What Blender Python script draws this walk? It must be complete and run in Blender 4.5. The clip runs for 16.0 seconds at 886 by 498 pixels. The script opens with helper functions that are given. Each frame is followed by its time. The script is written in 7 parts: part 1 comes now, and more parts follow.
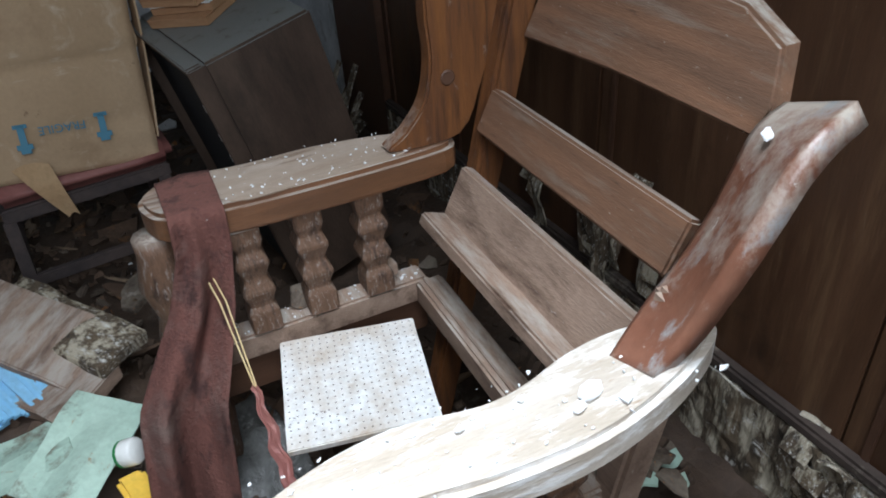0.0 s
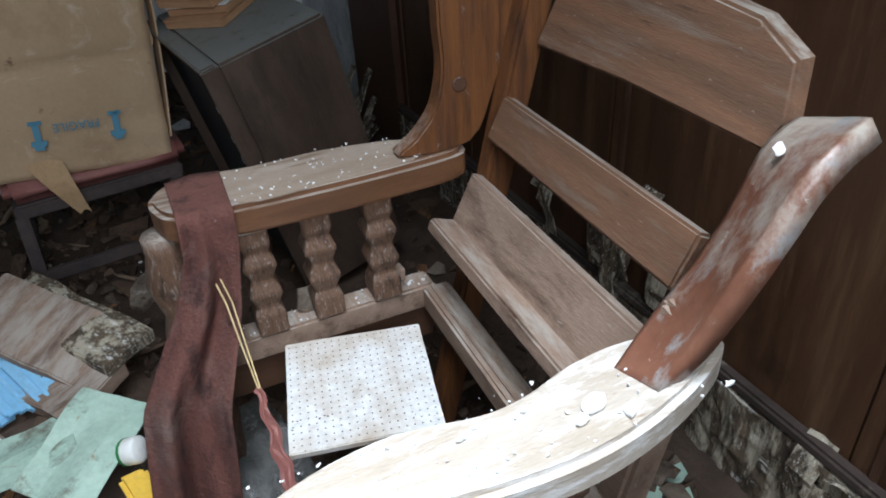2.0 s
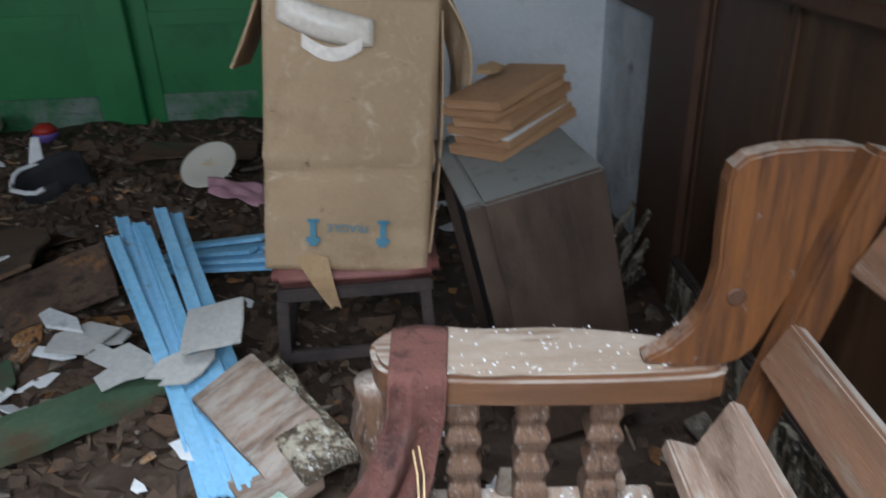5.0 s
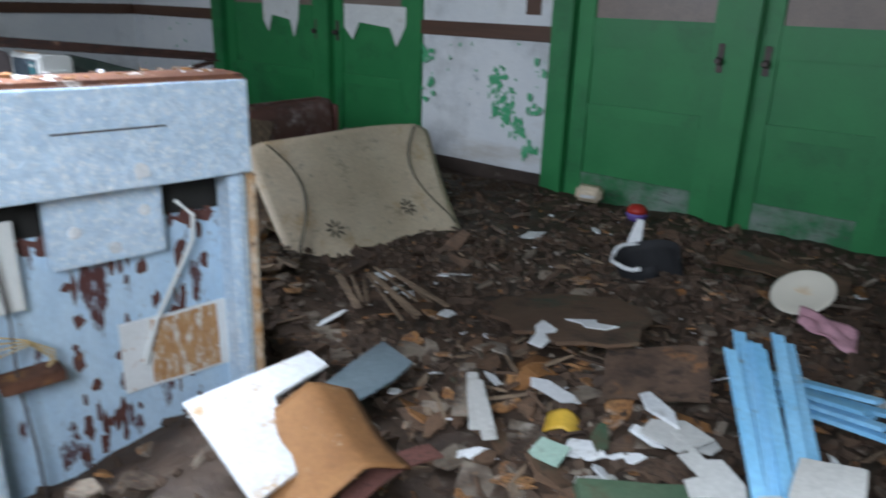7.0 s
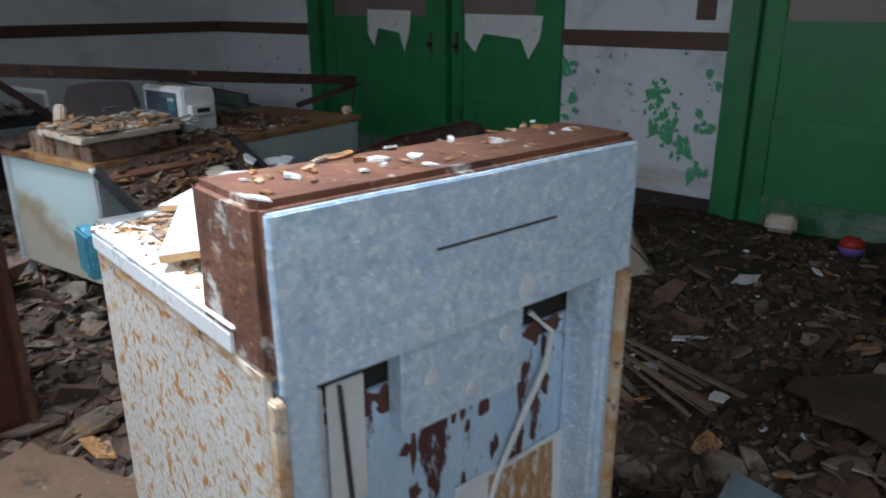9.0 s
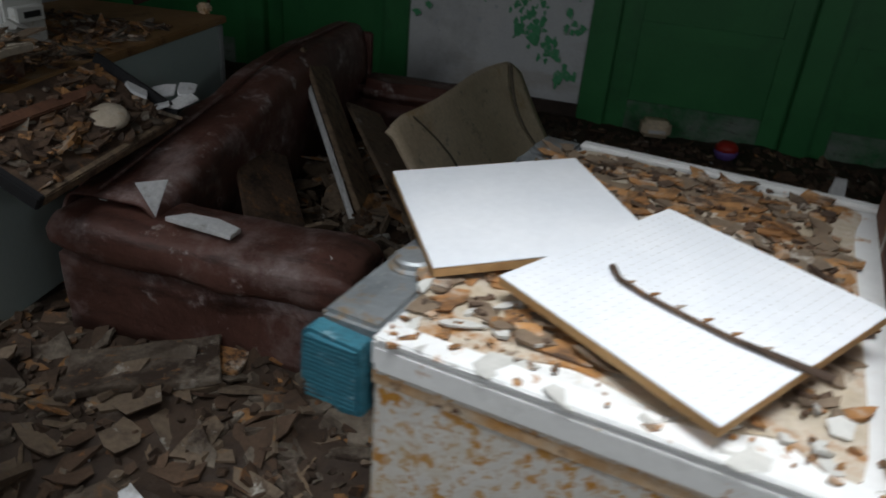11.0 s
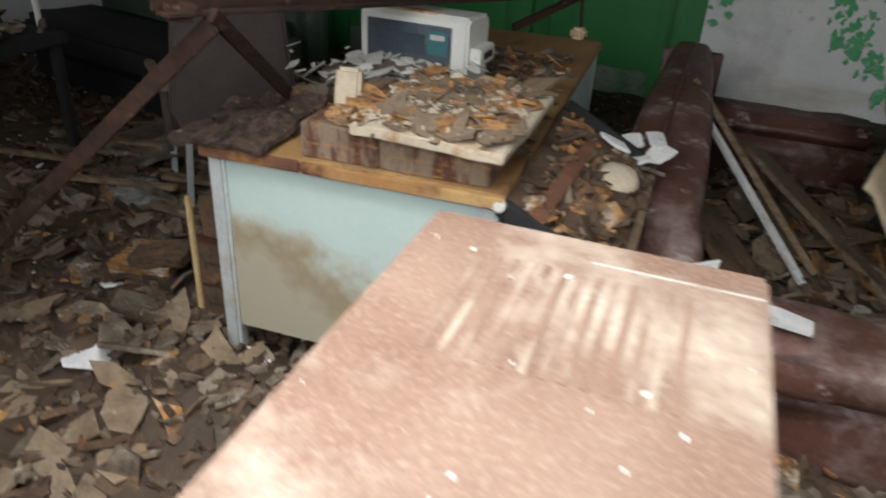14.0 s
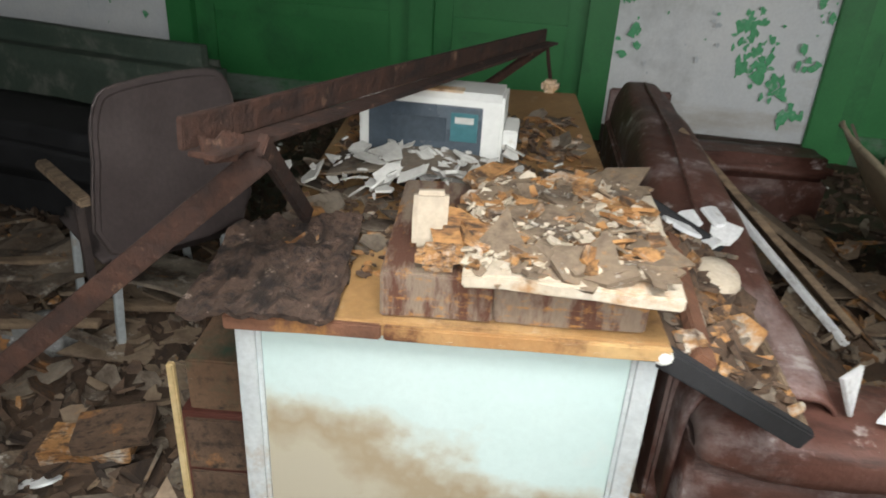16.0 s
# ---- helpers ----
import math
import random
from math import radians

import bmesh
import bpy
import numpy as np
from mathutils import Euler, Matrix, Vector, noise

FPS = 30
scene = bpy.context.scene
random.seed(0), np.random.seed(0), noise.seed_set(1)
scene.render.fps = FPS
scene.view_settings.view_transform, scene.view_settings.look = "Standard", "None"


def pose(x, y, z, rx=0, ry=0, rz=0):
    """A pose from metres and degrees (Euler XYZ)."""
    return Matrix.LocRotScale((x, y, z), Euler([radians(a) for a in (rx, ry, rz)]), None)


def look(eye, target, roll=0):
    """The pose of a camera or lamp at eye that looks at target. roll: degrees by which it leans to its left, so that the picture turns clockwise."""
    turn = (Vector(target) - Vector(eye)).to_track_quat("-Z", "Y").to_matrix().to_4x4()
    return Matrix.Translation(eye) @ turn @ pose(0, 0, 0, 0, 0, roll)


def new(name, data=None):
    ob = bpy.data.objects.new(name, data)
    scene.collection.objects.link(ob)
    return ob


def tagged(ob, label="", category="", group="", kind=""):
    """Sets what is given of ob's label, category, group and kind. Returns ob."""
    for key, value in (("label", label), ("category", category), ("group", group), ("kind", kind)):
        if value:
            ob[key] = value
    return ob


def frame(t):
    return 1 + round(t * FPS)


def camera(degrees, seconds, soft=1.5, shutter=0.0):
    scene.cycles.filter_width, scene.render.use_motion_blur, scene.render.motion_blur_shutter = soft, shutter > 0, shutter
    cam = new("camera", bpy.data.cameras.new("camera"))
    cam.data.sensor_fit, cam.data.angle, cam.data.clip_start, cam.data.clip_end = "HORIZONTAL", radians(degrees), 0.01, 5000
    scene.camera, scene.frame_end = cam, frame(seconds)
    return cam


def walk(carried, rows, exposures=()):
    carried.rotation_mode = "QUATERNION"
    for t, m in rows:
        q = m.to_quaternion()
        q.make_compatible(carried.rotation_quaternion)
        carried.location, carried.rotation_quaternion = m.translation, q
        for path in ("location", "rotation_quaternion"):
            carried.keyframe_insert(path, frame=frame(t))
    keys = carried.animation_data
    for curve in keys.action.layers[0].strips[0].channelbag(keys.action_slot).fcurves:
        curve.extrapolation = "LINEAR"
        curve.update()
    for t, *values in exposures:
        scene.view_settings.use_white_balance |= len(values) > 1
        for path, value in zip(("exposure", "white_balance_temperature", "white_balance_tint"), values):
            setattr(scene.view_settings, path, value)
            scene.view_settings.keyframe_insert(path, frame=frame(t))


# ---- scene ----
cam = camera(62.7, 16.0, 1.8, 0.5)
PATH = [
    (0, (0.418, -0.144, 1.177), (1.132, 1.338, 0.041), -4.7),
    (0.5, (0.42, -0.143, 1.177), (1.153, 1.338, 0.051), -4.0),
    (1, (0.423, -0.141, 1.178), (1.139, 1.346, 0.048), -4.0),
    (1.5, (0.422, -0.141, 1.177), (1.129, 1.356, 0.054), -4.1),
    (2, (0.424, -0.143, 1.176), (1.117, 1.361, 0.054), -3.8),
    (2.5, (0.424, -0.144, 1.176), (1.105, 1.363, 0.051), -3.8),
    (3, (0.426, -0.144, 1.174), (1.083, 1.372, 0.047), -3.8),
    (5.3, (0.515, 0.035, 1.249), (0.476, 1.853, 0.416), -1.3),
    (5.5, (0.506, 0.04, 1.261), (0.408, 1.868, 0.456), -1.0),
    (6, (0.404, -0.008, 1.297), (0.029, 1.826, 0.593), -2.4),
    (6.5, (0.285, -0.011, 1.294), (-0.528, 1.688, 0.623), -0.4),
    (7, (0.195, -0.069, 1.308), (-0.983, 1.413, 0.662), 1.9),
    (7.5, (0.093, -0.14, 1.33), (-1.217, 1.247, 0.728), -1.0),
    (8, (-0.123, -0.143, 1.328), (-1.515, 1.168, 0.739), 2.4),
    (8.2, (-0.247, -0.11, 1.328), (-1.666, 1.175, 0.751), 0.8),
    (10.3, (-1.636, -0.124, 1.374), (-2.381, 1.528, 0.528), 3.9),
    (10.5, (-1.727, -0.107, 1.378), (-2.426, 1.542, 0.488), 4.8),
    (11, (-1.961, -0.143, 1.369), (-2.458, 1.563, 0.451), 4.9),
    (11.5, (-2.205, -0.21, 1.377), (-2.561, 1.498, 0.399), 3.5),
    (12, (-2.381, -0.153, 1.387), (-2.698, 1.578, 0.437), 4.8),
    (12.5, (-2.536, -0.145, 1.426), (-2.828, 1.614, 0.521), 5.4),
    (13, (-2.756, -0.277, 1.423), (-3.013, 1.508, 0.557), 3.2),
    (13.5, (-2.955, -0.326, 1.409), (-3.502, 1.366, 0.493), 4.3),
    (14, (-3.208, -0.255, 1.389), (-3.908, 1.349, 0.422), 3.3),
    (14.5, (-3.392, -0.177, 1.426), (-4.129, 1.448, 0.522), 2.3),
    (15, (-3.545, -0.121, 1.415), (-4.168, 1.576, 0.56), 3.7),
    (15.5, (-3.76, -0.097, 1.428), (-4.085, 1.692, 0.596), 1.8),
    (16, (-3.885, 0.03, 1.412), (-4.161, 1.791, 0.504), 3.4),
]
EXPOSURES = ((0, -1.1, 6050, 10), (3.2, -1.1, 6050, 10), (5.3, -0.3, 5950, 10), (6.0, 0.15, 5950, 10), (7.0, 0.25, 5900, 10), (8.2, 0.0, 5800, 10), (10.3, -2.25, 6500, 10), (11.5, -2.3, 6800, 10), (12.2, -1.15, 7000, 10), (12.8, 0.2, 7000, 10), (13.3, -0.08, 7000, 10), (14.0, -0.6, 7100, 10), (14.5, -0.6, 7150, 10), (15.0, -0.3, 7200, 10), (16.0, 0.15, 7100, 10))
walk(cam, [(t, look(eye, target, roll)) for t, eye, target, roll in PATH], EXPOSURES)

# ---- light ----
world = bpy.data.worlds.new("world")
scene.world = world
world.use_nodes = True
sky = world.node_tree.nodes.new("ShaderNodeTexSky")
sky.sky_type, sky.sun_disc, sky.sun_elevation, sky.sun_rotation = "NISHITA", False, radians(40), radians(200)
world.node_tree.links.new(sky.outputs[0], world.node_tree.nodes["Background"].inputs[0])
world.node_tree.nodes["Background"].inputs[1].default_value = 0.1
# lamps in unseen south openings, set close to stand in for a carried torch
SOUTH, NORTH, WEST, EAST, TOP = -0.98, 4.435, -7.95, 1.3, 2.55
SOUTH_LAMPS = ((-0.3, 0.8, 46, 150, -0.7, 0.6), (-2.4, -1.5, 15, 150, -0.4, 0.6), (-4.4, -3.0, 42, 150, -0.2, 0.7), (-7.4, -6.4, 4, 140, 0.0, 0.6))
# lamps added over made-up openings in the unseen ceiling, to brighten near tops
CEILING_LAMPS = ((0.06, 0.86, -0.50, 0.30, 24, 62), (-2.35, -1.45, -0.2, 0.55, 25, 55), (-4.25, -3.05, -0.40, 0.45, 31, 78))


def fill_lamp(name, w, h, power, spread, m):
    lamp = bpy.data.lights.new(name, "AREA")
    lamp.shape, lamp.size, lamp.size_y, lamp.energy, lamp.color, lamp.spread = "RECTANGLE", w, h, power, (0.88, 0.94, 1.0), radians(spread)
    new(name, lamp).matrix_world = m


for x0, x1, power, spread, aim, low in SOUTH_LAMPS:
    fill_lamp("south_fill", x1 - x0, 0.9, power, spread, look(((x0 + x1) / 2, SOUTH + 0.02, 1.85), ((x0 + x1) / 2 + aim, SOUTH + 2.2, low)))
for x0, x1, y0, y1, power, spread in CEILING_LAMPS:
    fill_lamp("ceiling_fill", x1 - x0, y1 - y0, power, spread, look(((x0 + x1) / 2, (y0 + y1) / 2, TOP + 0.02), ((x0 + x1) / 2, (y0 + y1) / 2 + 0.35, 0)))



# ---- materials ----
def surf(name, a, b, scale=6.0, rough=0.75, metal=0.0, bump=0.25, fine=70.0, stains=(), dust=None, stretch=(1, 1, 1), spread=0.12, wave=0.0):
    """Two base colours mixed by noise, stains with shapes of their own, dust on upward faces, fine relief."""
    m = bpy.data.materials.new(name)
    m.use_nodes = True
    nt = m.node_tree
    n, l = nt.nodes, nt.links
    bsdf = n["Principled BSDF"]
    co = n.new("ShaderNodeTexCoord")
    mp = n.new("ShaderNodeMapping")
    mp.inputs["Scale"].default_value = stretch
    info = n.new("ShaderNodeObjectInfo")
    off = n.new("ShaderNodeVectorMath")
    off.operation = "MULTIPLY_ADD"
    off.inputs[1].default_value = (7.3, 3.1, 5.7)
    l.new(info.outputs["Random"], off.inputs[0])
    l.new(co.outputs["Object"], off.inputs[2])
    l.new(off.outputs[0], mp.inputs[0])

    def noise_node(sc, detail=6.0, r=0.62, vec=mp):
        t = n.new("ShaderNodeTexNoise")
        t.inputs["Scale"].default_value, t.inputs["Detail"].default_value, t.inputs["Roughness"].default_value = sc, detail, r
        l.new(vec.outputs[0], t.inputs["Vector"])
        return t

    def mix(fac, c0, c1):
        x = n.new("ShaderNodeMix")
        x.data_type = "RGBA"
        if fac is not None:
            l.new(fac, x.inputs[0])
        for sock, c in ((x.inputs[6], c0), (x.inputs[7], c1)):
            if isinstance(c, tuple):
                sock.default_value = (*c, 1)
            else:
                l.new(c, sock)
        return x

    def ramp(fac, lo, hi):
        x = n.new("ShaderNodeMapRange")
        x.inputs[1].default_value, x.inputs[2].default_value = lo, hi
        l.new(fac, x.inputs[0])
        return x.outputs[0]

    big = noise_node(scale)
    col = mix(ramp(big.outputs[0], 0.32, 0.68), a, b).outputs[2]
    if wave:
        w = n.new("ShaderNodeTexWave")
        w.inputs["Scale"].default_value, w.inputs["Distortion"].default_value, w.inputs["Detail"].default_value = wave, 7.0, 4.0
        w.bands_direction = "Y"
        l.new(mp.outputs[0], w.inputs["Vector"])
        dark = tuple(c * 0.45 for c in a)
        col = mix(ramp(w.outputs[0], 0.45, 1.3), col, dark).outputs[2]
    small = noise_node(fine, 4.0)
    sh = n.new("ShaderNodeHueSaturation")
    val = n.new("ShaderNodeMath")
    val.operation = "MULTIPLY_ADD"
    val.inputs[1].default_value, val.inputs[2].default_value = spread * 5, 1 - spread * 2.5
    l.new(small.outputs[0], val.inputs[0])
    rnd = n.new("ShaderNodeMath")
    rnd.operation = "MULTIPLY_ADD"
    rnd.inputs[1].default_value = spread
    l.new(info.outputs["Random"], rnd.inputs[0])
    l.new(val.outputs[0], rnd.inputs[2])
    l.new(rnd.outputs[0], sh.inputs["Value"])
    l.new(col, sh.inputs["Color"])
    col = sh.outputs[0]
    for k, (c, sc, lo, hi) in enumerate(stains):
        s = noise_node(sc, 7.0, 0.7, co if k % 2 else mp)
        col = mix(ramp(s.outputs[0], lo - 0.045, hi - 0.045), col, c).outputs[2]
    if dust:
        c, level, amount = dust
        geo = n.new("ShaderNodeNewGeometry")
        sep = n.new("ShaderNodeSeparateXYZ")
        l.new(geo.outputs["Normal"], sep.inputs[0])
        up = ramp(sep.outputs[2], 0.45, 0.95)
        patch = ramp(noise_node(9.0, 6.0, 0.7).outputs[0], level, level + 0.2)
        mul = n.new("ShaderNodeMath")
        mul.operation = "MULTIPLY"
        l.new(up, mul.inputs[0])
        l.new(patch, mul.inputs[1])
        mul2 = n.new("ShaderNodeMath")
        mul2.operation = "MULTIPLY"
        mul2.inputs[1].default_value = amount
        l.new(mul.outputs[0], mul2.inputs[0])
        col = mix(mul2.outputs[0], col, c).outputs[2]
    l.new(col, bsdf.inputs["Base Color"])
    bsdf.inputs["Metallic"].default_value = metal
    rr = n.new("ShaderNodeMapRange")
    rr.inputs[3].default_value, rr.inputs[4].default_value = max(0.05, rough - 0.15), min(1.0, rough + 0.15)
    l.new(big.outputs[0], rr.inputs[0])
    l.new(rr.outputs[0], bsdf.inputs["Roughness"])
    if bump:
        bp = n.new("ShaderNodeBump")
        bp.inputs["Strength"].default_value, bp.inputs["Distance"].default_value = bump, 0.01
        add = n.new("ShaderNodeMath")
        add.operation = "MULTIPLY_ADD"
        add.inputs[1].default_value = 0.5
        l.new(small.outputs[0], add.inputs[0])
        l.new(big.outputs[0], add.inputs[2])
        l.new(add.outputs[0], bp.inputs["Height"])
        l.new(bp.outputs[0], bsdf.inputs["Normal"])
    return m


def plain(name, c, rough=0.5, metal=0.0, glass=False):
    m = bpy.data.materials.new(name)
    m.use_nodes = True
    b = m.node_tree.nodes["Principled BSDF"]
    b.inputs["Base Color"].default_value = (*c, 1)
    b.inputs["Roughness"].default_value, b.inputs["Metallic"].default_value = rough, metal
    if glass:
        b.inputs["Transmission Weight"].default_value = 1.0
    return m


DUST = (0.42, 0.38, 0.33)
M = {}
M["plaster"] = surf("wall_plaster", (0.62, 0.64, 0.66), (0.74, 0.74, 0.73), 1.6, 0.85, bump=0.12, stains=[((0.34, 0.34, 0.33), 1.1, 0.60, 0.85), ((0.42, 0.36, 0.28), 3.0, 0.66, 0.85)], spread=0.05)
M["grey_plaster"] = surf("mottled_grey_plaster", (0.42, 0.45, 0.47), (0.68, 0.70, 0.72), 5, 0.9, bump=0.35, stains=[((0.20, 0.19, 0.18), 7, 0.62, 0.78)])
# unseen ceiling, dark so that it bounces little light
M["ceiling"] = surf("unseen_dark_ceiling", (0.09, 0.07, 0.055), (0.15, 0.12, 0.10), 2, 0.9)
# unseen south wall, dark so that it bounces little light
M["south"] = surf("unseen_dark_wall", (0.05, 0.03, 0.02), (0.09, 0.055, 0.035), 2, 0.7)
M["green"] = surf("green_paint", (0.018, 0.165, 0.045), (0.03, 0.21, 0.06), 2.5, 0.5, bump=0.1, stains=[((0.012, 0.09, 0.03), 1.4, 0.58, 0.8), ((0.06, 0.10, 0.06), 14, 0.68, 0.8)], spread=0.06)
M["green_dirty"] = surf("silt_stained_green_paint", (0.02, 0.13, 0.045), (0.035, 0.17, 0.06), 2.5, 0.75, bump=0.2, stains=[((0.20, 0.25, 0.21), 3.0, 0.44, 0.66), ((0.07, 0.08, 0.06), 7, 0.58, 0.74)], spread=0.08)
M["green_worn"] = surf("dusty_green_vinyl", (0.03, 0.05, 0.037), (0.055, 0.075, 0.055), 5, 0.8, stains=[((0.14, 0.145, 0.125), 5, 0.58, 0.75)])
M["trim"] = surf("brown_trim_wood", (0.065, 0.03, 0.017), (0.10, 0.048, 0.026), 3, 0.55, stretch=(0.5, 6, 6), stains=[((0.2, 0.15, 0.11), 12, 0.68, 0.8)])
M["base"] = surf("dark_base_wood", (0.03, 0.02, 0.015), (0.07, 0.05, 0.04), 4, 0.85, stains=[((0.3, 0.26, 0.2), 7, 0.64, 0.8)])
M["panel"] = surf("dark_veneer", (0.05, 0.023, 0.012), (0.105, 0.052, 0.026), 3, 0.42, stretch=(6, 6, 0.6), wave=0.0, bump=0.15, stains=[((0.19, 0.11, 0.055), 2.2, 0.60, 0.82), ((0.02, 0.011, 0.007), 3.0, 0.62, 0.8), ((0.34, 0.30, 0.26), 60, 0.73, 0.79)])
M["rot"] = surf("mouldy_rotten_wood", (0.035, 0.026, 0.018), (0.16, 0.115, 0.07), 7, 0.95, bump=0.8, stretch=(5, 5, 1), stains=[((0.50, 0.44, 0.33), 5, 0.53, 0.63), ((0.72, 0.70, 0.64), 11, 0.60, 0.70)])
M["earth"] = surf("wet_dirt", (0.026, 0.0155, 0.0095), (0.07, 0.043, 0.027), 5, 0.7, bump=1.0, fine=45, stains=[((0.11, 0.09, 0.07), 13, 0.64, 0.74), ((0.15, 0.07, 0.03), 9, 0.68, 0.76)], spread=0.16)
M["floor"] = surf("concrete_floor", (0.10, 0.09, 0.08), (0.16, 0.14, 0.12), 4, 0.8)
M["chip"] = surf("broken_plaster", (0.085, 0.060, 0.041), (0.27, 0.225, 0.175), 4, 0.9, bump=0.6, stains=[((0.045, 0.028, 0.018), 5, 0.49, 0.64), ((0.27, 0.125, 0.042), 7, 0.62, 0.74), ((0.37, 0.33, 0.28), 9, 0.64, 0.72)], spread=0.16)
M["white_chip"] = surf("white_paint_flake", (0.62, 0.63, 0.64), (0.76, 0.76, 0.75), 8, 0.7, bump=0.15, stains=[((0.3, 0.27, 0.23), 10, 0.62, 0.78)])
M["brown_chip"] = surf("damp_fibreboard", (0.055, 0.032, 0.02), (0.13, 0.08, 0.05), 7, 0.9, bump=0.7, stains=[((0.28, 0.125, 0.042), 9, 0.62, 0.72), ((0.025, 0.016, 0.011), 5, 0.53, 0.70)], spread=0.18)
M["orange_chip"] = surf("orange_rusted_flake", (0.23, 0.095, 0.028), (0.42, 0.22, 0.085), 11, 0.9, bump=0.7, stains=[((0.48, 0.42, 0.35), 12, 0.56, 0.68), ((0.06, 0.034, 0.02), 6, 0.50, 0.66)], spread=0.17)
M["clod"] = surf("dirt_clod", (0.036, 0.022, 0.014), (0.10, 0.063, 0.04), 12, 0.85, bump=0.9, spread=0.18)
M["splinter"] = surf("rotten_splinter_wood", (0.11, 0.075, 0.05), (0.27, 0.19, 0.12), 8, 0.85, stretch=(1, 5, 5), stains=[((0.05, 0.035, 0.025), 5, 0.58, 0.72)], spread=0.16)
M["pine"] = surf("varnished_pine", (0.21, 0.095, 0.042), (0.13, 0.06, 0.03), 4, 0.45, stretch=(0.7, 9, 9), wave=1.3, bump=0.25, stains=[((0.10, 0.055, 0.03), 5, 0.60, 0.8)], dust=(DUST, 0.38, 0.85))
M["pine_up"] = surf("varnished_pine_upright", (0.19, 0.075, 0.024), (0.105, 0.042, 0.018), 5, 0.42, stretch=(11, 11, 0.8), bump=0.3, wave=0.0, stains=[((0.06, 0.026, 0.014), 6, 0.52, 0.72), ((0.30, 0.26, 0.23), 12, 0.66, 0.78)], dust=(DUST, 0.38, 0.7))
M["pine_grey"] = surf("dusty_weathered_pine", (0.20, 0.132, 0.094), (0.32, 0.225, 0.165), 4, 0.65, stretch=(5, 1, 5), bump=0.35, stains=[((0.08, 0.045, 0.028), 5, 0.55, 0.75), ((0.50, 0.48, 0.45), 30, 0.68, 0.75)], dust=(DUST, 0.42, 0.8))
M["pine_pale"] = surf("bleached_pine", (0.42, 0.35, 0.27), (0.56, 0.50, 0.43), 6, 0.7, stretch=(0.9, 4, 4), bump=0.35, stains=[((0.74, 0.72, 0.68), 12, 0.54, 0.66), ((0.30, 0.2, 0.12), 9, 0.66, 0.8)], spread=0.08)
M["pine_red"] = surf("worn_red_varnish", (0.15, 0.058, 0.034), (0.22, 0.11, 0.07), 5, 0.35, bump=0.2, stretch=(1, 1, 0.7), stains=[((0.42, 0.36, 0.30), 6, 0.525, 0.64), ((0.30, 0.29, 0.28), 4, 0.60, 0.72), ((0.6, 0.57, 0.52), 30, 0.70, 0.75)])
M["cardboard"] = surf("damp_cardboard", (0.40, 0.27, 0.155), (0.47, 0.33, 0.20), 3, 0.85, bump=0.35, fine=120, stains=[((0.24, 0.145, 0.08), 2.5, 0.56, 0.78), ((0.55, 0.43, 0.31), 6, 0.60, 0.78), ((0.20, 0.12, 0.07), 22, 0.68, 0.76)], spread=0.05)
M["cardboard_in"] = surf("torn_cardboard", (0.42, 0.28, 0.15), (0.33, 0.2, 0.1), 8, 0.9, bump=0.5)
M["tape"] = surf("worn_paper_tape", (0.62, 0.53, 0.44), (0.72, 0.64, 0.55), 8, 0.35, bump=0.3)
M["blue_ink"] = plain("blue_ink", (0.09, 0.24, 0.33), 0.8)
M["cab_wood"] = surf("dark_veneer_cabinet", (0.045, 0.028, 0.02), (0.085, 0.055, 0.038), 4, 0.55, stretch=(3, 3, 1), stains=[((0.025, 0.017, 0.012), 3, 0.58, 0.8)], dust=((0.20, 0.21, 0.20), 0.25, 0.9))
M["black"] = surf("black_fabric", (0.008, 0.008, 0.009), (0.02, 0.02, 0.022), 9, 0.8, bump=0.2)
M["tile_wood"] = surf("parquet_tile_wood", (0.30, 0.155, 0.075), (0.40, 0.23, 0.12), 9, 0.7, stretch=(1, 1, 12))
M["pink_seat"] = surf("faded_red_vinyl", (0.20, 0.07, 0.06), (0.27, 0.11, 0.09), 6, 0.6)
M["old_metal"] = surf("dark_metal_leg", (0.06, 0.05, 0.05), (0.12, 0.09, 0.08), 12, 0.6, metal=0.5)
M["blue_slat"] = surf("light_blue_slat", (0.19, 0.44, 0.66), (0.28, 0.53, 0.73), 4, 0.45, bump=0.1, stains=[((0.20, 0.17, 0.13), 12, 0.66, 0.76)], spread=0.12)
M["galv"] = surf("galvanised_sheet", (0.48, 0.61, 0.74), (0.64, 0.75, 0.85), 26, 0.38, metal=0.12, bump=0.8, fine=45, stains=[((0.86, 0.90, 0.93), 75, 0.56, 0.66), ((0.30, 0.43, 0.56), 60, 0.62, 0.72)], spread=0.12)
M["galv_rust"] = surf("rusting_blue_sheet", (0.42, 0.56, 0.70), (0.52, 0.65, 0.76), 6, 0.5, metal=0.05, bump=0.25, stretch=(1, 2.4, 0.8), stains=[((0.09, 0.032, 0.028), 4.5, 0.625, 0.66), ((0.16, 0.07, 0.05), 26, 0.69, 0.74)])
M["rust"] = surf("rust", (0.085, 0.035, 0.02), (0.17, 0.075, 0.04), 9, 0.9, bump=0.7, stains=[((0.36, 0.17, 0.05), 8, 0.64, 0.76)])
M["rust_dark"] = surf("old_rusty_iron", (0.02, 0.009, 0.006), (0.06, 0.024, 0.014), 18, 0.93, bump=1.0, stains=[((0.20, 0.11, 0.07), 17, 0.64, 0.74), ((0.016, 0.008, 0.006), 6, 0.55, 0.70)])
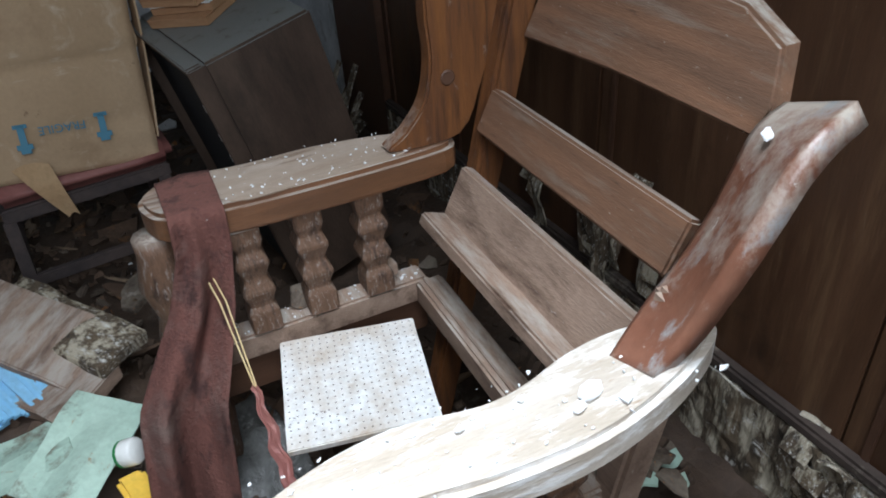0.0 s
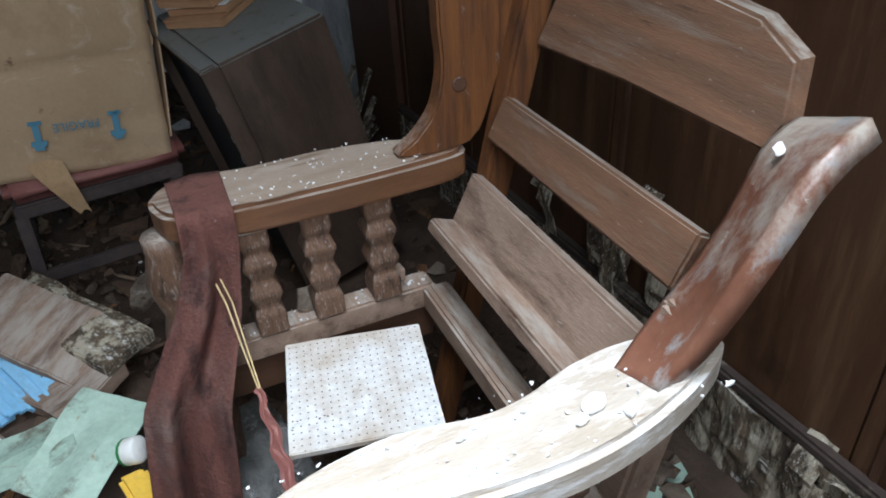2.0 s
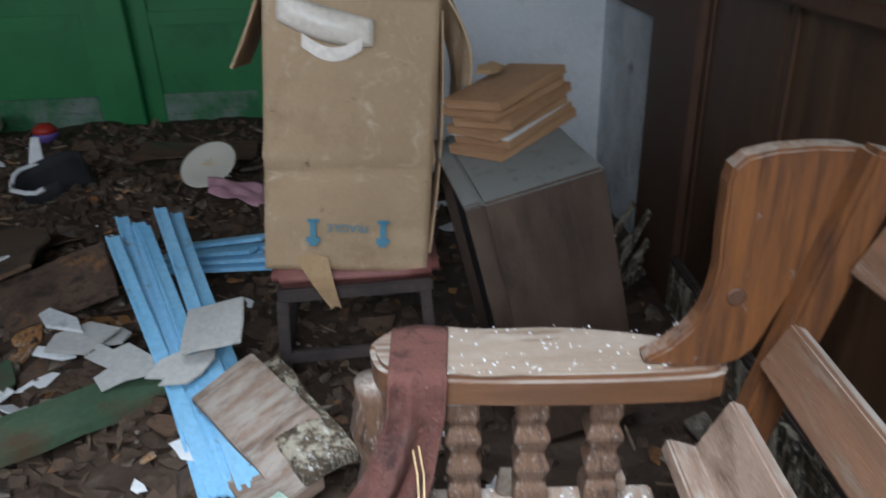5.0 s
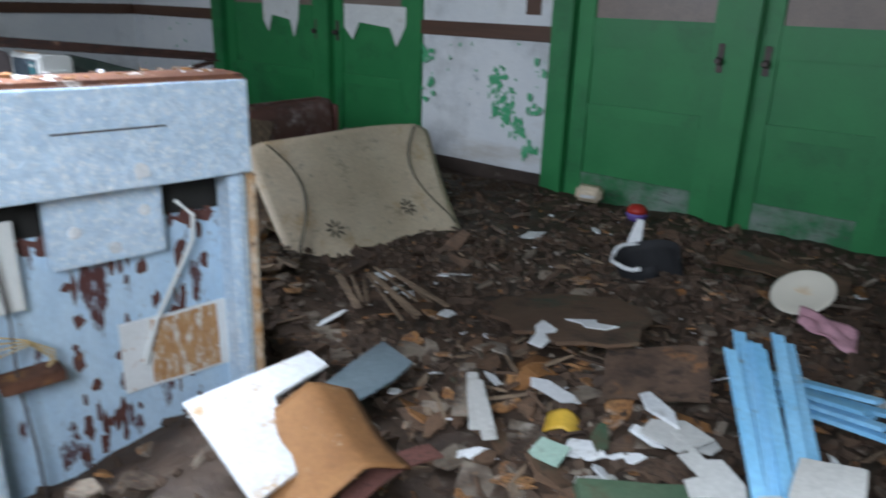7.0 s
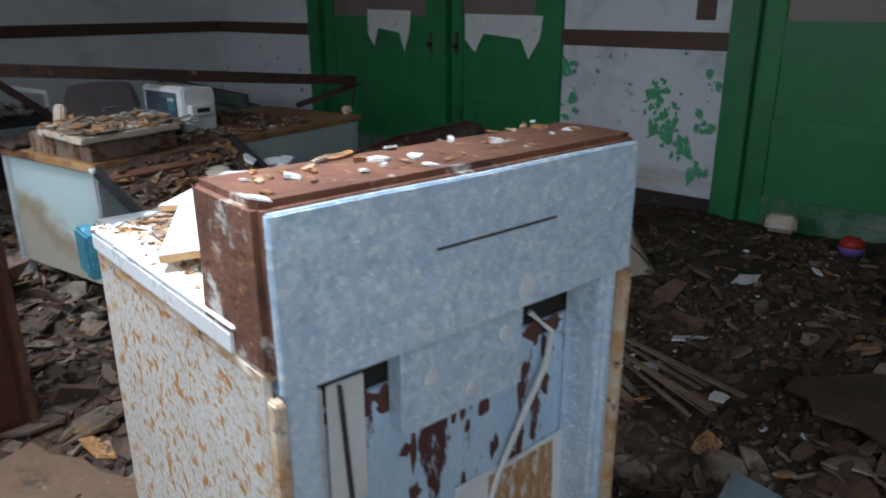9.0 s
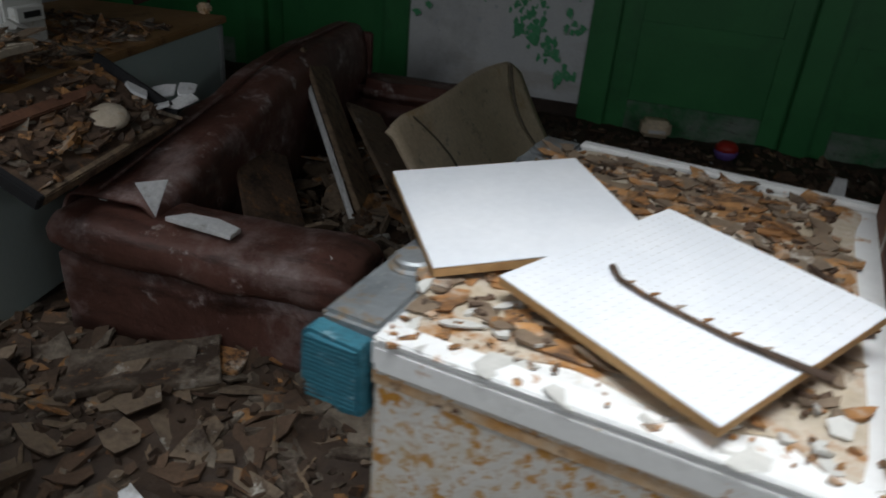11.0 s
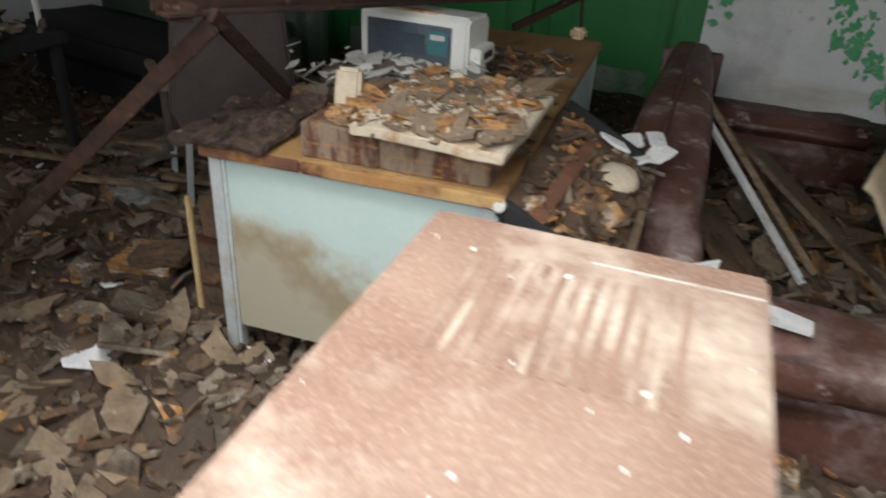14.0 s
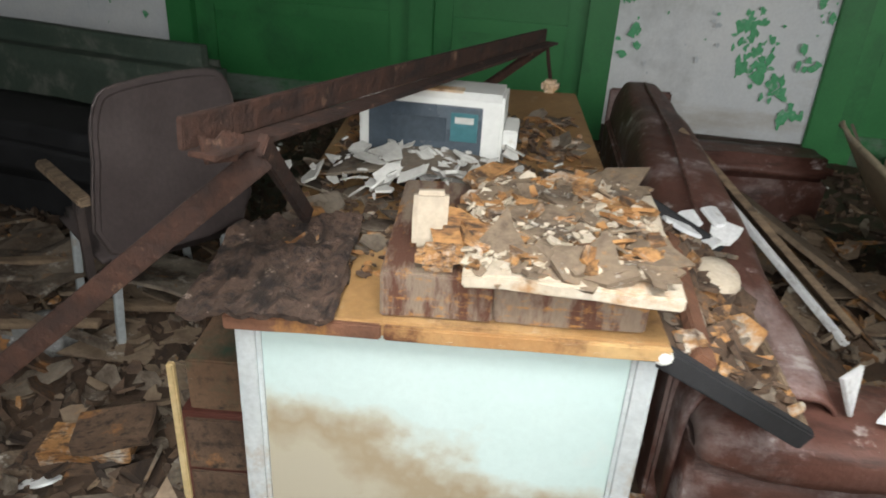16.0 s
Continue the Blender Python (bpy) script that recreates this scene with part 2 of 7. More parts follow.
M["plate_plaster"] = surf("tan_plaster_plates", (0.12, 0.080, 0.050), (0.29, 0.22, 0.155), 6, 0.9, bump=0.5, stains=[((0.06, 0.038, 0.024), 6, 0.53, 0.68), ((0.33, 0.165, 0.055), 9, 0.63, 0.74), ((0.47, 0.43, 0.37), 12, 0.64, 0.72)], spread=0.16)
M["orange_stain"] = surf("orange_rust_bloom", (0.42, 0.20, 0.07), (0.55, 0.33, 0.16), 18, 0.8, bump=0.3, stretch=(1, 3, 1), stains=[((0.72, 0.68, 0.60), 14, 0.56, 0.64), ((0.22, 0.08, 0.03), 20, 0.62, 0.72)])
M["crust"] = surf("flaking_tan_crust", (0.40, 0.32, 0.22), (0.55, 0.50, 0.43), 12, 0.9, bump=0.9, stains=[((0.34, 0.16, 0.05), 12, 0.56, 0.66), ((0.13, 0.08, 0.05), 9, 0.62, 0.72)])
M["pin"] = plain("dull_grey_hole", (0.16, 0.14, 0.12), 0.9)
M["guard_rust"] = surf("rusted_guard_metal", (0.10, 0.038, 0.02), (0.18, 0.075, 0.04), 10, 0.85, bump=0.6, stains=[((0.50, 0.46, 0.42), 12, 0.63, 0.70), ((0.045, 0.018, 0.011), 7, 0.58, 0.72), ((0.34, 0.16, 0.05), 22, 0.64, 0.74)])
M["baluster"] = surf("dusty_turned_pine", (0.10, 0.052, 0.028), (0.18, 0.10, 0.06), 9, 0.6, stretch=(6, 6, 1.5), bump=0.4, stains=[((0.05, 0.026, 0.016), 9, 0.54, 0.68), ((0.34, 0.30, 0.27), 14, 0.60, 0.74)], dust=(DUST, 0.30, 0.9))
M["maroon"] = surf("flaking_maroon_rust", (0.075, 0.026, 0.022), (0.12, 0.05, 0.038), 14, 0.85, bump=0.5, stains=[((0.24, 0.11, 0.05), 18, 0.62, 0.72)])
M["enamel"] = surf("white_enamel", (0.70, 0.70, 0.68), (0.78, 0.78, 0.77), 5, 0.3, bump=0.1, stains=[((0.42, 0.20, 0.05), 24, 0.655, 0.72), ((0.60, 0.42, 0.20), 9, 0.67, 0.8)], spread=0.04)
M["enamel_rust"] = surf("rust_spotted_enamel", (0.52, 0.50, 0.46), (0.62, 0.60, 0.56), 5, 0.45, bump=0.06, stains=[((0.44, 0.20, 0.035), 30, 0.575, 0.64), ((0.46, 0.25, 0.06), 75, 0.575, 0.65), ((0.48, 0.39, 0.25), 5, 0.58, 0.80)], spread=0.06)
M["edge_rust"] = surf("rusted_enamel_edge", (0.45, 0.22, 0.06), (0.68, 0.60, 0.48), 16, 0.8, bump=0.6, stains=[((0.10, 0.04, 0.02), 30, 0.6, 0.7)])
M["beige_side"] = surf("mottled_cream_enamel", (0.36, 0.32, 0.25), (0.48, 0.43, 0.35), 3, 0.55, stains=[((0.22, 0.18, 0.13), 4, 0.6, 0.8)])
M["chrome"] = surf("tarnished_chrome", (0.20, 0.22, 0.23), (0.34, 0.36, 0.37), 12, 0.45, metal=0.6, bump=0.4, stains=[((0.35, 0.22, 0.10), 18, 0.60, 0.72), ((0.55, 0.54, 0.5), 30, 0.64, 0.72)])
M["teal"] = surf("weathered_teal_cap", (0.015, 0.10, 0.14), (0.035, 0.17, 0.22), 18, 0.6, bump=0.6, stains=[((0.20, 0.33, 0.37), 34, 0.62, 0.70), ((0.02, 0.04, 0.05), 12, 0.58, 0.70)])
M["board"] = surf("white_tile_board", (0.70, 0.72, 0.75), (0.76, 0.77, 0.79), 8, 0.5, bump=0.08, stains=[((0.5, 0.45, 0.4), 30, 0.74, 0.8)], spread=0.03)
M["board_edge"] = surf("fibreboard_edge", (0.42, 0.24, 0.10), (0.50, 0.31, 0.14), 20, 0.9, bump=0.3)
M["peg"] = surf("stained_pegboard", (0.66, 0.66, 0.64), (0.74, 0.74, 0.72), 5, 0.6, bump=0.1, stains=[((0.46, 0.36, 0.26), 5, 0.50, 0.70), ((0.08, 0.05, 0.03), 14, 0.68, 0.73)])
# near-black that stands for shade inside the cooker's back
M["gap_shade"] = plain("gap_shade_black", (0.02, 0.018, 0.015), 0.9)
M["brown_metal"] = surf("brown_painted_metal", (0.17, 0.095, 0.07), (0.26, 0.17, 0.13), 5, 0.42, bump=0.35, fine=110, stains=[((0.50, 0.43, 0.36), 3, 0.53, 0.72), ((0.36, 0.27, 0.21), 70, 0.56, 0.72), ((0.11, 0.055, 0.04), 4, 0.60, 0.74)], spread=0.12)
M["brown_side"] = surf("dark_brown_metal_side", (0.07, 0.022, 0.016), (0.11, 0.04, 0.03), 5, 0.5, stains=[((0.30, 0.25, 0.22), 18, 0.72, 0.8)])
# first pale stain paints a pinkish sheen; the other pale ones are scuffs
M["vinyl"] = surf("brown_vinyl", (0.085, 0.034, 0.025), (0.15, 0.068, 0.052), 4, 0.52, bump=0.9, fine=30, stains=[((0.36, 0.28, 0.27), 4.5, 0.60, 0.76), ((0.55, 0.52, 0.50), 55, 0.72, 0.77), ((0.33, 0.255, 0.24), 3, 0.56, 0.74), ((0.04, 0.018, 0.014), 3.5, 0.56, 0.75), ((0.46, 0.40, 0.38), 9, 0.65, 0.73)])
M["mint"] = surf("pale_mint_metal", (0.42, 0.53, 0.51), (0.48, 0.58, 0.56), 2, 0.4, bump=0.05, stains=[((0.50, 0.53, 0.50), 3, 0.6, 0.8)], spread=0.03)
M["mint_muddy"] = surf("mud_stained_mint_metal", (0.42, 0.53, 0.51), (0.48, 0.58, 0.56), 2, 0.4, bump=0.05, stains=[((0.50, 0.53, 0.50), 3, 0.6, 0.8)], spread=0.03)


def mud_line(m, height, slope, soft):
    """Dried mud up to a sloping, ragged tide line across a panel."""
    n, l = m.node_tree.nodes, m.node_tree.links
    bsdf = n["Principled BSDF"]
    old = bsdf.inputs["Base Color"].links[0].from_socket
    co, sep = n.new("ShaderNodeTexCoord"), n.new("ShaderNodeSeparateXYZ")
    l.new(co.outputs["Object"], sep.inputs[0])
    big, small = n.new("ShaderNodeTexNoise"), n.new("ShaderNodeTexNoise")
    for t, sc in ((big, 5.0), (small, 24.0)):
        t.inputs["Scale"].default_value, t.inputs["Detail"].default_value = sc, 6.0
        l.new(co.outputs["Object"], t.inputs["Vector"])

    def madd(a, k, b):
        x = n.new("ShaderNodeMath")
        x.operation = "MULTIPLY_ADD"
        l.new(a, x.inputs[0])
        x.inputs[1].default_value = k
        if isinstance(b, float):
            x.inputs[2].default_value = b
        else:
            l.new(b, x.inputs[2])
        return x.outputs[0]

    far = madd(sep.outputs[2], -1.0, madd(sep.outputs[0], slope, madd(big.outputs[0], 0.30, madd(small.outputs[0], 0.10, height - 0.2))))
    for lo, hi, c in ((-soft, soft * 0.6, (0.42, 0.41, 0.34)), (0.0, soft * 1.6, (0.30, 0.235, 0.15)), (soft * 1.8, soft * 3.5, (0.40, 0.37, 0.29))):
        r, x = n.new("ShaderNodeMapRange"), n.new("ShaderNodeMix")
        r.inputs[1].default_value, r.inputs[2].default_value, r.inputs[4].default_value = lo, hi, 0.9
        l.new(far, r.inputs[0])
        x.data_type = "RGBA"
        l.new(r.outputs[0], x.inputs[0])
        l.new(old, x.inputs[6])
        x.inputs[7].default_value = (*c, 1)
        old = x.outputs[2]
    l.new(old, bsdf.inputs["Base Color"])


mud_line(M["mint_muddy"], 0.575, -0.34, 0.035)
M["post"] = surf("worn_steel_post", (0.42, 0.46, 0.47), (0.52, 0.55, 0.55), 9, 0.4, metal=0.2, stains=[((0.34, 0.22, 0.11), 5, 0.62, 0.78)])
M["desk_top"] = surf("rust_stained_desk_top", (0.24, 0.125, 0.045), (0.36, 0.22, 0.10), 4, 0.6, bump=0.4, stains=[((0.10, 0.045, 0.02), 5, 0.58, 0.74), ((0.48, 0.38, 0.26), 6, 0.62, 0.78)])
M["desk_edge"] = surf("desk_edge_band", (0.27, 0.12, 0.042), (0.46, 0.31, 0.145), 2.6, 0.5, stains=[((0.09, 0.032, 0.016), 4, 0.54, 0.64), ((0.6, 0.52, 0.4), 9, 0.66, 0.75)])
M["white_plastic"] = surf("white_plastic_case", (0.66, 0.66, 0.62), (0.73, 0.73, 0.70), 6, 0.45, stains=[((0.4, 0.33, 0.24), 12, 0.68, 0.8)], spread=0.04)
M["screen"] = surf("dusty_dark_screen", (0.045, 0.06, 0.075), (0.09, 0.11, 0.13), 4, 0.25, bump=0.05, stains=[((0.28, 0.27, 0.25), 6, 0.64, 0.8)])
M["screen_teal"] = surf("teal_screen_panel", (0.03, 0.12, 0.14), (0.06, 0.18, 0.20), 9, 0.35)
M["chair_back"] = surf("dusty_brown_upholstery", (0.055, 0.04, 0.038), (0.085, 0.065, 0.062), 5, 0.7, bump=0.3)
M["fabric"] = surf("rust_red_cloth", (0.095, 0.033, 0.024), (0.15, 0.06, 0.045), 7, 0.95, bump=0.8, fine=160, stains=[((0.17, 0.115, 0.095), 4, 0.58, 0.75), ((0.05, 0.02, 0.016), 6, 0.56, 0.70), ((0.5, 0.46, 0.43), 45, 0.74, 0.79)])
M["string"] = surf("straw_string", (0.50, 0.36, 0.17), (0.6, 0.46, 0.25), 20, 0.9)
M["paper_green"] = surf("mouldy_pale_green_sheet", (0.30, 0.42, 0.34), (0.38, 0.50, 0.41), 6, 0.8, bump=0.3, stains=[((0.12, 0.09, 0.06), 8, 0.60, 0.72), ((0.30, 0.16, 0.06), 6, 0.66, 0.78)])
M["ply"] = surf("stained_plastic_seat", (0.57, 0.455, 0.31), (0.68, 0.575, 0.42), 4, 0.6, bump=0.25, stains=[((0.42, 0.25, 0.07), 3, 0.62, 0.78), ((0.2, 0.15, 0.09), 6, 0.62, 0.78), ((0.30, 0.26, 0.20), 18, 0.64, 0.74)])
M["ply_dark"] = surf("dark_streak", (0.09, 0.075, 0.055), (0.15, 0.125, 0.09), 6, 0.7)
M["orange_sheet"] = surf("water_stained_brown_sheet", (0.30, 0.14, 0.045), (0.20, 0.088, 0.03), 3, 0.75, bump=0.3, stains=[((0.16, 0.065, 0.02), 2.5, 0.58, 0.75), ((0.5, 0.40, 0.3), 8, 0.66, 0.8)])
M["dark_board"] = surf("mildewed_dark_board", (0.095, 0.052, 0.028), (0.14, 0.082, 0.048), 5, 0.95, bump=0.6, stains=[((0.035, 0.065, 0.04), 3, 0.62, 0.76), ((0.03, 0.02, 0.013), 4, 0.57, 0.75), ((0.19, 0.14, 0.10), 22, 0.67, 0.75)])
M["wet_green"] = surf("mossy_green_board", (0.05, 0.10, 0.055), (0.09, 0.13, 0.075), 6, 0.7, bump=0.5, stains=[((0.10, 0.07, 0.04), 5, 0.56, 0.7)])
M["ceramic"] = plain("cream_ceramic", (0.66, 0.62, 0.52), 0.25)
M["pink"] = surf("faded_pink_plastic", (0.50, 0.26, 0.31), (0.58, 0.33, 0.38), 8, 0.6)
M["yellow"] = surf("yellow_plastic", (0.60, 0.36, 0.03), (0.66, 0.42, 0.06), 9, 0.5)
M["white_sheet"] = surf("white_laminate_sheet", (0.52, 0.52, 0.52), (0.60, 0.60, 0.60), 5, 0.5, bump=0.15, stains=[((0.42, 0.26, 0.12), 7, 0.59, 0.68), ((0.2, 0.15, 0.1), 12, 0.68, 0.76)])
M["grey_sheet"] = surf("slate_blue_sheet", (0.10, 0.135, 0.155), (0.15, 0.185, 0.20), 4, 0.7, bump=0.2, stains=[((0.2, 0.15, 0.1), 6, 0.60, 0.75)])
M["grey_tile"] = surf("pale_grey_tile", (0.42, 0.41, 0.38), (0.50, 0.49, 0.46), 5, 0.8, bump=0.2, stains=[((0.28, 0.25, 0.2), 6, 0.62, 0.8)])
M["card_paper"] = surf("white_torn_paper", (0.6, 0.6, 0.58), (0.68, 0.68, 0.66), 6, 0.9, stains=[((0.4, 0.35, 0.28), 6, 0.64, 0.8)])
M["frosted"] = surf("grimy_window_pane", (0.16, 0.12, 0.10), (0.22, 0.17, 0.14), 3, 0.42, bump=0.05)
M["slab"] = surf("pale_plaster_slab", (0.42, 0.35, 0.26), (0.52, 0.45, 0.36), 9, 0.9, bump=0.6, stains=[((0.36, 0.19, 0.08), 8, 0.60, 0.74)])
M["plank_rust"] = surf("rust_stained_plank", (0.17, 0.12, 0.085), (0.27, 0.22, 0.17), 4, 0.85, stretch=(4, 1, 1), bump=0.6, stains=[((0.09, 0.035, 0.02), 4, 0.48, 0.60), ((0.36, 0.17, 0.05), 6, 0.58, 0.70)])
M["felt"] = surf("matted_brown_fabric", (0.03, 0.018, 0.012), (0.09, 0.052, 0.036), 14, 0.98, bump=1.8, stains=[((0.27, 0.20, 0.16), 30, 0.64, 0.71), ((0.015, 0.009, 0.007), 7, 0.52, 0.66)])
M["clear"] = surf("clear_plastic_bag", (0.09, 0.09, 0.085), (0.22, 0.22, 0.21), 14, 0.25, bump=0.8, stains=[((0.4, 0.4, 0.39), 18, 0.64, 0.72)])
M["tan_block"] = surf("tan_plaster", (0.36, 0.30, 0.23), (0.46, 0.39, 0.30), 9, 0.9, bump=0.5)
M["pine_y"] = surf("varnished_pine_slat", (0.20, 0.104, 0.060), (0.125, 0.070, 0.043), 4, 0.45, stretch=(9, 0.7, 9), bump=0.25, stains=[((0.23, 0.18, 0.14), 6, 0.57, 0.76), ((0.48, 0.46, 0.43), 34, 0.69, 0.75), ((0.05, 0.028, 0.018), 9, 0.66, 0.76)], dust=(DUST, 0.38, 0.85))
M["flake"] = surf("green_paint_flake", (0.05, 0.30, 0.12), (0.10, 0.40, 0.20), 20, 0.6, bump=0.2, stains=[((0.45, 0.55, 0.47), 12, 0.60, 0.70)])
M["pine_dust"] = surf("dust_covered_pine", (0.27, 0.20, 0.145), (0.36, 0.29, 0.23), 7, 0.85, stretch=(0.7, 5, 5), bump=0.4, stains=[((0.16, 0.10, 0.06), 6, 0.60, 0.75), ((0.62, 0.60, 0.57), 40, 0.66, 0.72)])
M["red"] = plain("red_plastic", (0.4, 0.03, 0.02), 0.5)
M["purple"] = plain("purple_plastic", (0.16, 0.10, 0.35), 0.5)


# ---- mesh helpers ----
def obj(name, bm, material, smooth=False):
    me = bpy.data.meshes.new(name)
    if smooth:
        for f in bm.faces:
            f.smooth = True
    bm.to_mesh(me)
    bm.free()
    me.materials.append(material)
    return new(name, me)


# the axes in which each part of the room is laid out
PLAIN, CHAIR_AREA, HEAP_AREA, COOKER_AREA, DESK_AREA = Matrix.Identity(4), pose(-0.093, -0.032, 0, 0, 0, -2.84), pose(-0.1345, 0.0167, 0, 0, 0, -5.7), pose(-0.140, -0.028, 0, 0, 0, -5.8), pose(-0.24, -0.18, 0, 0, 0, -8.7)
AREA = PLAIN


def thing(name, m, label, category, group=""):
    e = new(name)
    e.empty_display_size = 0.05
    e.matrix_world = AREA @ m
    return tagged(e, label, category, group)


def part(name, bm, material, parent, label="", smooth=False):
    ob = obj(name, bm, material, smooth)
    ob.parent = parent
    return tagged(ob, label) if label else ob


def single(name, bm, material, label, category, m=None, group="", kind="", smooth=False):
    ob = obj(name, bm, material, smooth)
    ob.matrix_world = AREA @ m if m is not None else AREA
    return tagged(ob, label, category, group, kind)


def bx(bm, x0, x1, y0, y1, z0, z1, bevel=0.004, m=None, cuts=0, wob=0.0, seed=0.0):
    """Adds a box with rounded edges; cuts and wob make it uneven."""
    own = bmesh.new()
    bmesh.ops.create_cube(own, size=1.0)
    own.transform(Matrix.LocRotScale(((x0 + x1) / 2, (y0 + y1) / 2, (z0 + z1) / 2), None, (x1 - x0, y1 - y0, z1 - z0)))
    if bevel:
        bmesh.ops.bevel(own, geom=own.edges[:], offset=bevel, segments=2, affect="EDGES", clamp_overlap=True)
    if cuts:
        bmesh.ops.subdivide_edges(own, edges=[e for e in own.edges if e.calc_length() > 0.05], cuts=cuts, use_grid_fill=True)
    if wob:
        for v in own.verts:
            v.co += (noise.noise_vector(v.co * 9 + Vector((seed, seed * 2, 0)))) * wob
    if m is not None:
        own.transform(m)
    joined = bpy.data.meshes.new("joined")
    own.to_mesh(joined)
    own.free()
    bm.from_mesh(joined)
    bpy.data.meshes.remove(joined)
    return bm


def box(*a, **k):
    return bx(bmesh.new(), *a, **k)


def smooth_line(pts, n=6):
    """A closed outline through the given corners, rounded by a Catmull-Rom curve."""
    out, c = [], len(pts)
    for i in range(c):
        p0, p1, p2, p3 = (Vector(pts[(i + j - 1) % c]) for j in range(4))
        for k in range(n):
            t = k / n
            out.append(0.5 * ((2 * p1) + (p2 - p0) * t + (2 * p0 - 5 * p1 + 4 * p2 - p3) * t * t + (3 * p1 - p0 - 3 * p2 + p3) * t ** 3))
    return out


def prism(bm, outline, depth, m=None, bevel=0.006):
    """An outline in x and y, extruded by depth along z, with softened rims."""
    vs = [bm.verts.new((p[0], p[1], 0)) for p in outline]
    f = bm.faces.new(vs)
    r = bmesh.ops.extrude_face_region(bm, geom=[f])
    up = [g for g in r["geom"] if isinstance(g, bmesh.types.BMVert)]
    bmesh.ops.translate(bm, vec=(0, 0, depth), verts=up)
    bmesh.ops.recalc_face_normals(bm, faces=bm.faces[:])
    if bevel:
        rim = [e for e in bm.edges if len(e.link_faces) == 2 and any(len(q.verts) == len(outline) for q in e.link_faces)]
        bmesh.ops.bevel(bm, geom=rim, offset=bevel, segments=2, affect="EDGES", clamp_overlap=True)
    if m is not None:
        bm.transform(m)
    return bm


def tube(bm, pts, r, sides=8, flat=1.0):
    """A rod along points; flat squeezes it."""
    rings = []
    for i, p in enumerate(pts):
        p = Vector(p)
        d = (Vector(pts[min(i + 1, len(pts) - 1)]) - Vector(pts[max(i - 1, 0)])).normalized()
        u = d.orthogonal().normalized() if abs(d.z) > 0.95 else d.cross(Vector((0, 0, 1))).normalized()
        w = u.cross(d)
        rad = r[i] if isinstance(r, (list, tuple)) else r
        rings.append([bm.verts.new(p + u * math.cos(a) * rad + w * math.sin(a) * rad * flat) for a in (2 * math.pi * k / sides for k in range(sides))])
    for a, b in zip(rings, rings[1:]):
        for k in range(sides):
            bm.faces.new((a[k], a[(k + 1) % sides], b[(k + 1) % sides], b[k]))
    bm.faces.new(rings[0])
    bm.faces.new(rings[-1])
    bmesh.ops.recalc_face_normals(bm, faces=bm.faces[:])
    return bm


def beam(bm, a, b, w, t, up=(0, 0, 1)):
    """A straight rectangular bar from a to b, w wide and t thick."""
    a, b = Vector(a), Vector(b)
    d = (b - a).normalized()
    s = d.cross(Vector(up)).normalized()
    u = s.cross(d)
    m = Matrix((s, u, d)).transposed().to_4x4()
    m.translation = (a + b) / 2
    return bx(bm, -w / 2, w / 2, -t / 2, t / 2, -(b - a).length / 2, (b - a).length / 2, min(w, t) * 0.15, m)


def lathe(bm, profile, sides=16):
    """Turns (radius, height) pairs about z."""
    rings = [[bm.verts.new((r * math.cos(2 * math.pi * k / sides), r * math.sin(2 * math.pi * k / sides), z)) for k in range(sides)] for r, z in profile]
    for a, b in zip(rings, rings[1:]):
        for k in range(sides):
            bm.faces.new((a[k], a[(k + 1) % sides], b[(k + 1) % sides], b[k]))
    bm.faces.new(rings[0])
    bm.faces.new(rings[-1])
    bmesh.ops.recalc_face_normals(bm, faces=bm.faces[:])
    return bm


def shard_outline(rng, w, h, n=7, jag=0.25):
    return [((w / 2) * math.cos(a) * (1 + rng.uniform(-jag, jag)), (h / 2) * math.sin(a) * (1 + rng.uniform(-jag, jag))) for a in (2 * math.pi * (k + rng.uniform(-0.3, 0.3)) / n for k in range(n))]


def sheet(bm, nx, ny, fn, thick=0.003):
    """A bent sheet: fn(u, v) gives its places; it has a real thickness."""
    g = [[bm.verts.new(fn(i / nx, j / ny)) for j in range(ny + 1)] for i in range(nx + 1)]
    for i in range(nx):
        for j in range(ny):
            bm.faces.new((g[i][j], g[i + 1][j], g[i + 1][j + 1], g[i][j + 1]))
    bmesh.ops.recalc_face_normals(bm, faces=bm.faces[:])
    bmesh.ops.solidify(bm, geom=bm.faces[:], thickness=thick)
    return bm


def ground(x, y):
    """Height of the rubble that covers the floor."""
    h = 0.045 + 0.035 * noise.noise(Vector((x * 1.3, y * 1.3, 0))) + 0.03 * noise.noise(Vector((x * 4, y * 4, 3))) + 0.012 * noise.noise(Vector((x * 13, y * 13, 7)))
    for cx, cy, sx, sy, a in HEAPS:
        h += a * math.exp(-((x - cx) / sx) ** 2 - ((y - cy) / sy) ** 2)
    return max(0.004, h)


HEAPS = ((-4.08, 0.83, 0.55, 0.28, 0.15), (-0.51, 1.81, 0.65, 0.8, 0.17), (-0.76, 2.84, 0.5, 0.4, 0.12), (-1.29, 0.99, 0.3, 0.4, 0.16), (0.0, 1.25, 0.3, 0.3, 0.1), (-2.92, 2.15, 0.35, 0.7, 0.16), (-2.99, 1.05, 0.4, 0.25, 0.05), (-5.17, 1.99, 0.7, 0.7, 0.13), (-4.81, 1.03, 0.5, 0.4, 0.05), (-2.39, 1.67, 0.25, 0.35, 0.06), (0.9, 2.2, 0.5, 0.4, 0.05))


# ---- setting ----
def seg_wall(name, boxes, material, label):
    bm = bmesh.new()
    for b in boxes:
        bx(bm, *b, bevel=0)
    return single(name, bm, material, label, "wall", kind="structure")


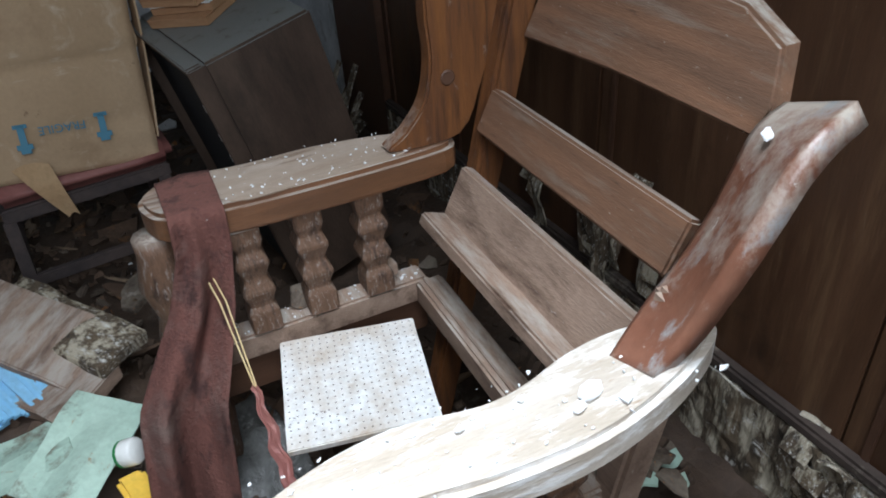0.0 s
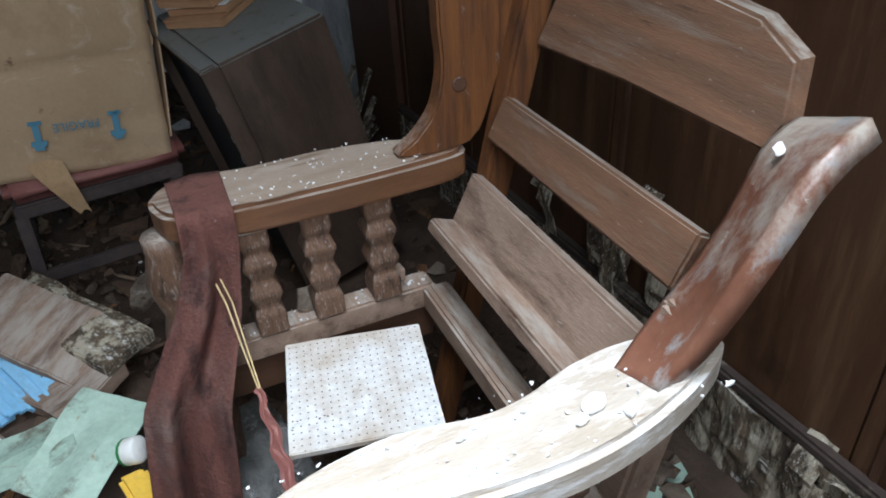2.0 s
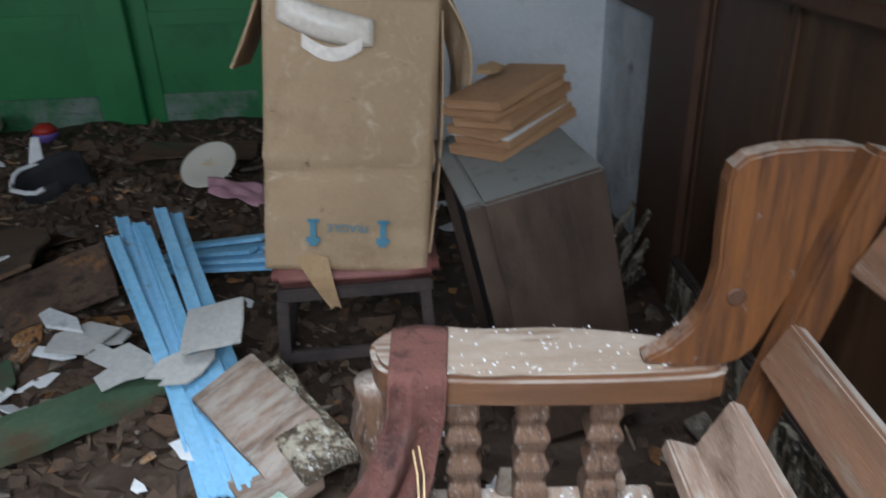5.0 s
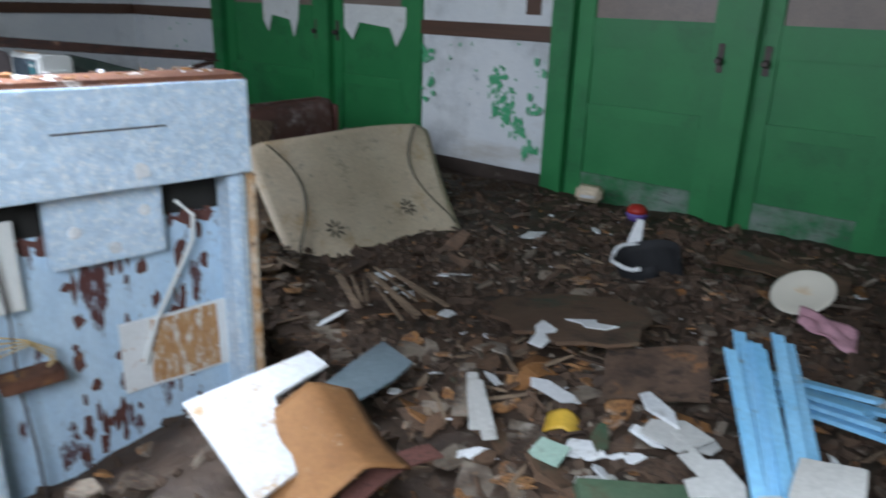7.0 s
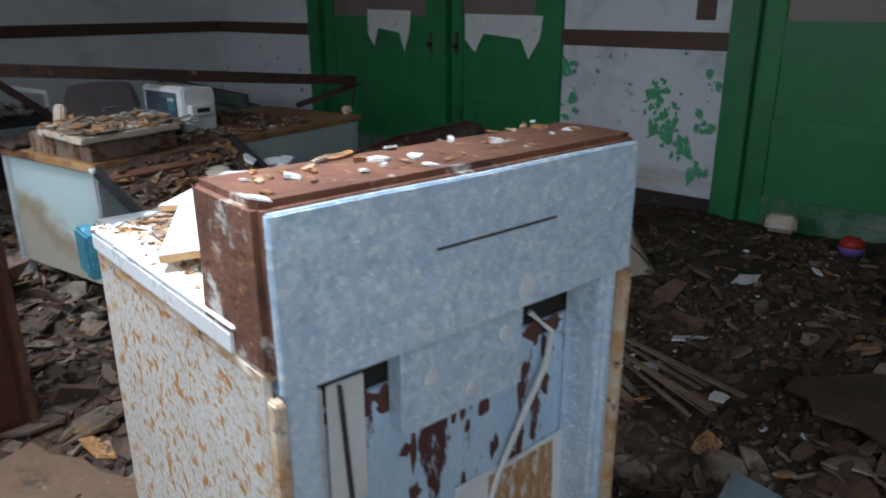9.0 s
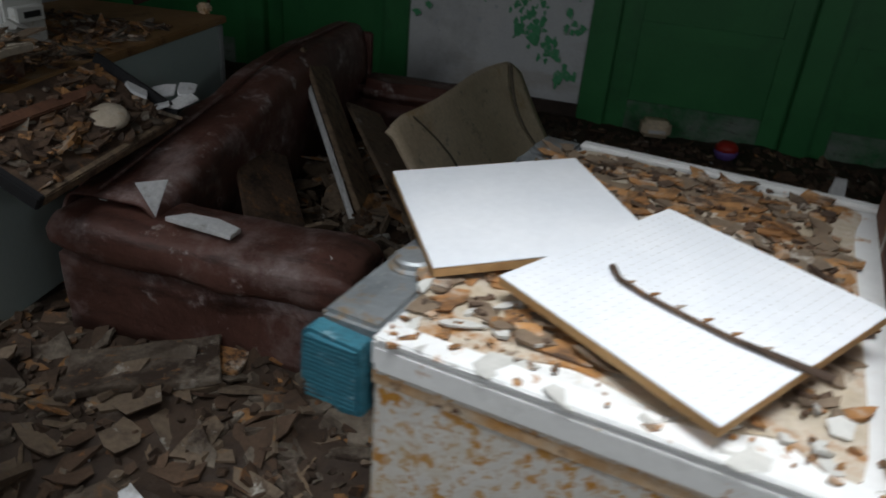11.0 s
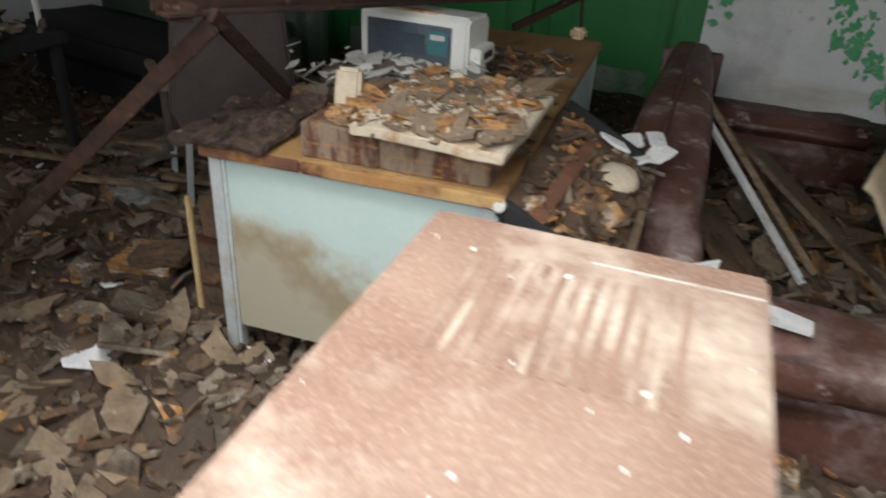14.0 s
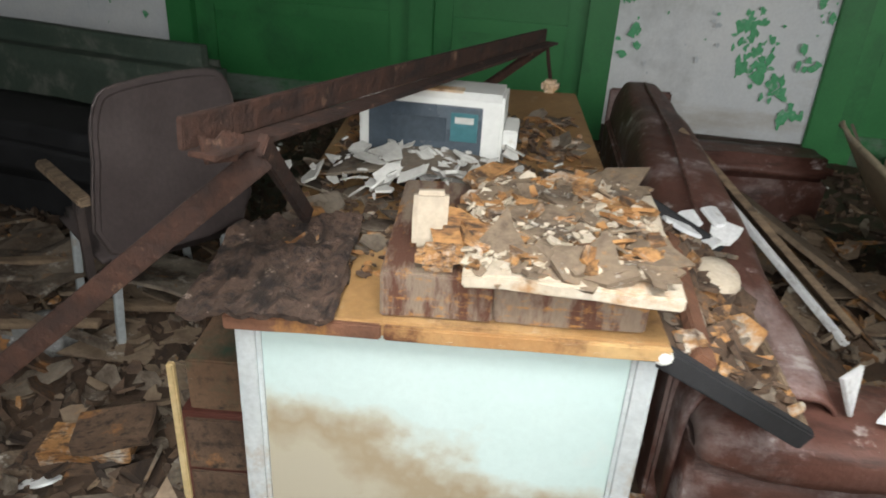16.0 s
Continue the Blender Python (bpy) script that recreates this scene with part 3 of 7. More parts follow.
D1, D2, HEAD = (-2.475, -0.19), (-6.41, -3.665), 2.2
single("floor", box(WEST - 0.2, EAST + 0.2, SOUTH - 0.2, NORTH + 0.2, -0.12, -0.02, 0), M["floor"], "bare concrete floor under rubble", "floor", kind="structure")
wall_n = seg_wall("wall_north", [(WEST, D2[0], NORTH, NORTH + 0.2, -0.02, TOP), (D2[1], D1[0], NORTH, NORTH + 0.2, -0.02, TOP), (D1[1], EAST, NORTH, NORTH + 0.2, -0.02, TOP),
                   (D2[0], D2[1], NORTH, NORTH + 0.2, HEAD, TOP), (D1[0], D1[1], NORTH, NORTH + 0.2, HEAD, TOP)], M["plaster"], "white plaster wall with peeling green paint")
seg_wall("wall_west", [(WEST - 0.2, WEST, SOUTH, NORTH + 0.2, -0.02, TOP)], M["plaster"], "stained white plaster wall with a brown rail")
seg_wall("wall_east", [(EAST, EAST + 0.2, SOUTH, NORTH + 0.2, -0.02, TOP)], M["plaster"], "white plaster wall, greyer towards its corner")
# unseen wall, placed close and cut open for the added lamps
south = [(WEST, EAST, SOUTH - 0.2, SOUTH, -0.02, 1.4), (WEST, EAST, SOUTH - 0.2, SOUTH, 2.3, TOP)]
edges = [WEST] + [x for w in sorted(SOUTH_LAMPS) for x in w[:2]] + [EAST]
south += [(a, b, SOUTH - 0.2, SOUTH, 1.4, 2.3) for a, b in zip(edges[::2], edges[1::2])]
seg_wall("wall_south", south, M["south"], "unseen dark wall with openings for added lamps")
# unseen ceiling, cut open where the added lamps hang
hx = [WEST - 0.2] + [x for h in sorted(CEILING_LAMPS) for x in h[:2]] + [EAST + 0.2]
bm = bmesh.new()
bx(bm, WEST - 0.2, EAST + 0.2, 0.6, NORTH + 0.2, TOP, TOP + 0.15, 0)
for a, b in zip(hx[::2], hx[1::2]):
    bx(bm, a, b, SOUTH - 0.2, 0.6, TOP, TOP + 0.15, 0)
for x0, x1, y0, y1, p, wide in CEILING_LAMPS:
    bx(bm, x0, x1, SOUTH - 0.2, y0, TOP, TOP + 0.15, 0)
    if y1 < 0.6:
        bx(bm, x0, x1, y1, 0.6, TOP, TOP + 0.15, 0)
single("ceiling", bm, M["ceiling"], "unseen dark ceiling with openings for added lamps", "ceiling", kind="structure")

for x0, x1 in ((WEST, D2[0]), (D2[1], D1[0]), (D1[1], 0.235)):
    single("trim", box(x0, x1, NORTH - 0.028, NORTH, 1.06, 1.165, 0.005), M["trim"], "brown wooden dado rail on the wall", "rail", kind="structure")
    single("baseboard", box(x0, x1, NORTH - 0.022, NORTH, -0.02, 0.135, 0.004, cuts=2, wob=0.006), M["base"], "dark rotting wooden baseboard", "baseboard", kind="structure")
single("trim", box(WEST, WEST + 0.028, SOUTH, NORTH - 0.03, 1.06, 1.165, 0.005), M["trim"], "brown wooden dado rail on the wall", "rail", kind="structure")
seg_wall("wall_return", [(0.235, EAST, 3.06, NORTH - 0.002, -0.02, TOP - 0.002)], M["plaster"], "white plaster return wall beside the green doors")
single("trim", box(0.21, EAST - 0.03, 3.032, 3.06, 0.865, 0.985, 0.005), M["trim"], "brown wooden dado rail on the return wall", "rail", kind="structure")
single("trim", box(0.207, 0.235, 3.061, NORTH - 0.03, 0.865, 0.985, 0.005), M["trim"], "brown wooden dado rail round the corner", "rail", kind="structure")
single("trim", box(EAST - 0.028, EAST, 2.30, 3.03, 0.865, 0.985, 0.005), M["trim"], "brown wooden dado rail on the wall", "rail", kind="structure")
single("baseboard", box(0.215, EAST - 0.03, 3.038, 3.06, -0.02, 0.135, 0.004, cuts=2, wob=0.006), M["base"], "dark rotting wooden baseboard", "baseboard", kind="structure")

# green paint left on the plaster, in flakes
rng = random.Random(5)
FLAKES = [(-2.935, 0.8, 0.07, 12), (-2.872, 0.66, 0.09, 22), (-2.827, 0.54, 0.07, 12), (-2.71, 0.42, 0.06, 8), (-2.62, 0.3, 0.06, 9), (-3.583, 0.93, 0.06, 9), (-2.566, 0.85, 0.1, 5), (-3.007, 0.97, 0.35, 9), (-3.232, 0.62, 0.3, 7), (-3.592, 0.62, 0.08, 4), (-2.566, 0.6, 0.06, 4), (-6.919, 0.75, 0.45, 12), (-7.728, 0.7, 0.5, 8)]
for cx, cz, spread, count in FLAKES:
    for k in range(int(count * 1.8)):
        s = rng.uniform(0.010, 0.042) * (0.6 if spread > 0.2 else 1.0)
        bm = prism(bmesh.new(), shard_outline(rng, s * rng.uniform(0.8, 1.5), s * rng.uniform(0.9, 2.2), 9, 0.5), 0.0012, pose(cx + rng.gauss(0, spread * 0.6), NORTH - 0.00015 * len(wall_n.children), cz + rng.gauss(0, spread * 0.6), 90, 0, 0), 0)
        part("paint_flake", bm, M["flake"] if spread < 0.2 or rng.random() < 0.6 else M["grey_plaster"], wall_n)
single("wall_box", prism(bmesh.new(), [(-0.06, -0.065), (0.06, -0.065), (0.06, 0.065), (-0.06, 0.065)], 0.01, pose(-2.65, NORTH, 1.30, 90, 0, 0), 0.002), M["trim"], "brown wall socket plate above the rail", "socket")


def door_leaf(parent, w, pane=True, handle=0):
    """A frame-and-panel leaf, w wide, its face at y = 0, built from x = 0."""
    st = 0.13 if w > 1.0 else 0.11
    H = HEAD - 0.07
    for x0 in (0, w - st):
        part("stile", box(x0, x0 + st, 0, 0.045, 0.0, H, 0.004), M["green"], parent)
    rails = [(0.0, 0.20), (0.60, 0.68), (1.05, 1.235), (H - 0.14, H)]
    for z0, z1 in rails:
        part("rail", box(st, w - st, 0.001, 0.044, z0, z1, 0.004), M["green"] if z0 > 0.1 else M["green_dirty"], parent, "" if z0 > 0.1 else "bottom rail stained grey by silt")
    for z0, z1 in ((0.20, 0.60), (0.68, 1.05)):
        bm = box(st, w - st, 0.016, 0.03, z0, z1, 0)
        part("panel", bm, M["green"], parent)
    part("pane", box(st, w - st, 0.018, 0.024, 1.235, H - 0.14, 0), M["frosted"], parent, "grimy brown frosted pane")
    if handle:
        x = w - st * 0.5 if handle > 0 else st * 0.5
        pl = part("lock_plate", box(x - 0.02, x + 0.02, -0.006, 0.0, 0.95, 1.12, 0.003), M["old_metal"], parent)
        part("knob", tube(bmesh.new(), [(x, -0.006, 1.02), (x, -0.03, 1.02), (x, -0.035, 1.02), (x, -0.055, 1.02)], [0.01, 0.012, 0.024, 0.016], 10), M["old_metal"], pl)


def door(name, x0, x1, split, label):
    d = thing(name, pose(x0, NORTH, -0.02), label, "door")
    d["kind"] = "structure"
    w = x1 - x0
    for a, b, n in ((-0.015, 0.15, "jamb"), (w - 0.15, w + 0.015, "jamb"), (split - x0 - 0.075, split - x0 + 0.075, "mullion")):
        part(n, box(a, b, -0.03, 0.12, 0, HEAD, 0.006), M["green"], d)
    part("head", box(-0.015, w + 0.015, -0.032, 0.12, HEAD - 0.06, HEAD + 0.06, 0.006), M["green"], d)
    for a, b, side in ((0.15, split - x0 - 0.075, 1), (split - x0 + 0.075, w - 0.15, -1)):
        lf = new("leaf")
        lf.parent = d
        lf.location = (a, 0.035, 0.02)
        door_leaf(lf, b - a, handle=side)
    return d


door("door_1", D1[0], D1[1], -1.20, "tall green-painted double door with grimy panes")
d2 = door("door_2", D2[0], D2[1], -4.79, "tall green double door with torn paper on its panes")


def torn_paper(x, z, w, h, seed):
    r = random.Random(seed)
    bm = prism(bmesh.new(), [(-w / 2, h / 2), (w / 2, h / 2 - 0.01), (w / 2 - 0.02, -h * 0.02), (w * 0.34, -h / 2), (w * 0.24, -h * 0.05), (-w * 0.25, h * 0.05), (-w * 0.36, -h * 0.4), (-w / 2, -h * 0.1)], 0.002, None, 0)
    return single("torn_paper", bm, M["card_paper"], "torn white paper hanging on the green door", "paper", pose(x, NORTH - 0.004 + 0.035, z, 90, 0, 0), group="torn papers")


torn_paper(-5.41, 1.12, 0.52, 0.34, 1)
torn_paper(-4.21, 1.10, 0.72, 0.32, 2)

# dark wood wainscot on the east wall
wains = thing("wainscot", pose(EAST, 0, 0), "dark wooden wainscot, mouldy and rotten near the floor", "wainscot")
wains["kind"] = "structure"
y = SOUTH
k = 0
while y < 1.92:
    y1 = min(y + 0.62, 1.92)
    part("panel", box(-0.03, -0.001, y + 0.002, y1 - 0.002, 0.20, 1.02, 0.002), M["panel"], wains)
    part("batten", box(-0.036, -0.03, y1 - 0.05, y1 - 0.035, 0.24, 1.02, 0.002), M["trim"], wains)
    y, k = y1, k + 1
part("stile", box(-0.05, 0, 1.92, 2.30, -0.02, 2.2, 0.004), M["trim"], wains, "reddish brown door post")
part("ledge", box(-0.055, -0.028, SOUTH, 1.92, 0.225, 0.25, 0.006), M["base"], wains, "dusty moulding on the baseboard")
part("base_board", sheet(bmesh.new(), 200, 14, lambda u, v: Vector((-0.032 - 0.012 * noise.noise(Vector((u * 60, v * 1.5, 2))) - 0.006 * noise.noise(Vector((u * 150, v * 9, 5))), SOUTH + (1.92 - SOUTH) * u, -0.02 + 0.243 * v)), 0.022), M["rot"], wains, "rotten mouldy baseboard")
part("cap", box(-0.06, 0, SOUTH, 1.92, 1.02, 1.06, 0.006), M["trim"], wains)
seg_wall("wall_paint", [(EAST - 0.006, EAST - 0.001, SOUTH, 1.92, 1.06, 2.4)], M["green"], "bright green painted wall above the wainscot")
# greyer mottled plaster over this stretch of the east wall
seg_wall("wall_grime", [(EAST - 0.004, EAST - 0.0005, 2.30, 3.05, 0.0, 0.86)], M["grey_plaster"], "grey mottled plaster at the corner")
rng = random.Random(11)
for k in range(26):
    yy = rng.uniform(0.55, 1.15) if k < 18 else rng.uniform(0.15, 0.32)
    zz = rng.uniform(0.05, 0.46) if k < 18 else rng.uniform(0.02, 0.2)
    h = rng.uniform(0.06, 0.2)
    bm = sheet(bmesh.new(), 3, 5, lambda u, v: Vector((-0.05 - 0.03 * math.sin(v * 5 + k) * v - 0.012 * rng.random(), yy + (u - 0.5) * 0.05, zz + (v - 0.5) * h)), 0.004)
    part("rotten_splinter", bm, M["rot"], wains)
for k in range(8):
    yy, zz = 2.02 + rng.uniform(-0.05, 0.25), rng.uniform(0.05, 0.3)
    bm = sheet(bmesh.new(), 2, 6, lambda u, v: Vector((-0.07 - 0.16 * (1 - v) * rng.uniform(0.9, 1.1), yy + (u - 0.5) * 0.035 + 0.05 * v, zz * v + 0.02)), 0.005)
    part("rotten_splinter", bm, M["rot"], wains)

# ---- rubble bed ----
NXG, NYG = 280, 160
verts = [(WEST + (EAST - WEST) * i / NXG, SOUTH + (NORTH - SOUTH) * j / NYG) for i in range(NXG + 1) for j in range(NYG + 1)]
verts = [(x, y, ground(x, y)) for x, y in verts]
faces = [(i * (NYG + 1) + j, (i + 1) * (NYG + 1) + j, (i + 1) * (NYG + 1) + j + 1, i * (NYG + 1) + j + 1) for i in range(NXG) for j in range(NYG)]
me = bpy.data.meshes.new("dirt")
me.from_pydata(verts, [], faces)
me.materials.append(M["earth"])
tagged(new("dirt", me), "dark wet dirt and crumbled debris over the floor", "dirt", kind="stuff")


def chips(name, material, label, spots, size, thick, tilt, seed, long=1.0, sides=6, smooth_heap=0.0):
    """Many loose flat pieces, joined: spots gives (x, y, z)."""
    r = random.Random(seed)
    V, F = [], []
    for x, y, z in spots:
        s = (size[0] + (size[1] - size[0]) * r.random() ** 1.7) * (1.0 if r.random() < 0.9 else 1.8)
        n = r.randint(5, sides + 3)
        t = thick * r.uniform(0.6, 1.6)
        m = AREA @ Matrix.Translation((x, y, z)) @ Euler((r.gauss(0, tilt), r.gauss(0, tilt), r.uniform(0, 6.28))).to_matrix().to_4x4()
        b, q0 = len(V), r.uniform(0.35, 1.0)
        out = [(s * long * math.cos(a) * f, s / long ** 0.5 * math.sin(a) * f * q0) for a, f in ((2 * math.pi * (k + r.uniform(-0.3, 0.3)) / n, r.uniform(0.45, 1.2)) for k in range(n))]
        V += [m @ Vector((p, q, t / 2 + r.uniform(-0.35, 0.35) * t)) for p, q in out] + [m @ Vector((p * 0.96, q * 0.96, -t / 2)) for p, q in out]
        F += [tuple(b + k for k in range(n)), tuple(b + n + k for k in reversed(range(n)))]
        F += [(b + k, b + n + k, b + n + (k + 1) % n, b + (k + 1) % n) for k in range(n)]
    me = bpy.data.meshes.new(name)
    me.from_pydata(V, [], F)
    me.materials.append(material)
    return tagged(new(name, me), label, "rubble", kind="stuff")


def scatter(count, seed, x0=WEST + 0.1, x1=EAST - 0.1, y0=SOUTH + 0.1, y1=NORTH - 0.1, lift=0.008):
    r = random.Random(seed)
    out = []
    while len(out) < count:
        x, y = r.uniform(x0, x1), r.uniform(y0, y1)
        near = noise.noise(Vector((x * 1.7, y * 1.7, seed)))
        if r.random() < 0.55 + near:
            out.append((x, y, ground(x, y) + r.uniform(-0.5, 1.0) * lift))
    return out


chips("dirt_clods", M["clod"], "dark crumbs of dirt among the rubble", scatter(13000, 21), (0.005, 0.034), 0.022, 0.6, 1)
chips("plaster_rubble", M["chip"], "grey broken plaster pieces strewn over the dirt", scatter(2300, 22), (0.006, 0.065), 0.009, 0.35, 2)
chips("plaster_rubble", M["chip"], "grey broken plaster pieces heaped by the desk", scatter(1300, 32, -6.2, -2.3, -0.4, 2.6), (0.008, 0.09), 0.011, 0.4, 12)
chips("fibreboard_rubble", M["brown_chip"], "damp brown fibreboard scraps in the rubble", scatter(2300, 23), (0.01, 0.085), 0.008, 0.4, 3)
chips("fibreboard_rubble", M["brown_chip"], "damp brown fibreboard scraps by the desk", scatter(1500, 33, -6.2, -2.3, -0.4, 2.6), (0.01, 0.09), 0.01, 0.5, 13)
chips("orange_rubble", M["orange_chip"], "orange rusted flakes in the rubble", scatter(600, 24), (0.008, 0.04), 0.006, 0.4, 4)
chips("orange_rubble", M["orange_chip"], "orange rusted flakes by the desk", scatter(420, 34, -6.2, -2.3, -0.4, 2.6), (0.01, 0.06), 0.008, 0.45, 14)
chips("paint_rubble", M["white_chip"], "small white paint flakes on the rubble", scatter(450, 25), (0.006, 0.022), 0.003, 0.3, 5)
chips("fibreboard_rubble", M["brown_chip"], "brown crumbled scraps heaped behind the cooker", scatter(1500, 43, -2.3, 0.3, 0.9, 3.4), (0.008, 0.04), 0.008, 0.45, 15)
chips("plaster_rubble", M["chip"], "small plaster bits heaped behind the cooker", scatter(800, 44, -2.3, 0.3, 0.9, 3.4), (0.006, 0.03), 0.006, 0.4, 16)
chips("orange_rubble", M["orange_chip"], "orange bits heaped behind the cooker", scatter(240, 45, -2.3, 0.3, 0.9, 3.0), (0.006, 0.03), 0.005, 0.4, 17)
chips("plaster_rubble", M["plate_plaster"], "broad tan plaster plates strewn around the desk", scatter(420, 62, -6.4, -4.3, -0.4, 2.4, 0.02), (0.03, 0.12), 0.010, 0.28, 64)
chips("plaster_rubble", M["plate_plaster"], "broad tan plaster plates strewn by the sofa", scatter(170, 63, -4.0, -2.2, 0.3, 1.2, 0.02), (0.02, 0.10), 0.010, 0.3, 65)
chips("splinter_rubble", M["splinter"], "rotten wood splinters in the rubble", scatter(900, 26), (0.012, 0.03), 0.008, 0.25, 6, long=3.2)

# ---- wooden armchair ----
AREA = CHAIR_AREA
chair = thing("wooden_armchair", pose(0.7, 0.62, 0.0), "broken pine armchair without a cushion, dusty and worn", "armchair")
cx, cy = 0.7, 0.62
L = pose(-cx, -cy, 0)
far_arm = smooth_line([(0.475, 1.00), (0.53, 1.04), (0.64, 1.026), (0.76, 1.024), (0.87, 1.0), (0.965, 0.965), (0.965, 0.90), (0.86, 0.888), (0.73, 0.888), (0.58, 0.896), (0.505, 0.915), (0.478, 0.95)], 4)
part("arm", prism(bmesh.new(), far_arm, 0.052, L @ pose(0, 0, 0.588), 0.008), M["pine"], chair, "dusty pine arm with a torn cloth over it")
dusty = smooth_line([(0.555, 1.018), (0.64, 1.014), (0.76, 1.012), (0.87, 0.99), (0.90, 0.965), (0.88, 0.905), (0.73, 0.90), (0.60, 0.906)], 4)
part("dust_layer", prism(bmesh.new(), dusty, 0.002, L @ pose(0, 0, 0.6395), 0), M["pine_dust"], chair, "grey dust crust on the arm")
near_arm = smooth_line([(0.44, 0.30), (0.48, 0.345), (0.56, 0.378), (0.647, 0.388), (0.735, 0.372), (0.79, 0.376), (0.85, 0.393), (0.92, 0.398), (1.0, 0.38), (1.015, 0.345), (0.955, 0.31), (0.876, 0.285), (0.796, 0.274), (0.71, 0.278), (0.61, 0.292), (0.5, 0.29)], 4)
part("arm", prism(bmesh.new(), near_arm, 0.05, L @ pose(0, 0, 0.59), 0.008), M["pine_pale"], chair, "bleached pale arm covered in white dust")


def quad_bar(bm, a, b, c, d, thick):
    """A plank with the face a, b, c, d and its thickness behind that face."""
    a, b, c, d = (Vector(p) for p in (a, b, c, d))
    nrm = (b - a).cross(d - a).normalized() * thick
    n = 6
    front = [[a.lerp(b, i / 1) .lerp(d.lerp(c, i / 1), j / n) for i in (0, 1)] for j in range(n + 1)]
    vs = [[bm.verts.new(p) for p in row] for row in front]
    bs = [[bm.verts.new(p + nrm) for p in row] for row in front]
    for j in range(n):
        bm.faces.new((vs[j][0], vs[j][1], vs[j + 1][1], vs[j + 1][0]))
        bm.faces.new((bs[j][0], bs[j + 1][0], bs[j + 1][1], bs[j][1]))
        bm.faces.new((vs[j][0], vs[j + 1][0], bs[j + 1][0], bs[j][0]))
        bm.faces.new((vs[j][1], bs[j][1], bs[j + 1][1], vs[j + 1][1]))
    for j in (0, n):
        bm.faces.new((vs[j][0], vs[j][1], bs[j][1], bs[j][0]))
    bmesh.ops.recalc_face_normals(bm, faces=bm.faces[:])
    bmesh.ops.bevel(bm, geom=[e for e in bm.edges if e.calc_face_angle(0) > 0.8], offset=0.005, segments=2, affect="EDGES")
    bm.transform(L)
    return bm


ear_l = [(0.884, 0.362, 0.641), (0.945, 0.385, 0.672), (1.0, 0.395, 0.714), (1.028, 0.395, 0.756), (1.047, 0.395, 0.796), (1.069, 0.395, 0.838), (1.106, 0.395, 0.858)]
ear_r = [(0.902, 0.313, 0.641), (0.940, 0.31, 0.70), (0.969, 0.305, 0.766), (0.998, 0.305, 0.815), (1.024, 0.305, 0.852), (1.056, 0.305, 0.878), (1.095, 0.31, 0.892)]


def finer(line, n=5):
    """Points along an open line, rounded between the given ones."""
    p = [Vector(q) for q in line]
    p = [2 * p[0] - p[1], *p, 2 * p[-1] - p[-2]]
    out = []
    for i in range(1, len(p) - 2):
        for k in range(n):
            t = k / n
            out.append(0.5 * ((2 * p[i]) + (p[i + 1] - p[i - 1]) * t + (2 * p[i - 1] - 5 * p[i] + 4 * p[i + 1] - p[i + 2]) * t * t + (3 * p[i] - p[i - 1] - 3 * p[i + 1] + p[i + 2]) * t ** 3))
    return out + [p[-2]]


front_l, front_r = finer(ear_l, 8), finer(ear_r, 8)
EN = len(front_l) - 1


def ear_at(u, v):
    k = min(EN - 1, int(v * EN))
    q = v * EN - k
    p = front_l[k].lerp(front_l[k + 1], q).lerp(front_r[k].lerp(front_r[k + 1], q), u)
    return p + Vector((0, 0, 0.0012 * noise.noise(p * 40))) - Vector((cx, cy, 0))


bm = sheet(bmesh.new(), 12, EN, ear_at, 0.026)
part("ear", bm, M["pine_red"], chair, "red-varnished upright worn to bare wood", smooth=True)
far_ear = smooth_line([(0.86, 0.645), (0.89, 0.672), (0.925, 0.715), (0.94, 0.78), (0.938, 0.86), (0.955, 0.94), (1.11, 0.94), (1.085, 0.85), (1.035, 0.74), (0.985, 0.645)], 4)
part("ear", prism(bmesh.new(), far_ear, 0.035, L @ pose(0, 0.945, 0, 90, 0, 0), 0.004), M["pine_up"], chair, "orange pine side piece with a dark knot")
knot = lathe(bmesh.new(), [(0.013, 0.0), (0.011, 0.0015)], 12)
knot.transform(L @ pose(0.968, 0.909, 0.748, 90, 0, 0))
part("knot", knot, M["trim"], chair)
for yy, mt in ((0.895, "pine_up"), (0.405, "pine_grey")):
    part("back_post", beam(bmesh.new(), Vector((0.88, yy, 0.02)) - Vector((cx, cy, 0)), Vector((1.11, yy, 0.95) if yy > 0.5 else (0.975, 0.36, 0.69)) - Vector((cx, cy, 0)), 0.05, 0.045, (0, 1, 0)), M[mt], chair)
rec = lambda z: 0.93 + (z - 0.5) * 0.5
crest = [(0.41, 0.815), (0.405, 0.845), (0.43, 0.90), (0.50, 0.925), (0.65, 0.935), (0.87, 0.935), (0.87, 0.80), (0.65, 0.812)]
part("crest_rail", prism(bmesh.new(), crest, 0.028, L @ Matrix(((0, 0.5, 1, 0.68), (1, 0, 0, 0), (0, 1, 0, 0), (0, 0, 0, 1))), 0.004), M["pine_y"], chair)
for z0, z1, mt in ((0.655, 0.722, "pine_y"), (0.515, 0.60, "pine_grey")):
    a = box(-0.012, 0.012, 0.42, 0.88, 0, (z1 - z0) * 1.12, 0.004, L @ pose(rec(z0), 0, z0, 0, 26.6, 0))
    part("back_slat", a, M[mt], chair)
part("back_ledge", box(-0.055, 0.01, 0.42, 0.88, -0.012, 0.012, 0.004, L @ pose(rec(0.515), 0, 0.512, 0, 20, 0)), M["pine_grey"], chair)
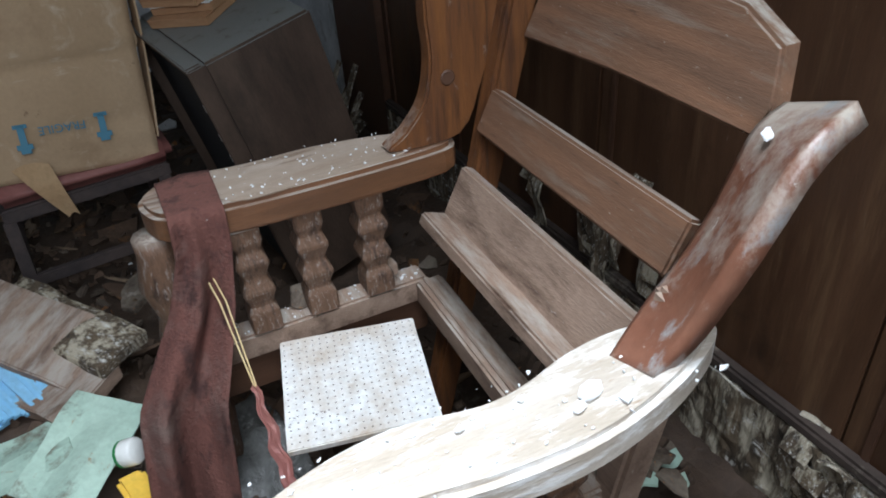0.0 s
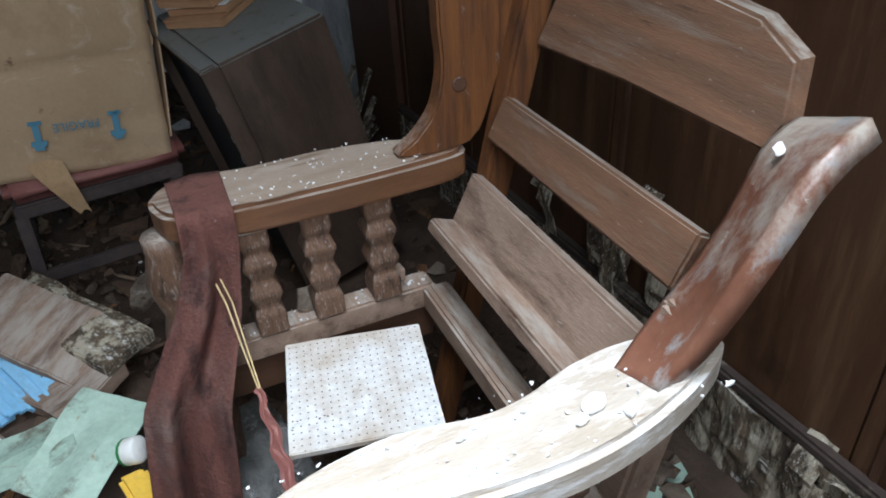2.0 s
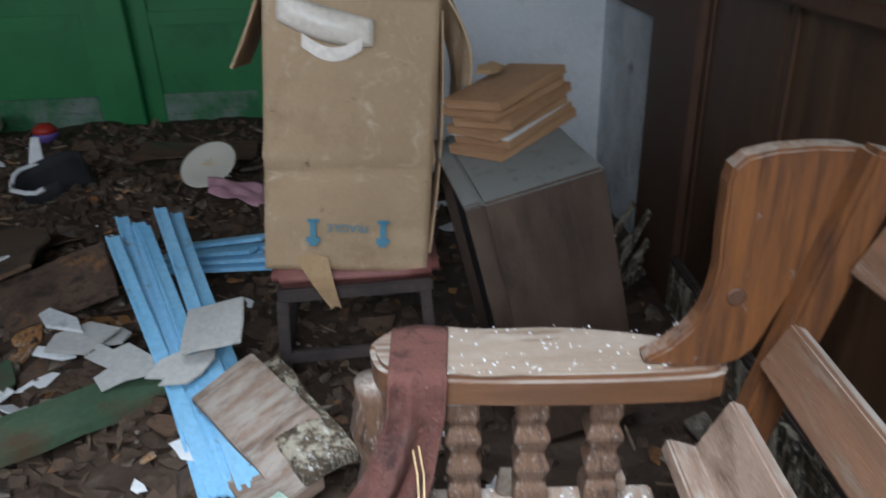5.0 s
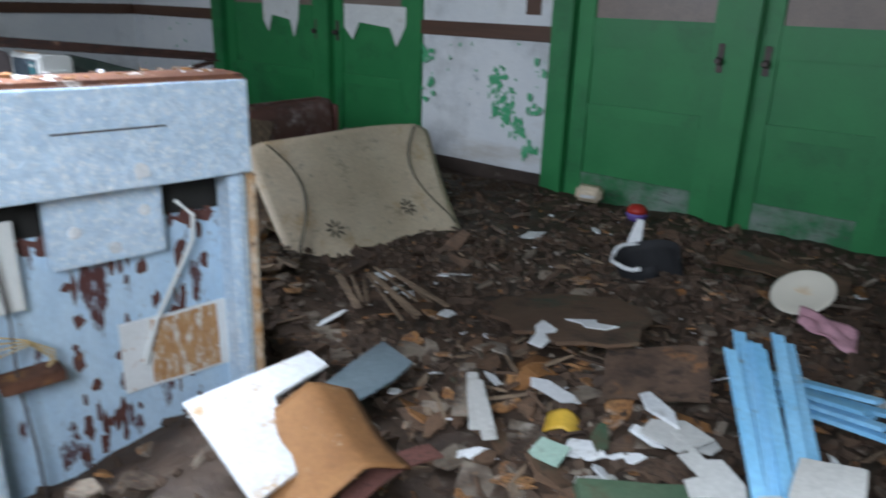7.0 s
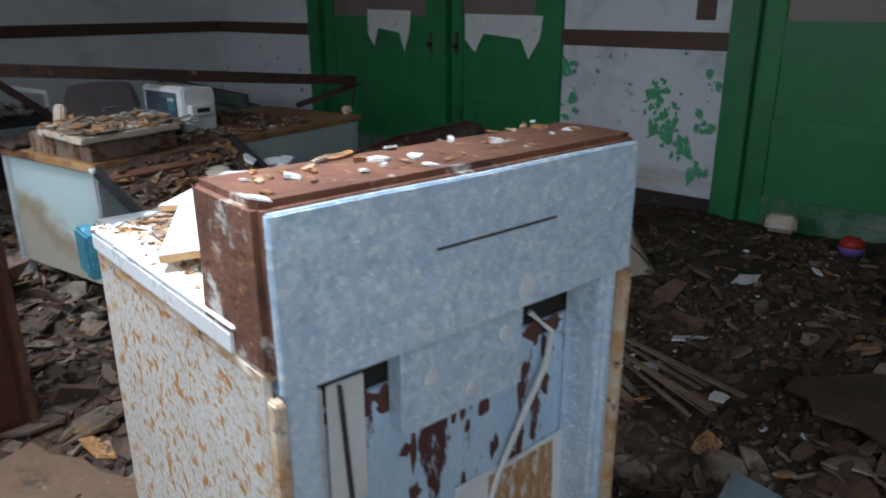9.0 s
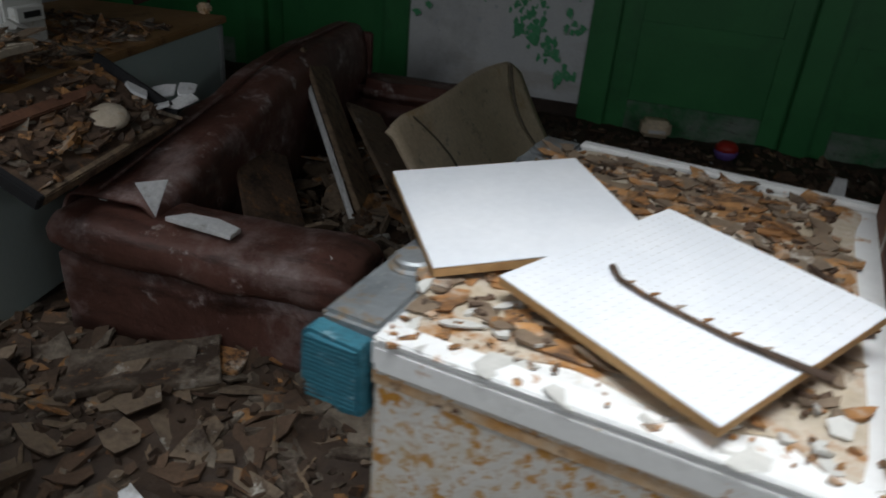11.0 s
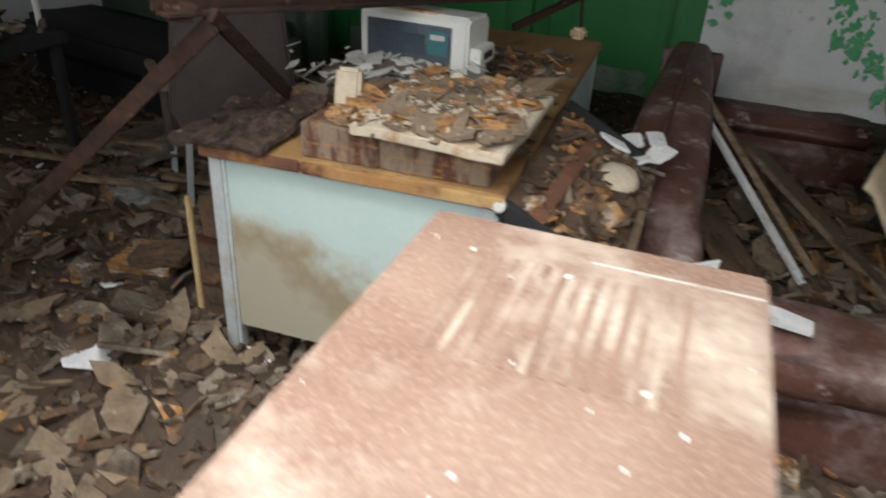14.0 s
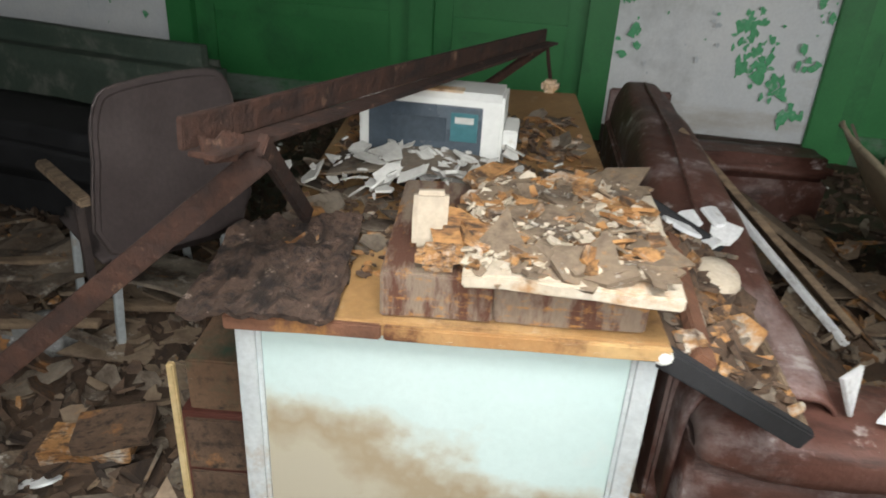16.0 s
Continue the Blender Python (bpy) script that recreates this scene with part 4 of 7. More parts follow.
part("seat_rail", box(0.45, 0.90, 0.905, 0.955, 0.335, 0.385, 0.005, L), M["pine_grey"], chair, "dusty seat rail with plaster crumbs")
part("seat_rail", box(0.45, 0.90, 0.33, 0.38, 0.335, 0.385, 0.005, L), M["pine_grey"], chair)
part("seat_rail", box(0.875, 0.925, 0.38, 0.905, 0.335, 0.385, 0.005, L), M["pine_grey"], chair)
part("seat_groove", box(0.888, 0.897, 0.40, 0.90, 0.385, 0.392, 0.002, L), M["pine_grey"], chair)
part("apron", box(0.45, 0.90, 0.925, 0.945, 0.25, 0.335, 0.004, L), M["trim"], chair)
for x, yy in ((0.605, 0.925), (0.705, 0.925), (0.81, 0.925), (0.605, 0.345), (0.705, 0.345), (0.81, 0.345)):
    bm = bmesh.new()
    prof = [(0.036, 0.385), (0.036, 0.425), (0.026, 0.44), (0.039, 0.468), (0.027, 0.49), (0.027, 0.497), (0.039, 0.522), (0.027, 0.545), (0.034, 0.56), (0.034, 0.59)]
    lathe(bm, prof, 4)
    bmesh.ops.bevel(bm, geom=bm.edges[:], offset=0.003, segments=1, affect="EDGES")
    bm.transform(L @ pose(x, yy, 0, 0, 0, 45))
    part("baluster", bm, M["baluster"], chair, "notched square baluster")
for x, yy in ((0.475, 0.965), (0.475, 0.33)):
    bm = lathe(bmesh.new(), [(0.03, 0.0), (0.033, 0.12), (0.04, 0.2), (0.032, 0.26), (0.046, 0.32), (0.04, 0.40), (0.03, 0.44), (0.044, 0.50), (0.03, 0.56), (0.03, 0.59)], 10)
    bm.transform(L @ pose(x, yy, 0))
    part("front_leg", bm, M["pine_pale"] if yy < 0.5 else M["baluster"], chair, smooth=True)
rng = random.Random(3)
for x, yy, s in ((0.835, 0.328, 0.024), (0.815, 0.315, 0.014), (0.70, 0.345, 0.01), (1.05, 0.36, 0.012), (0.86, 0.30, 0.012), (0.77, 0.35, 0.009)):
    z = 0.641 if x < 1 else 0.848
    single("plaster_crumb", prism(bmesh.new(), shard_outline(rng, s * 1.2, s * 0.8, 11, 0.4), 0.004, None, 0.001), M["white_chip"], "white plaster crumb on the wooden arm", "crumb", pose(x, yy, z + 0.002, 0, -40 if x > 1 else 0, 30), group="crumbs on the armchair")
single("plaster_crumb", prism(bmesh.new(), shard_outline(rng, 0.07, 0.06, 6, 0.2), 0.008, None, 0.001), M["chip"], "grey plaster crumb on the seat rail", "crumb", pose(0.69, 0.95, 0.40, 60, 0, 10), group="crumbs on the armchair")
bm = box(-0.035, 0.035, -0.012, 0.012, 0, 0.025, 0.002)
single("wood_block", bm, M["pine_grey"], "small dusty wood block on the seat rail", "block", pose(0.82, 0.945, 0.388, 0, 0, 5))
chips("arm_dust", M["white_chip"], "white crumbs scattered on the armchair", [(random.Random(k).uniform(0.5, 0.98), random.Random(k + 999).uniform(0.285, 0.385), 0.643) for k in range(90)] + [(random.Random(k + 5).uniform(0.55, 0.94), random.Random(k + 77).uniform(0.895, 1.02), 0.643) for k in range(90)] + [(random.Random(k + 15).uniform(0.5, 0.9), random.Random(k + 177).uniform(0.91, 0.95), 0.388) for k in range(70)], (0.0008, 0.0035), 0.0015, 0.3, 61)


def cloth_at(u, v):
    """The torn cloth: over the arm and down to the floor."""
    path = ((0.0, 0.545, 1.02, 0.650, 0.085), (0.18, 0.545, 0.890, 0.650, 0.08), (0.26, 0.540, 0.878, 0.59, 0.08), (0.42, 0.512, 0.86, 0.50, 0.095), (0.62, 0.440, 0.81, 0.37, 0.125), (0.82, 0.412, 0.79, 0.19, 0.135), (1.0, 0.39, 0.78, 0.05, 0.15))
    j = max(k for k in range(6) if path[k][0] <= v)
    k = (v - path[j][0]) / (path[j + 1][0] - path[j][0])
    x, y, z, w = (p + (q - p) * k for p, q in zip(path[j][1:], path[j + 1][1:]))
    c = Vector((x, y, z))
    fold = 0.02 * math.sin(u * 9 + v * 3) * min(1, max(0, v - 0.15) * 3) + 0.012 * math.sin(u * 17 - v * 9) * v
    return c + Vector(((u - 0.5) * w, fold - 0.02 * abs(u - 0.5), 0.01 * math.sin(u * 6) * v))


single("torn_cloth", sheet(bmesh.new(), 22, 46, cloth_at, 0.002), M["fabric"], "rust-red torn cloth hanging over the chair arm", "cloth", smooth=True)
st = thing("frayed_strap", pose(0.54, 0.86, 0.52), "frayed strap hanging on straw-coloured strings", "strap")
for dx in (0.0, 0.009):
    part("string", tube(bmesh.new(), [(-0.01 + dx, 0.03, 0.03), (dx, -0.01, -0.01), (0.004 + dx * 0.7, -0.06, -0.055), (0.009 + dx * 0.3, -0.12, -0.099)], 0.0013, 6), M["string"], st)
part("strap", sheet(bmesh.new(), 4, 16, lambda u, v: Vector((0.008 + 0.006 * v + (u - 0.5) * (0.010 + 0.012 * v) + 0.003 * math.sin(v * 21), -0.118 - 0.16 * v, -0.098 - 0.08 * v + 0.004 * math.sin(u * 7 + v * 9))), 0.0025), M["pink_seat"], st, "faded red strap end")

peg = thing("pegboard_tile", pose(0.703, 0.763, 0.345, 3, 0, -12.5), "white perforated ceiling tile, stained brown", "tile")
part("board", box(-0.117, 0.117, -0.117, 0.117, -0.010, 0.003, 0.002, None, 4, 0.0025, 3.0), M["peg"], peg)
bm = bmesh.new()
for i in range(19):
    for j in range(18):
        c = Vector((-0.109 + i * 0.0121, -0.106 + j * 0.0124, 0.0055))
        bm.faces.new([bm.verts.new(c + Vector((0.0015 * math.cos(a), 0.0015 * math.sin(a), 0))) for a in (0, 1.05, 2.1, 3.14, 4.19, 5.24)])
tagged(part("perforation", bm, M["pin"], peg), "rows of small dark holes", kind="stuff")

# ---- cooker ----
AREA = COOKER_AREA
ck = thing("cooker", pose(-1.40, 0.245, 0.02, 0, 0, -2.2), "rusting white enamel cooker with a galvanised blue back", "cooker")
CW = 0.76
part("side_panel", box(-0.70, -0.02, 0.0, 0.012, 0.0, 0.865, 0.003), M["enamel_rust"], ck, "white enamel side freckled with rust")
# far side in a darker cream than the near side
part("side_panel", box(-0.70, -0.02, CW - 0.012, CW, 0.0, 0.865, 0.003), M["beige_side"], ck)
part("front_panel", box(-0.70, -0.685, 0.012, CW - 0.012, 0.0, 0.80, 0.003), M["old_metal"], ck, "dark oven front")
part("side_edge", box(-0.02, 0.004, -0.002, 0.016, 0.0, 0.83, 0.003, cuts=3, wob=0.004), M["edge_rust"], ck, "rusted raw edge of the side panel")
part("side_edge", box(-0.02, 0.004, CW - 0.016, CW + 0.002, 0.0, 0.83, 0.003, cuts=3, wob=0.004), M["edge_rust"], ck, "rusted raw edge of the side panel")
part("cooktop", box(-0.705, -0.09, -0.006, CW + 0.006, 0.862, 0.905, 0.008), M["enamel"], ck, "white enamel cooktop with rusted edges")
part("cooktop_seam", box(-0.704, -0.03, -0.001, CW + 0.001, 0.845, 0.862, 0.002, cuts=3, wob=0.003), M["edge_rust"], ck, "dark rust line under the cooktop")
part("crust", prism(bmesh.new(), smooth_line([(-0.69, 0.05), (-0.60, 0.03), (-0.50, 0.06), (-0.38, 0.035), (-0.30, 0.06), (-0.23, 0.04), (-0.225, 0.30), (-0.23, 0.60), (-0.225, 0.735), (-0.35, 0.72), (-0.55, 0.735), (-0.70, 0.72), (-0.68, 0.5), (-0.70, 0.3)], 5), 0.003, pose(0, 0, 0.9045), 0), M["crust"], ck, "flaking tan crust on the cooktop")
part("cooktop_lip", box(-0.70, -0.09, CW - 0.02, CW + 0.006, 0.905, 0.917, 0.004), M["enamel"], ck)
part("cooktop_lip", box(-0.70, -0.09, -0.006, 0.03, 0.905, 0.911, 0.002), M["enamel"], ck)
guard = part("backguard", box(-0.195, -0.006, 0.0, CW, 0.86, 1.094, 0.01, None, 3, 0.003), M["guard_rust"], ck, "rusted backguard with flaking paint")
part("back_cover", box(-0.006, 0.006, 0.010, CW - 0.008, 0.838, 1.082, 0.003, cuts=3, wob=0.003), M["galv"], guard, "spangled galvanised back cover")
part("cover_seam", box(0.006, 0.008, 0.27, 0.53, 0.98, 0.984, 0), M["old_metal"], guard)
part("paint_spot", prism(bmesh.new(), shard_outline(random.Random(4), 0.045, 0.04, 8, 0.2), 0.002, pose(0.0085, 0.46, 0.88, 90, 0, 90), 0), M["white_chip"], guard)
part("back_sheet", box(-0.115, -0.10, 0.02, CW - 0.02, 0.0, 0.725, 0.003), M["galv_rust"], ck, "blue inner sheet with rust eaten patches")
# black plate paints the shade of the cavity between sheet and cover
part("dark_gap", box(-0.13, -0.116, 0.02, CW - 0.02, 0.6, 0.88, 0), M["gap_shade"], ck)
rr = random.Random(31)
for y0, z0, sy, sz, count in ((0.36, 0.16, 0.045, 0.10, 22), (0.30, 0.42, 0.012, 0.16, 9), (0.555, 0.50, 0.022, 0.09, 14), (0.62, 0.735, 0.05, 0.016, 12), (0.20, 0.72, 0.035, 0.02, 9), (0.44, 0.56, 0.02, 0.07, 6), (0.56, 0.14, 0.07, 0.07, 10), (0.64, 0.60, 0.03, 0.08, 5)):
    for k in range(count):
        h = rr.uniform(0.012, 0.05) * (0.5 if sz < 0.03 else 1.0)
        bm = prism(bmesh.new(), shard_outline(rr, rr.uniform(0.008, 0.03) * (1.8 if sz < 0.03 else 1.0), h * 1.6, 9, 0.45), 0.0006, pose(-0.0998 + 0.00012 * k, y0 + rr.gauss(0, sy), min(0.715, max(0.03, z0 + rr.gauss(0, sz))), 90, 0, 90), 0)
        part("rust_patch", bm, M["maroon"], ck)
for y0, y1 in ((0.018, 0.075), (0.695, 0.742)):
    part("back_flange", box(-0.10, -0.012, y0, y1, 0.0, 0.832, 0.006), M["galv"], ck, "blue folded flange")
part("flange_rib", box(-0.06, -0.006, 0.712, 0.722, 0.0, 0.83, 0.003), M["galv"], ck)
sw = part("terminal_cover", box(-0.10, -0.055, 0.25, 0.53, 0.645, 0.832, 0.006), M["galv"], ck, "blue terminal cover with pale dents")
for y, z in ((0.31, 0.735), (0.40, 0.68), (0.48, 0.765)):
    part("dent", lathe(bmesh.new(), [(0.016, 0), (0.012, 0.003), (0.004, 0.004)], 10), M["white_chip"], sw).matrix_local = pose(-0.055, y, z, 0, 90, 0)
for y0, y1, z0 in ((0.080, 0.112, 0.555), (0.118, 0.185, 0.565)):
    part("paper_tab", box(-0.072, -0.068, y0, y1, z0, 0.785, 0.001), M["white_plastic"], ck, "white paper tab")
plate = part("instruction_plate", box(-0.098, -0.088, 0.395, 0.705, 0.25, 0.455, 0.002, cuts=3, wob=0.004), M["enamel"], ck, "white label plate, half rusted orange")
part("rust_film", box(-0.088, -0.0865, 0.475, 0.665, 0.26, 0.448, 0, cuts=3, wob=0.005), M["orange_stain"], plate)
part("cable", tube(bmesh.new(), [(-0.08, 0.57, 0.77), (-0.055, 0.605, 0.73), (-0.06, 0.60, 0.66), (-0.07, 0.55, 0.56), (-0.075, 0.49, 0.45), (-0.08, 0.45, 0.33)], 0.006, 8), M["white_plastic"], ck, "pale loose cable")
part("wire", tube(bmesh.new(), [(-0.05, 0.13, 0.79), (-0.045, 0.135, 0.66), (-0.05, 0.145, 0.55), (-0.05, 0.14, 0.4), (-0.05, 0.155, 0.2), (-0.05, 0.16, 0.02)], 0.004, 6), M["old_metal"], ck)
br = part("bracket", box(-0.095, -0.02, 0.10, 0.24, 0.38, 0.41, 0.003), M["rust"], ck, "rusty bracket")
for k in range(4):
    part("loose_wire", tube(bmesh.new(), [(-0.07, 0.10, 0.52 - 0.02 * k), (-0.045 + 0.01 * k, 0.17, 0.50), (-0.04, 0.225, 0.46 - 0.01 * k), (-0.06, 0.21, 0.41)], 0.0022, 5), M["string"], br)
# control strip on the front edge of the top
strip = part("control_strip", box(-0.785, -0.706, 0.02, CW + 0.03, 0.875, 0.902, 0.006), M["chrome"], ck, "tarnished control strip with knobs")
part("strip_front", box(-0.785, -0.70, 0.03, CW + 0.03, 0.80, 0.875, 0.006), M["old_metal"], ck)
cap = part("end_cap", prism(bmesh.new(), [(-0.79, 0.825), (-0.790, 0.85), (-0.788, 0.888), (-0.780, 0.895), (-0.713, 0.89), (-0.708, 0.80), (-0.735, 0.795)], 0.035, pose(0, 0.02, 0, 90, 0, 0), 0.005), M["teal"], ck, "weathered teal end cap of the controls")
for k in range(14):
    part("rib", box(-0.780, -0.715, -0.0165, -0.0145, 0.808 + k * 0.006, 0.8105 + k * 0.006, 0), M["teal"], cap)
for y in (0.17, 0.25, 0.60, 0.69):
    kb = lathe(bmesh.new(), [(0.034, 0.0), (0.034, 0.003), (0.027, 0.005), (0.027, 0.012), (0.023, 0.015), (0.008, 0.015)], 18)
    kb.transform(pose(-0.745, y, 0.902))
    part("knob", kb, M["chrome"], strip, "chromed control knob")
rng = random.Random(8)
top_spots = [(-1.40 + rng.uniform(-0.70, -0.23), 0.24 + 0.75 * rng.uniform(0.06, 1.0) ** 0.7, 0.929 + rng.uniform(-0.002, 0.006)) for k in range(1000)]
chips("flakes_on_cooker", M["orange_chip"], "orange and grey flakes lying on the cooktop", top_spots[:300], (0.004, 0.040), 0.003, 0.12, 41)
chips("flakes_on_cooker", M["plate_plaster"], "tan plaster flakes lying on the cooktop", top_spots[300:700], (0.004, 0.042), 0.003, 0.12, 42)
chips("flakes_on_cooker", M["brown_chip"], "brown crumbs lying on the cooktop", top_spots[700:], (0.003, 0.016), 0.004, 0.2, 43)
edge_spots = [(-1.40 + rng.uniform(-0.70, -0.16), 0.265 + 0.16 * rng.random() ** 1.3, 0.929 + rng.uniform(-0.002, 0.006)) for k in range(190)]
chips("flakes_on_cooker", M["grey_tile"], "pale paint flakes along the edge of the cooktop", edge_spots[:34], (0.006, 0.030), 0.003, 0.15, 46)
chips("flakes_on_cooker", M["orange_chip"], "orange rust flakes along the edge of the cooktop", edge_spots[90:], (0.002, 0.013), 0.003, 0.15, 47)
chips("flakes_on_backguard", M["white_chip"], "white and orange flakes on the backguard", [(-1.50 + rng.uniform(-0.085, 0.085), 0.26 + rng.uniform(0.0, 0.7), 1.1165) for k in range(13)], (0.008, 0.026), 0.004, 0.15, 44)
chips("flakes_on_backguard", M["orange_chip"], "orange flakes on the backguard", [(-1.50 + rng.uniform(-0.085, 0.085), 0.26 + rng.uniform(0.0, 0.7), 1.1165) for k in range(30)], (0.005, 0.02), 0.004, 0.15, 45)


AREA = PLAIN


def tile_board(m, label, dots):
    b = thing("ceiling_board", m, label, "ceiling tile", group="white ceiling tiles on the cooker")
    part("face", box(-0.15, 0.15, -0.15, 0.15, 0.0105, 0.0125, 0.0006), M["board"], b, "white painted face")
    part("core", box(-0.15, 0.15, -0.15, 0.15, -0.002, 0.0105, 0.001), M["board_edge"], b, "tan fibreboard core")
    if dots:
        bm = bmesh.new()
        for i in range(24):
            for j in range(24):
                c = Vector((-0.138 + i * 0.012, -0.138 + j * 0.012, 0.0127))
                bm.faces.new([bm.verts.new(c + Vector((0.0013 * math.cos(a), 0.0013 * math.sin(a), 0))) for a in (0, 1.26, 2.51, 3.77, 5.03)])
        tagged(part("holes", bm, M["grey_tile"], b), "rows of faint pin holes", kind="stuff")
    return b


def from_corners(a, b, c, size=0.30):
    """A pose for a flat board from its corner a and the directions to b and c."""
    a, b, c = Vector(a), Vector(b), Vector(c)
    x = (b - a).normalized()
    z = x.cross(c - a).normalized()
    y = z.cross(x)
    m = Matrix((x, y, z)).transposed().to_4x4()
    m.translation = a + (x + y) * size / 2
    return m


tile_board(from_corners((-2.101, 0.581, 0.950), (-1.846, 0.398, 0.950), (-1.918, 0.83, 0.975)), "white fibreboard tile with pin holes on the cooktop", True)
tile_board(from_corners((-2.338, 0.841, 0.942), (-2.177, 0.576, 0.938), (-2.079, 1.008, 0.962)), "plain white fibreboard tile on the cooktop", False)
tw = thing("twig", from_corners((-2.101, 0.581, 0.963), (-1.846, 0.398, 0.963), (-1.918, 0.83, 0.988)), "dry brown twig lying on the white tile", "twig")
stem = [(-0.085, -0.034, 0.004), (-0.06, -0.048, 0.004), (-0.02, -0.05, 0.004), (0.03, -0.046, 0.004), (0.08, -0.04, 0.004), (0.125, -0.03, 0.005), (0.175, -0.014, 0.002)]
part("stem", tube(bmesh.new(), stem, [0.004, 0.0035, 0.003, 0.003, 0.003, 0.004, 0.005], 7), M["brown_chip"], tw)
for k in range(6):
    t = k / 5
    part("bud", tube(bmesh.new(), [(-0.05 + 0.16 * t, -0.049 + 0.018 * t, 0.004), (-0.044 + 0.16 * t, -0.041 + 0.018 * t, 0.007)], [0.003, 0.001], 5), M["orange_chip"], tw)

# ---- desk ----
AREA = DESK_AREA
DM = pose(-4.284, 0.537, 0.0, 0, 0, 15.5)
desk = thing("office_desk", DM, "rusting pale mint steel desk buried in fallen plaster", "desk")
part("desktop", box(-0.01, 0.74, 0.0, 1.60, 0.715, 0.745, 0.005), M["desk_top"], desk, "rust-stained wooden desktop")
part("edge_band", box(0.262, 0.742, -0.010, 0.0, 0.714, 0.743, 0.003, cuts=3, wob=0.002), M["desk_edge"], desk, "yellowed edge band of the desktop")
part("edge_band", box(-0.012, 0.258, -0.010, 0.0, 0.714, 0.743, 0.003, cuts=3, wob=0.003), M["rust"], desk, "edge band burnt dark orange by rust")
for x0, x1 in ((0.0, 0.045), (0.685, 0.73)):
    part("corner_post", box(x0, x1, 0.004, 0.05, 0.0, 0.714, 0.008), M["post"], desk, "worn steel corner post")
    part("corner_post", box(x0, x1, 1.54, 1.585, 0.0, 0.714, 0.008), M["post"], desk)
end = part("end_panel", box(0.045, 0.685, 0.016, 0.026, 0.22, 0.714, 0.002), M["mint_muddy"], desk, "pale mint steel end panel with dried mud")
part("side_panel", box(0.72, 0.728, 0.05, 1.54, 0.08, 0.714, 0.002), M["mint"], desk, "pale mint side panel")
part("side_panel", box(0.004, 0.012, 0.05, 0.75, 0.25, 0.714, 0.002), M["mint"], desk)
part("modesty_panel", box(0.05, 0.68, 1.56, 1.57, 0.1, 0.714, 0.002), M["mint"], desk)


def on_desk(x, y, z, rz=0, rx=0, ry=0):
    return DM @ pose(x, y, z, rx, ry, rz)


term = thing("desktop_terminal", on_desk(0.105, 0.68, 0.745, -5, 0, 0), "small white plastic display terminal with a dark screen", "terminal")
prof = [(0, 0), (0.0, 0.205), (0.02, 0.22), (0.165, 0.21), (0.178, 0.19), (0.178, 0)]
bm = prism(bmesh.new(), prof, 0.35, Matrix(((0, 0, 1, 0), (1, 0, 0, 0), (0, 1, 0, 0), (0, 0, 0, 1))), 0.008)
case = part("case", bm, M["white_plastic"], term)
part("screen", box(0.025, 0.30, -0.004, 0.002, 0.02, 0.19, 0.002), M["screen"], term, "dusty dark screen")
part("screen_strip", box(0.225, 0.29, -0.006, -0.003, 0.105, 0.175, 0.001), M["screen_teal"], term)
part("label_bar", box(0.235, 0.28, -0.0075, -0.0055, 0.15, 0.165, 0), M["grey_tile"], term)
part("inner_frame", box(0.08, 0.215, -0.006, -0.003, 0.10, 0.16, 0.002), M["screen"], term)
part("slot_housing", box(0.348, 0.385, 0.02, 0.14, 0.085, 0.135, 0.004), M["white_plastic"], term, "white slot housing")
part("slot", box(0.384, 0.387, 0.05, 0.12, 0.10, 0.12, 0), M["black"], term)
part("top_rim", box(0.04, 0.25, 0.01, 0.05, 0.218, 0.223, 0.002), M["edge_rust"], term)

planks = thing("plank_stack", on_desk(0.25, 0.02, 0.746), "rust-stained planks stacked on the desk", "planks")
part("plank", box(0.0, 0.19, 0.0, 0.42, 0.0, 0.085, 0.004, cuts=2, wob=0.004), M["plank_rust"], planks)
part("plank", box(0.192, 0.45, 0.004, 0.40, 0.0, 0.08, 0.004, cuts=2, wob=0.004), M["plank_rust"], planks)
slab = single("plaster_slab", box(0.0, 0.355, -0.01, 0.42, 0.0, 0.026, 0.004, cuts=4, wob=0.006), M["slab"], "thick pale plaster slab lying on the planks", "slab", on_desk(0.385, 0.0, 0.832, -3, 1, 1))
single("bent_sheet", sheet(bmesh.new(), 10, 6, lambda u, v: Vector((u * 0.42, v * 0.16, 0.03 * math.sin(u * 3.1) + 0.004)), 0.006), M["chip"], "curled grey sheet before the terminal", "sheet", on_desk(0.06, 0.50, 0.80, -4))
single("plaster_block", box(-0.03, 0.03, -0.015, 0.015, 0, 0.10, 0.008, cuts=2, wob=0.006), M["tan_block"], "upright grey plaster block on the planks", "block", on_desk(0.32, 0.12, 0.835, 8, -8, 3))
single("orange_lump", box(-0.04, 0.04, -0.03, 0.03, 0, 0.04, 0.015, cuts=2, wob=0.012), M["orange_chip"], "orange crumbling lump on the planks", "lump", on_desk(0.345, 0.05, 0.835))


def felt_at(u, v):
    x, y = -0.085 + u * 0.26, -0.025 + v * 0.34
    z = 0.770 + 0.03 * noise.noise(Vector((u * 3, v * 3, 1))) + 0.014 * noise.noise(Vector((u * 11, v * 8, 3))) - 0.05 * max(0, 0.3 - u) - 0.06 * max(0, 0.12 - v) + 0.05 * max(0, v - 0.5) * u
    return Vector((x, y, z))


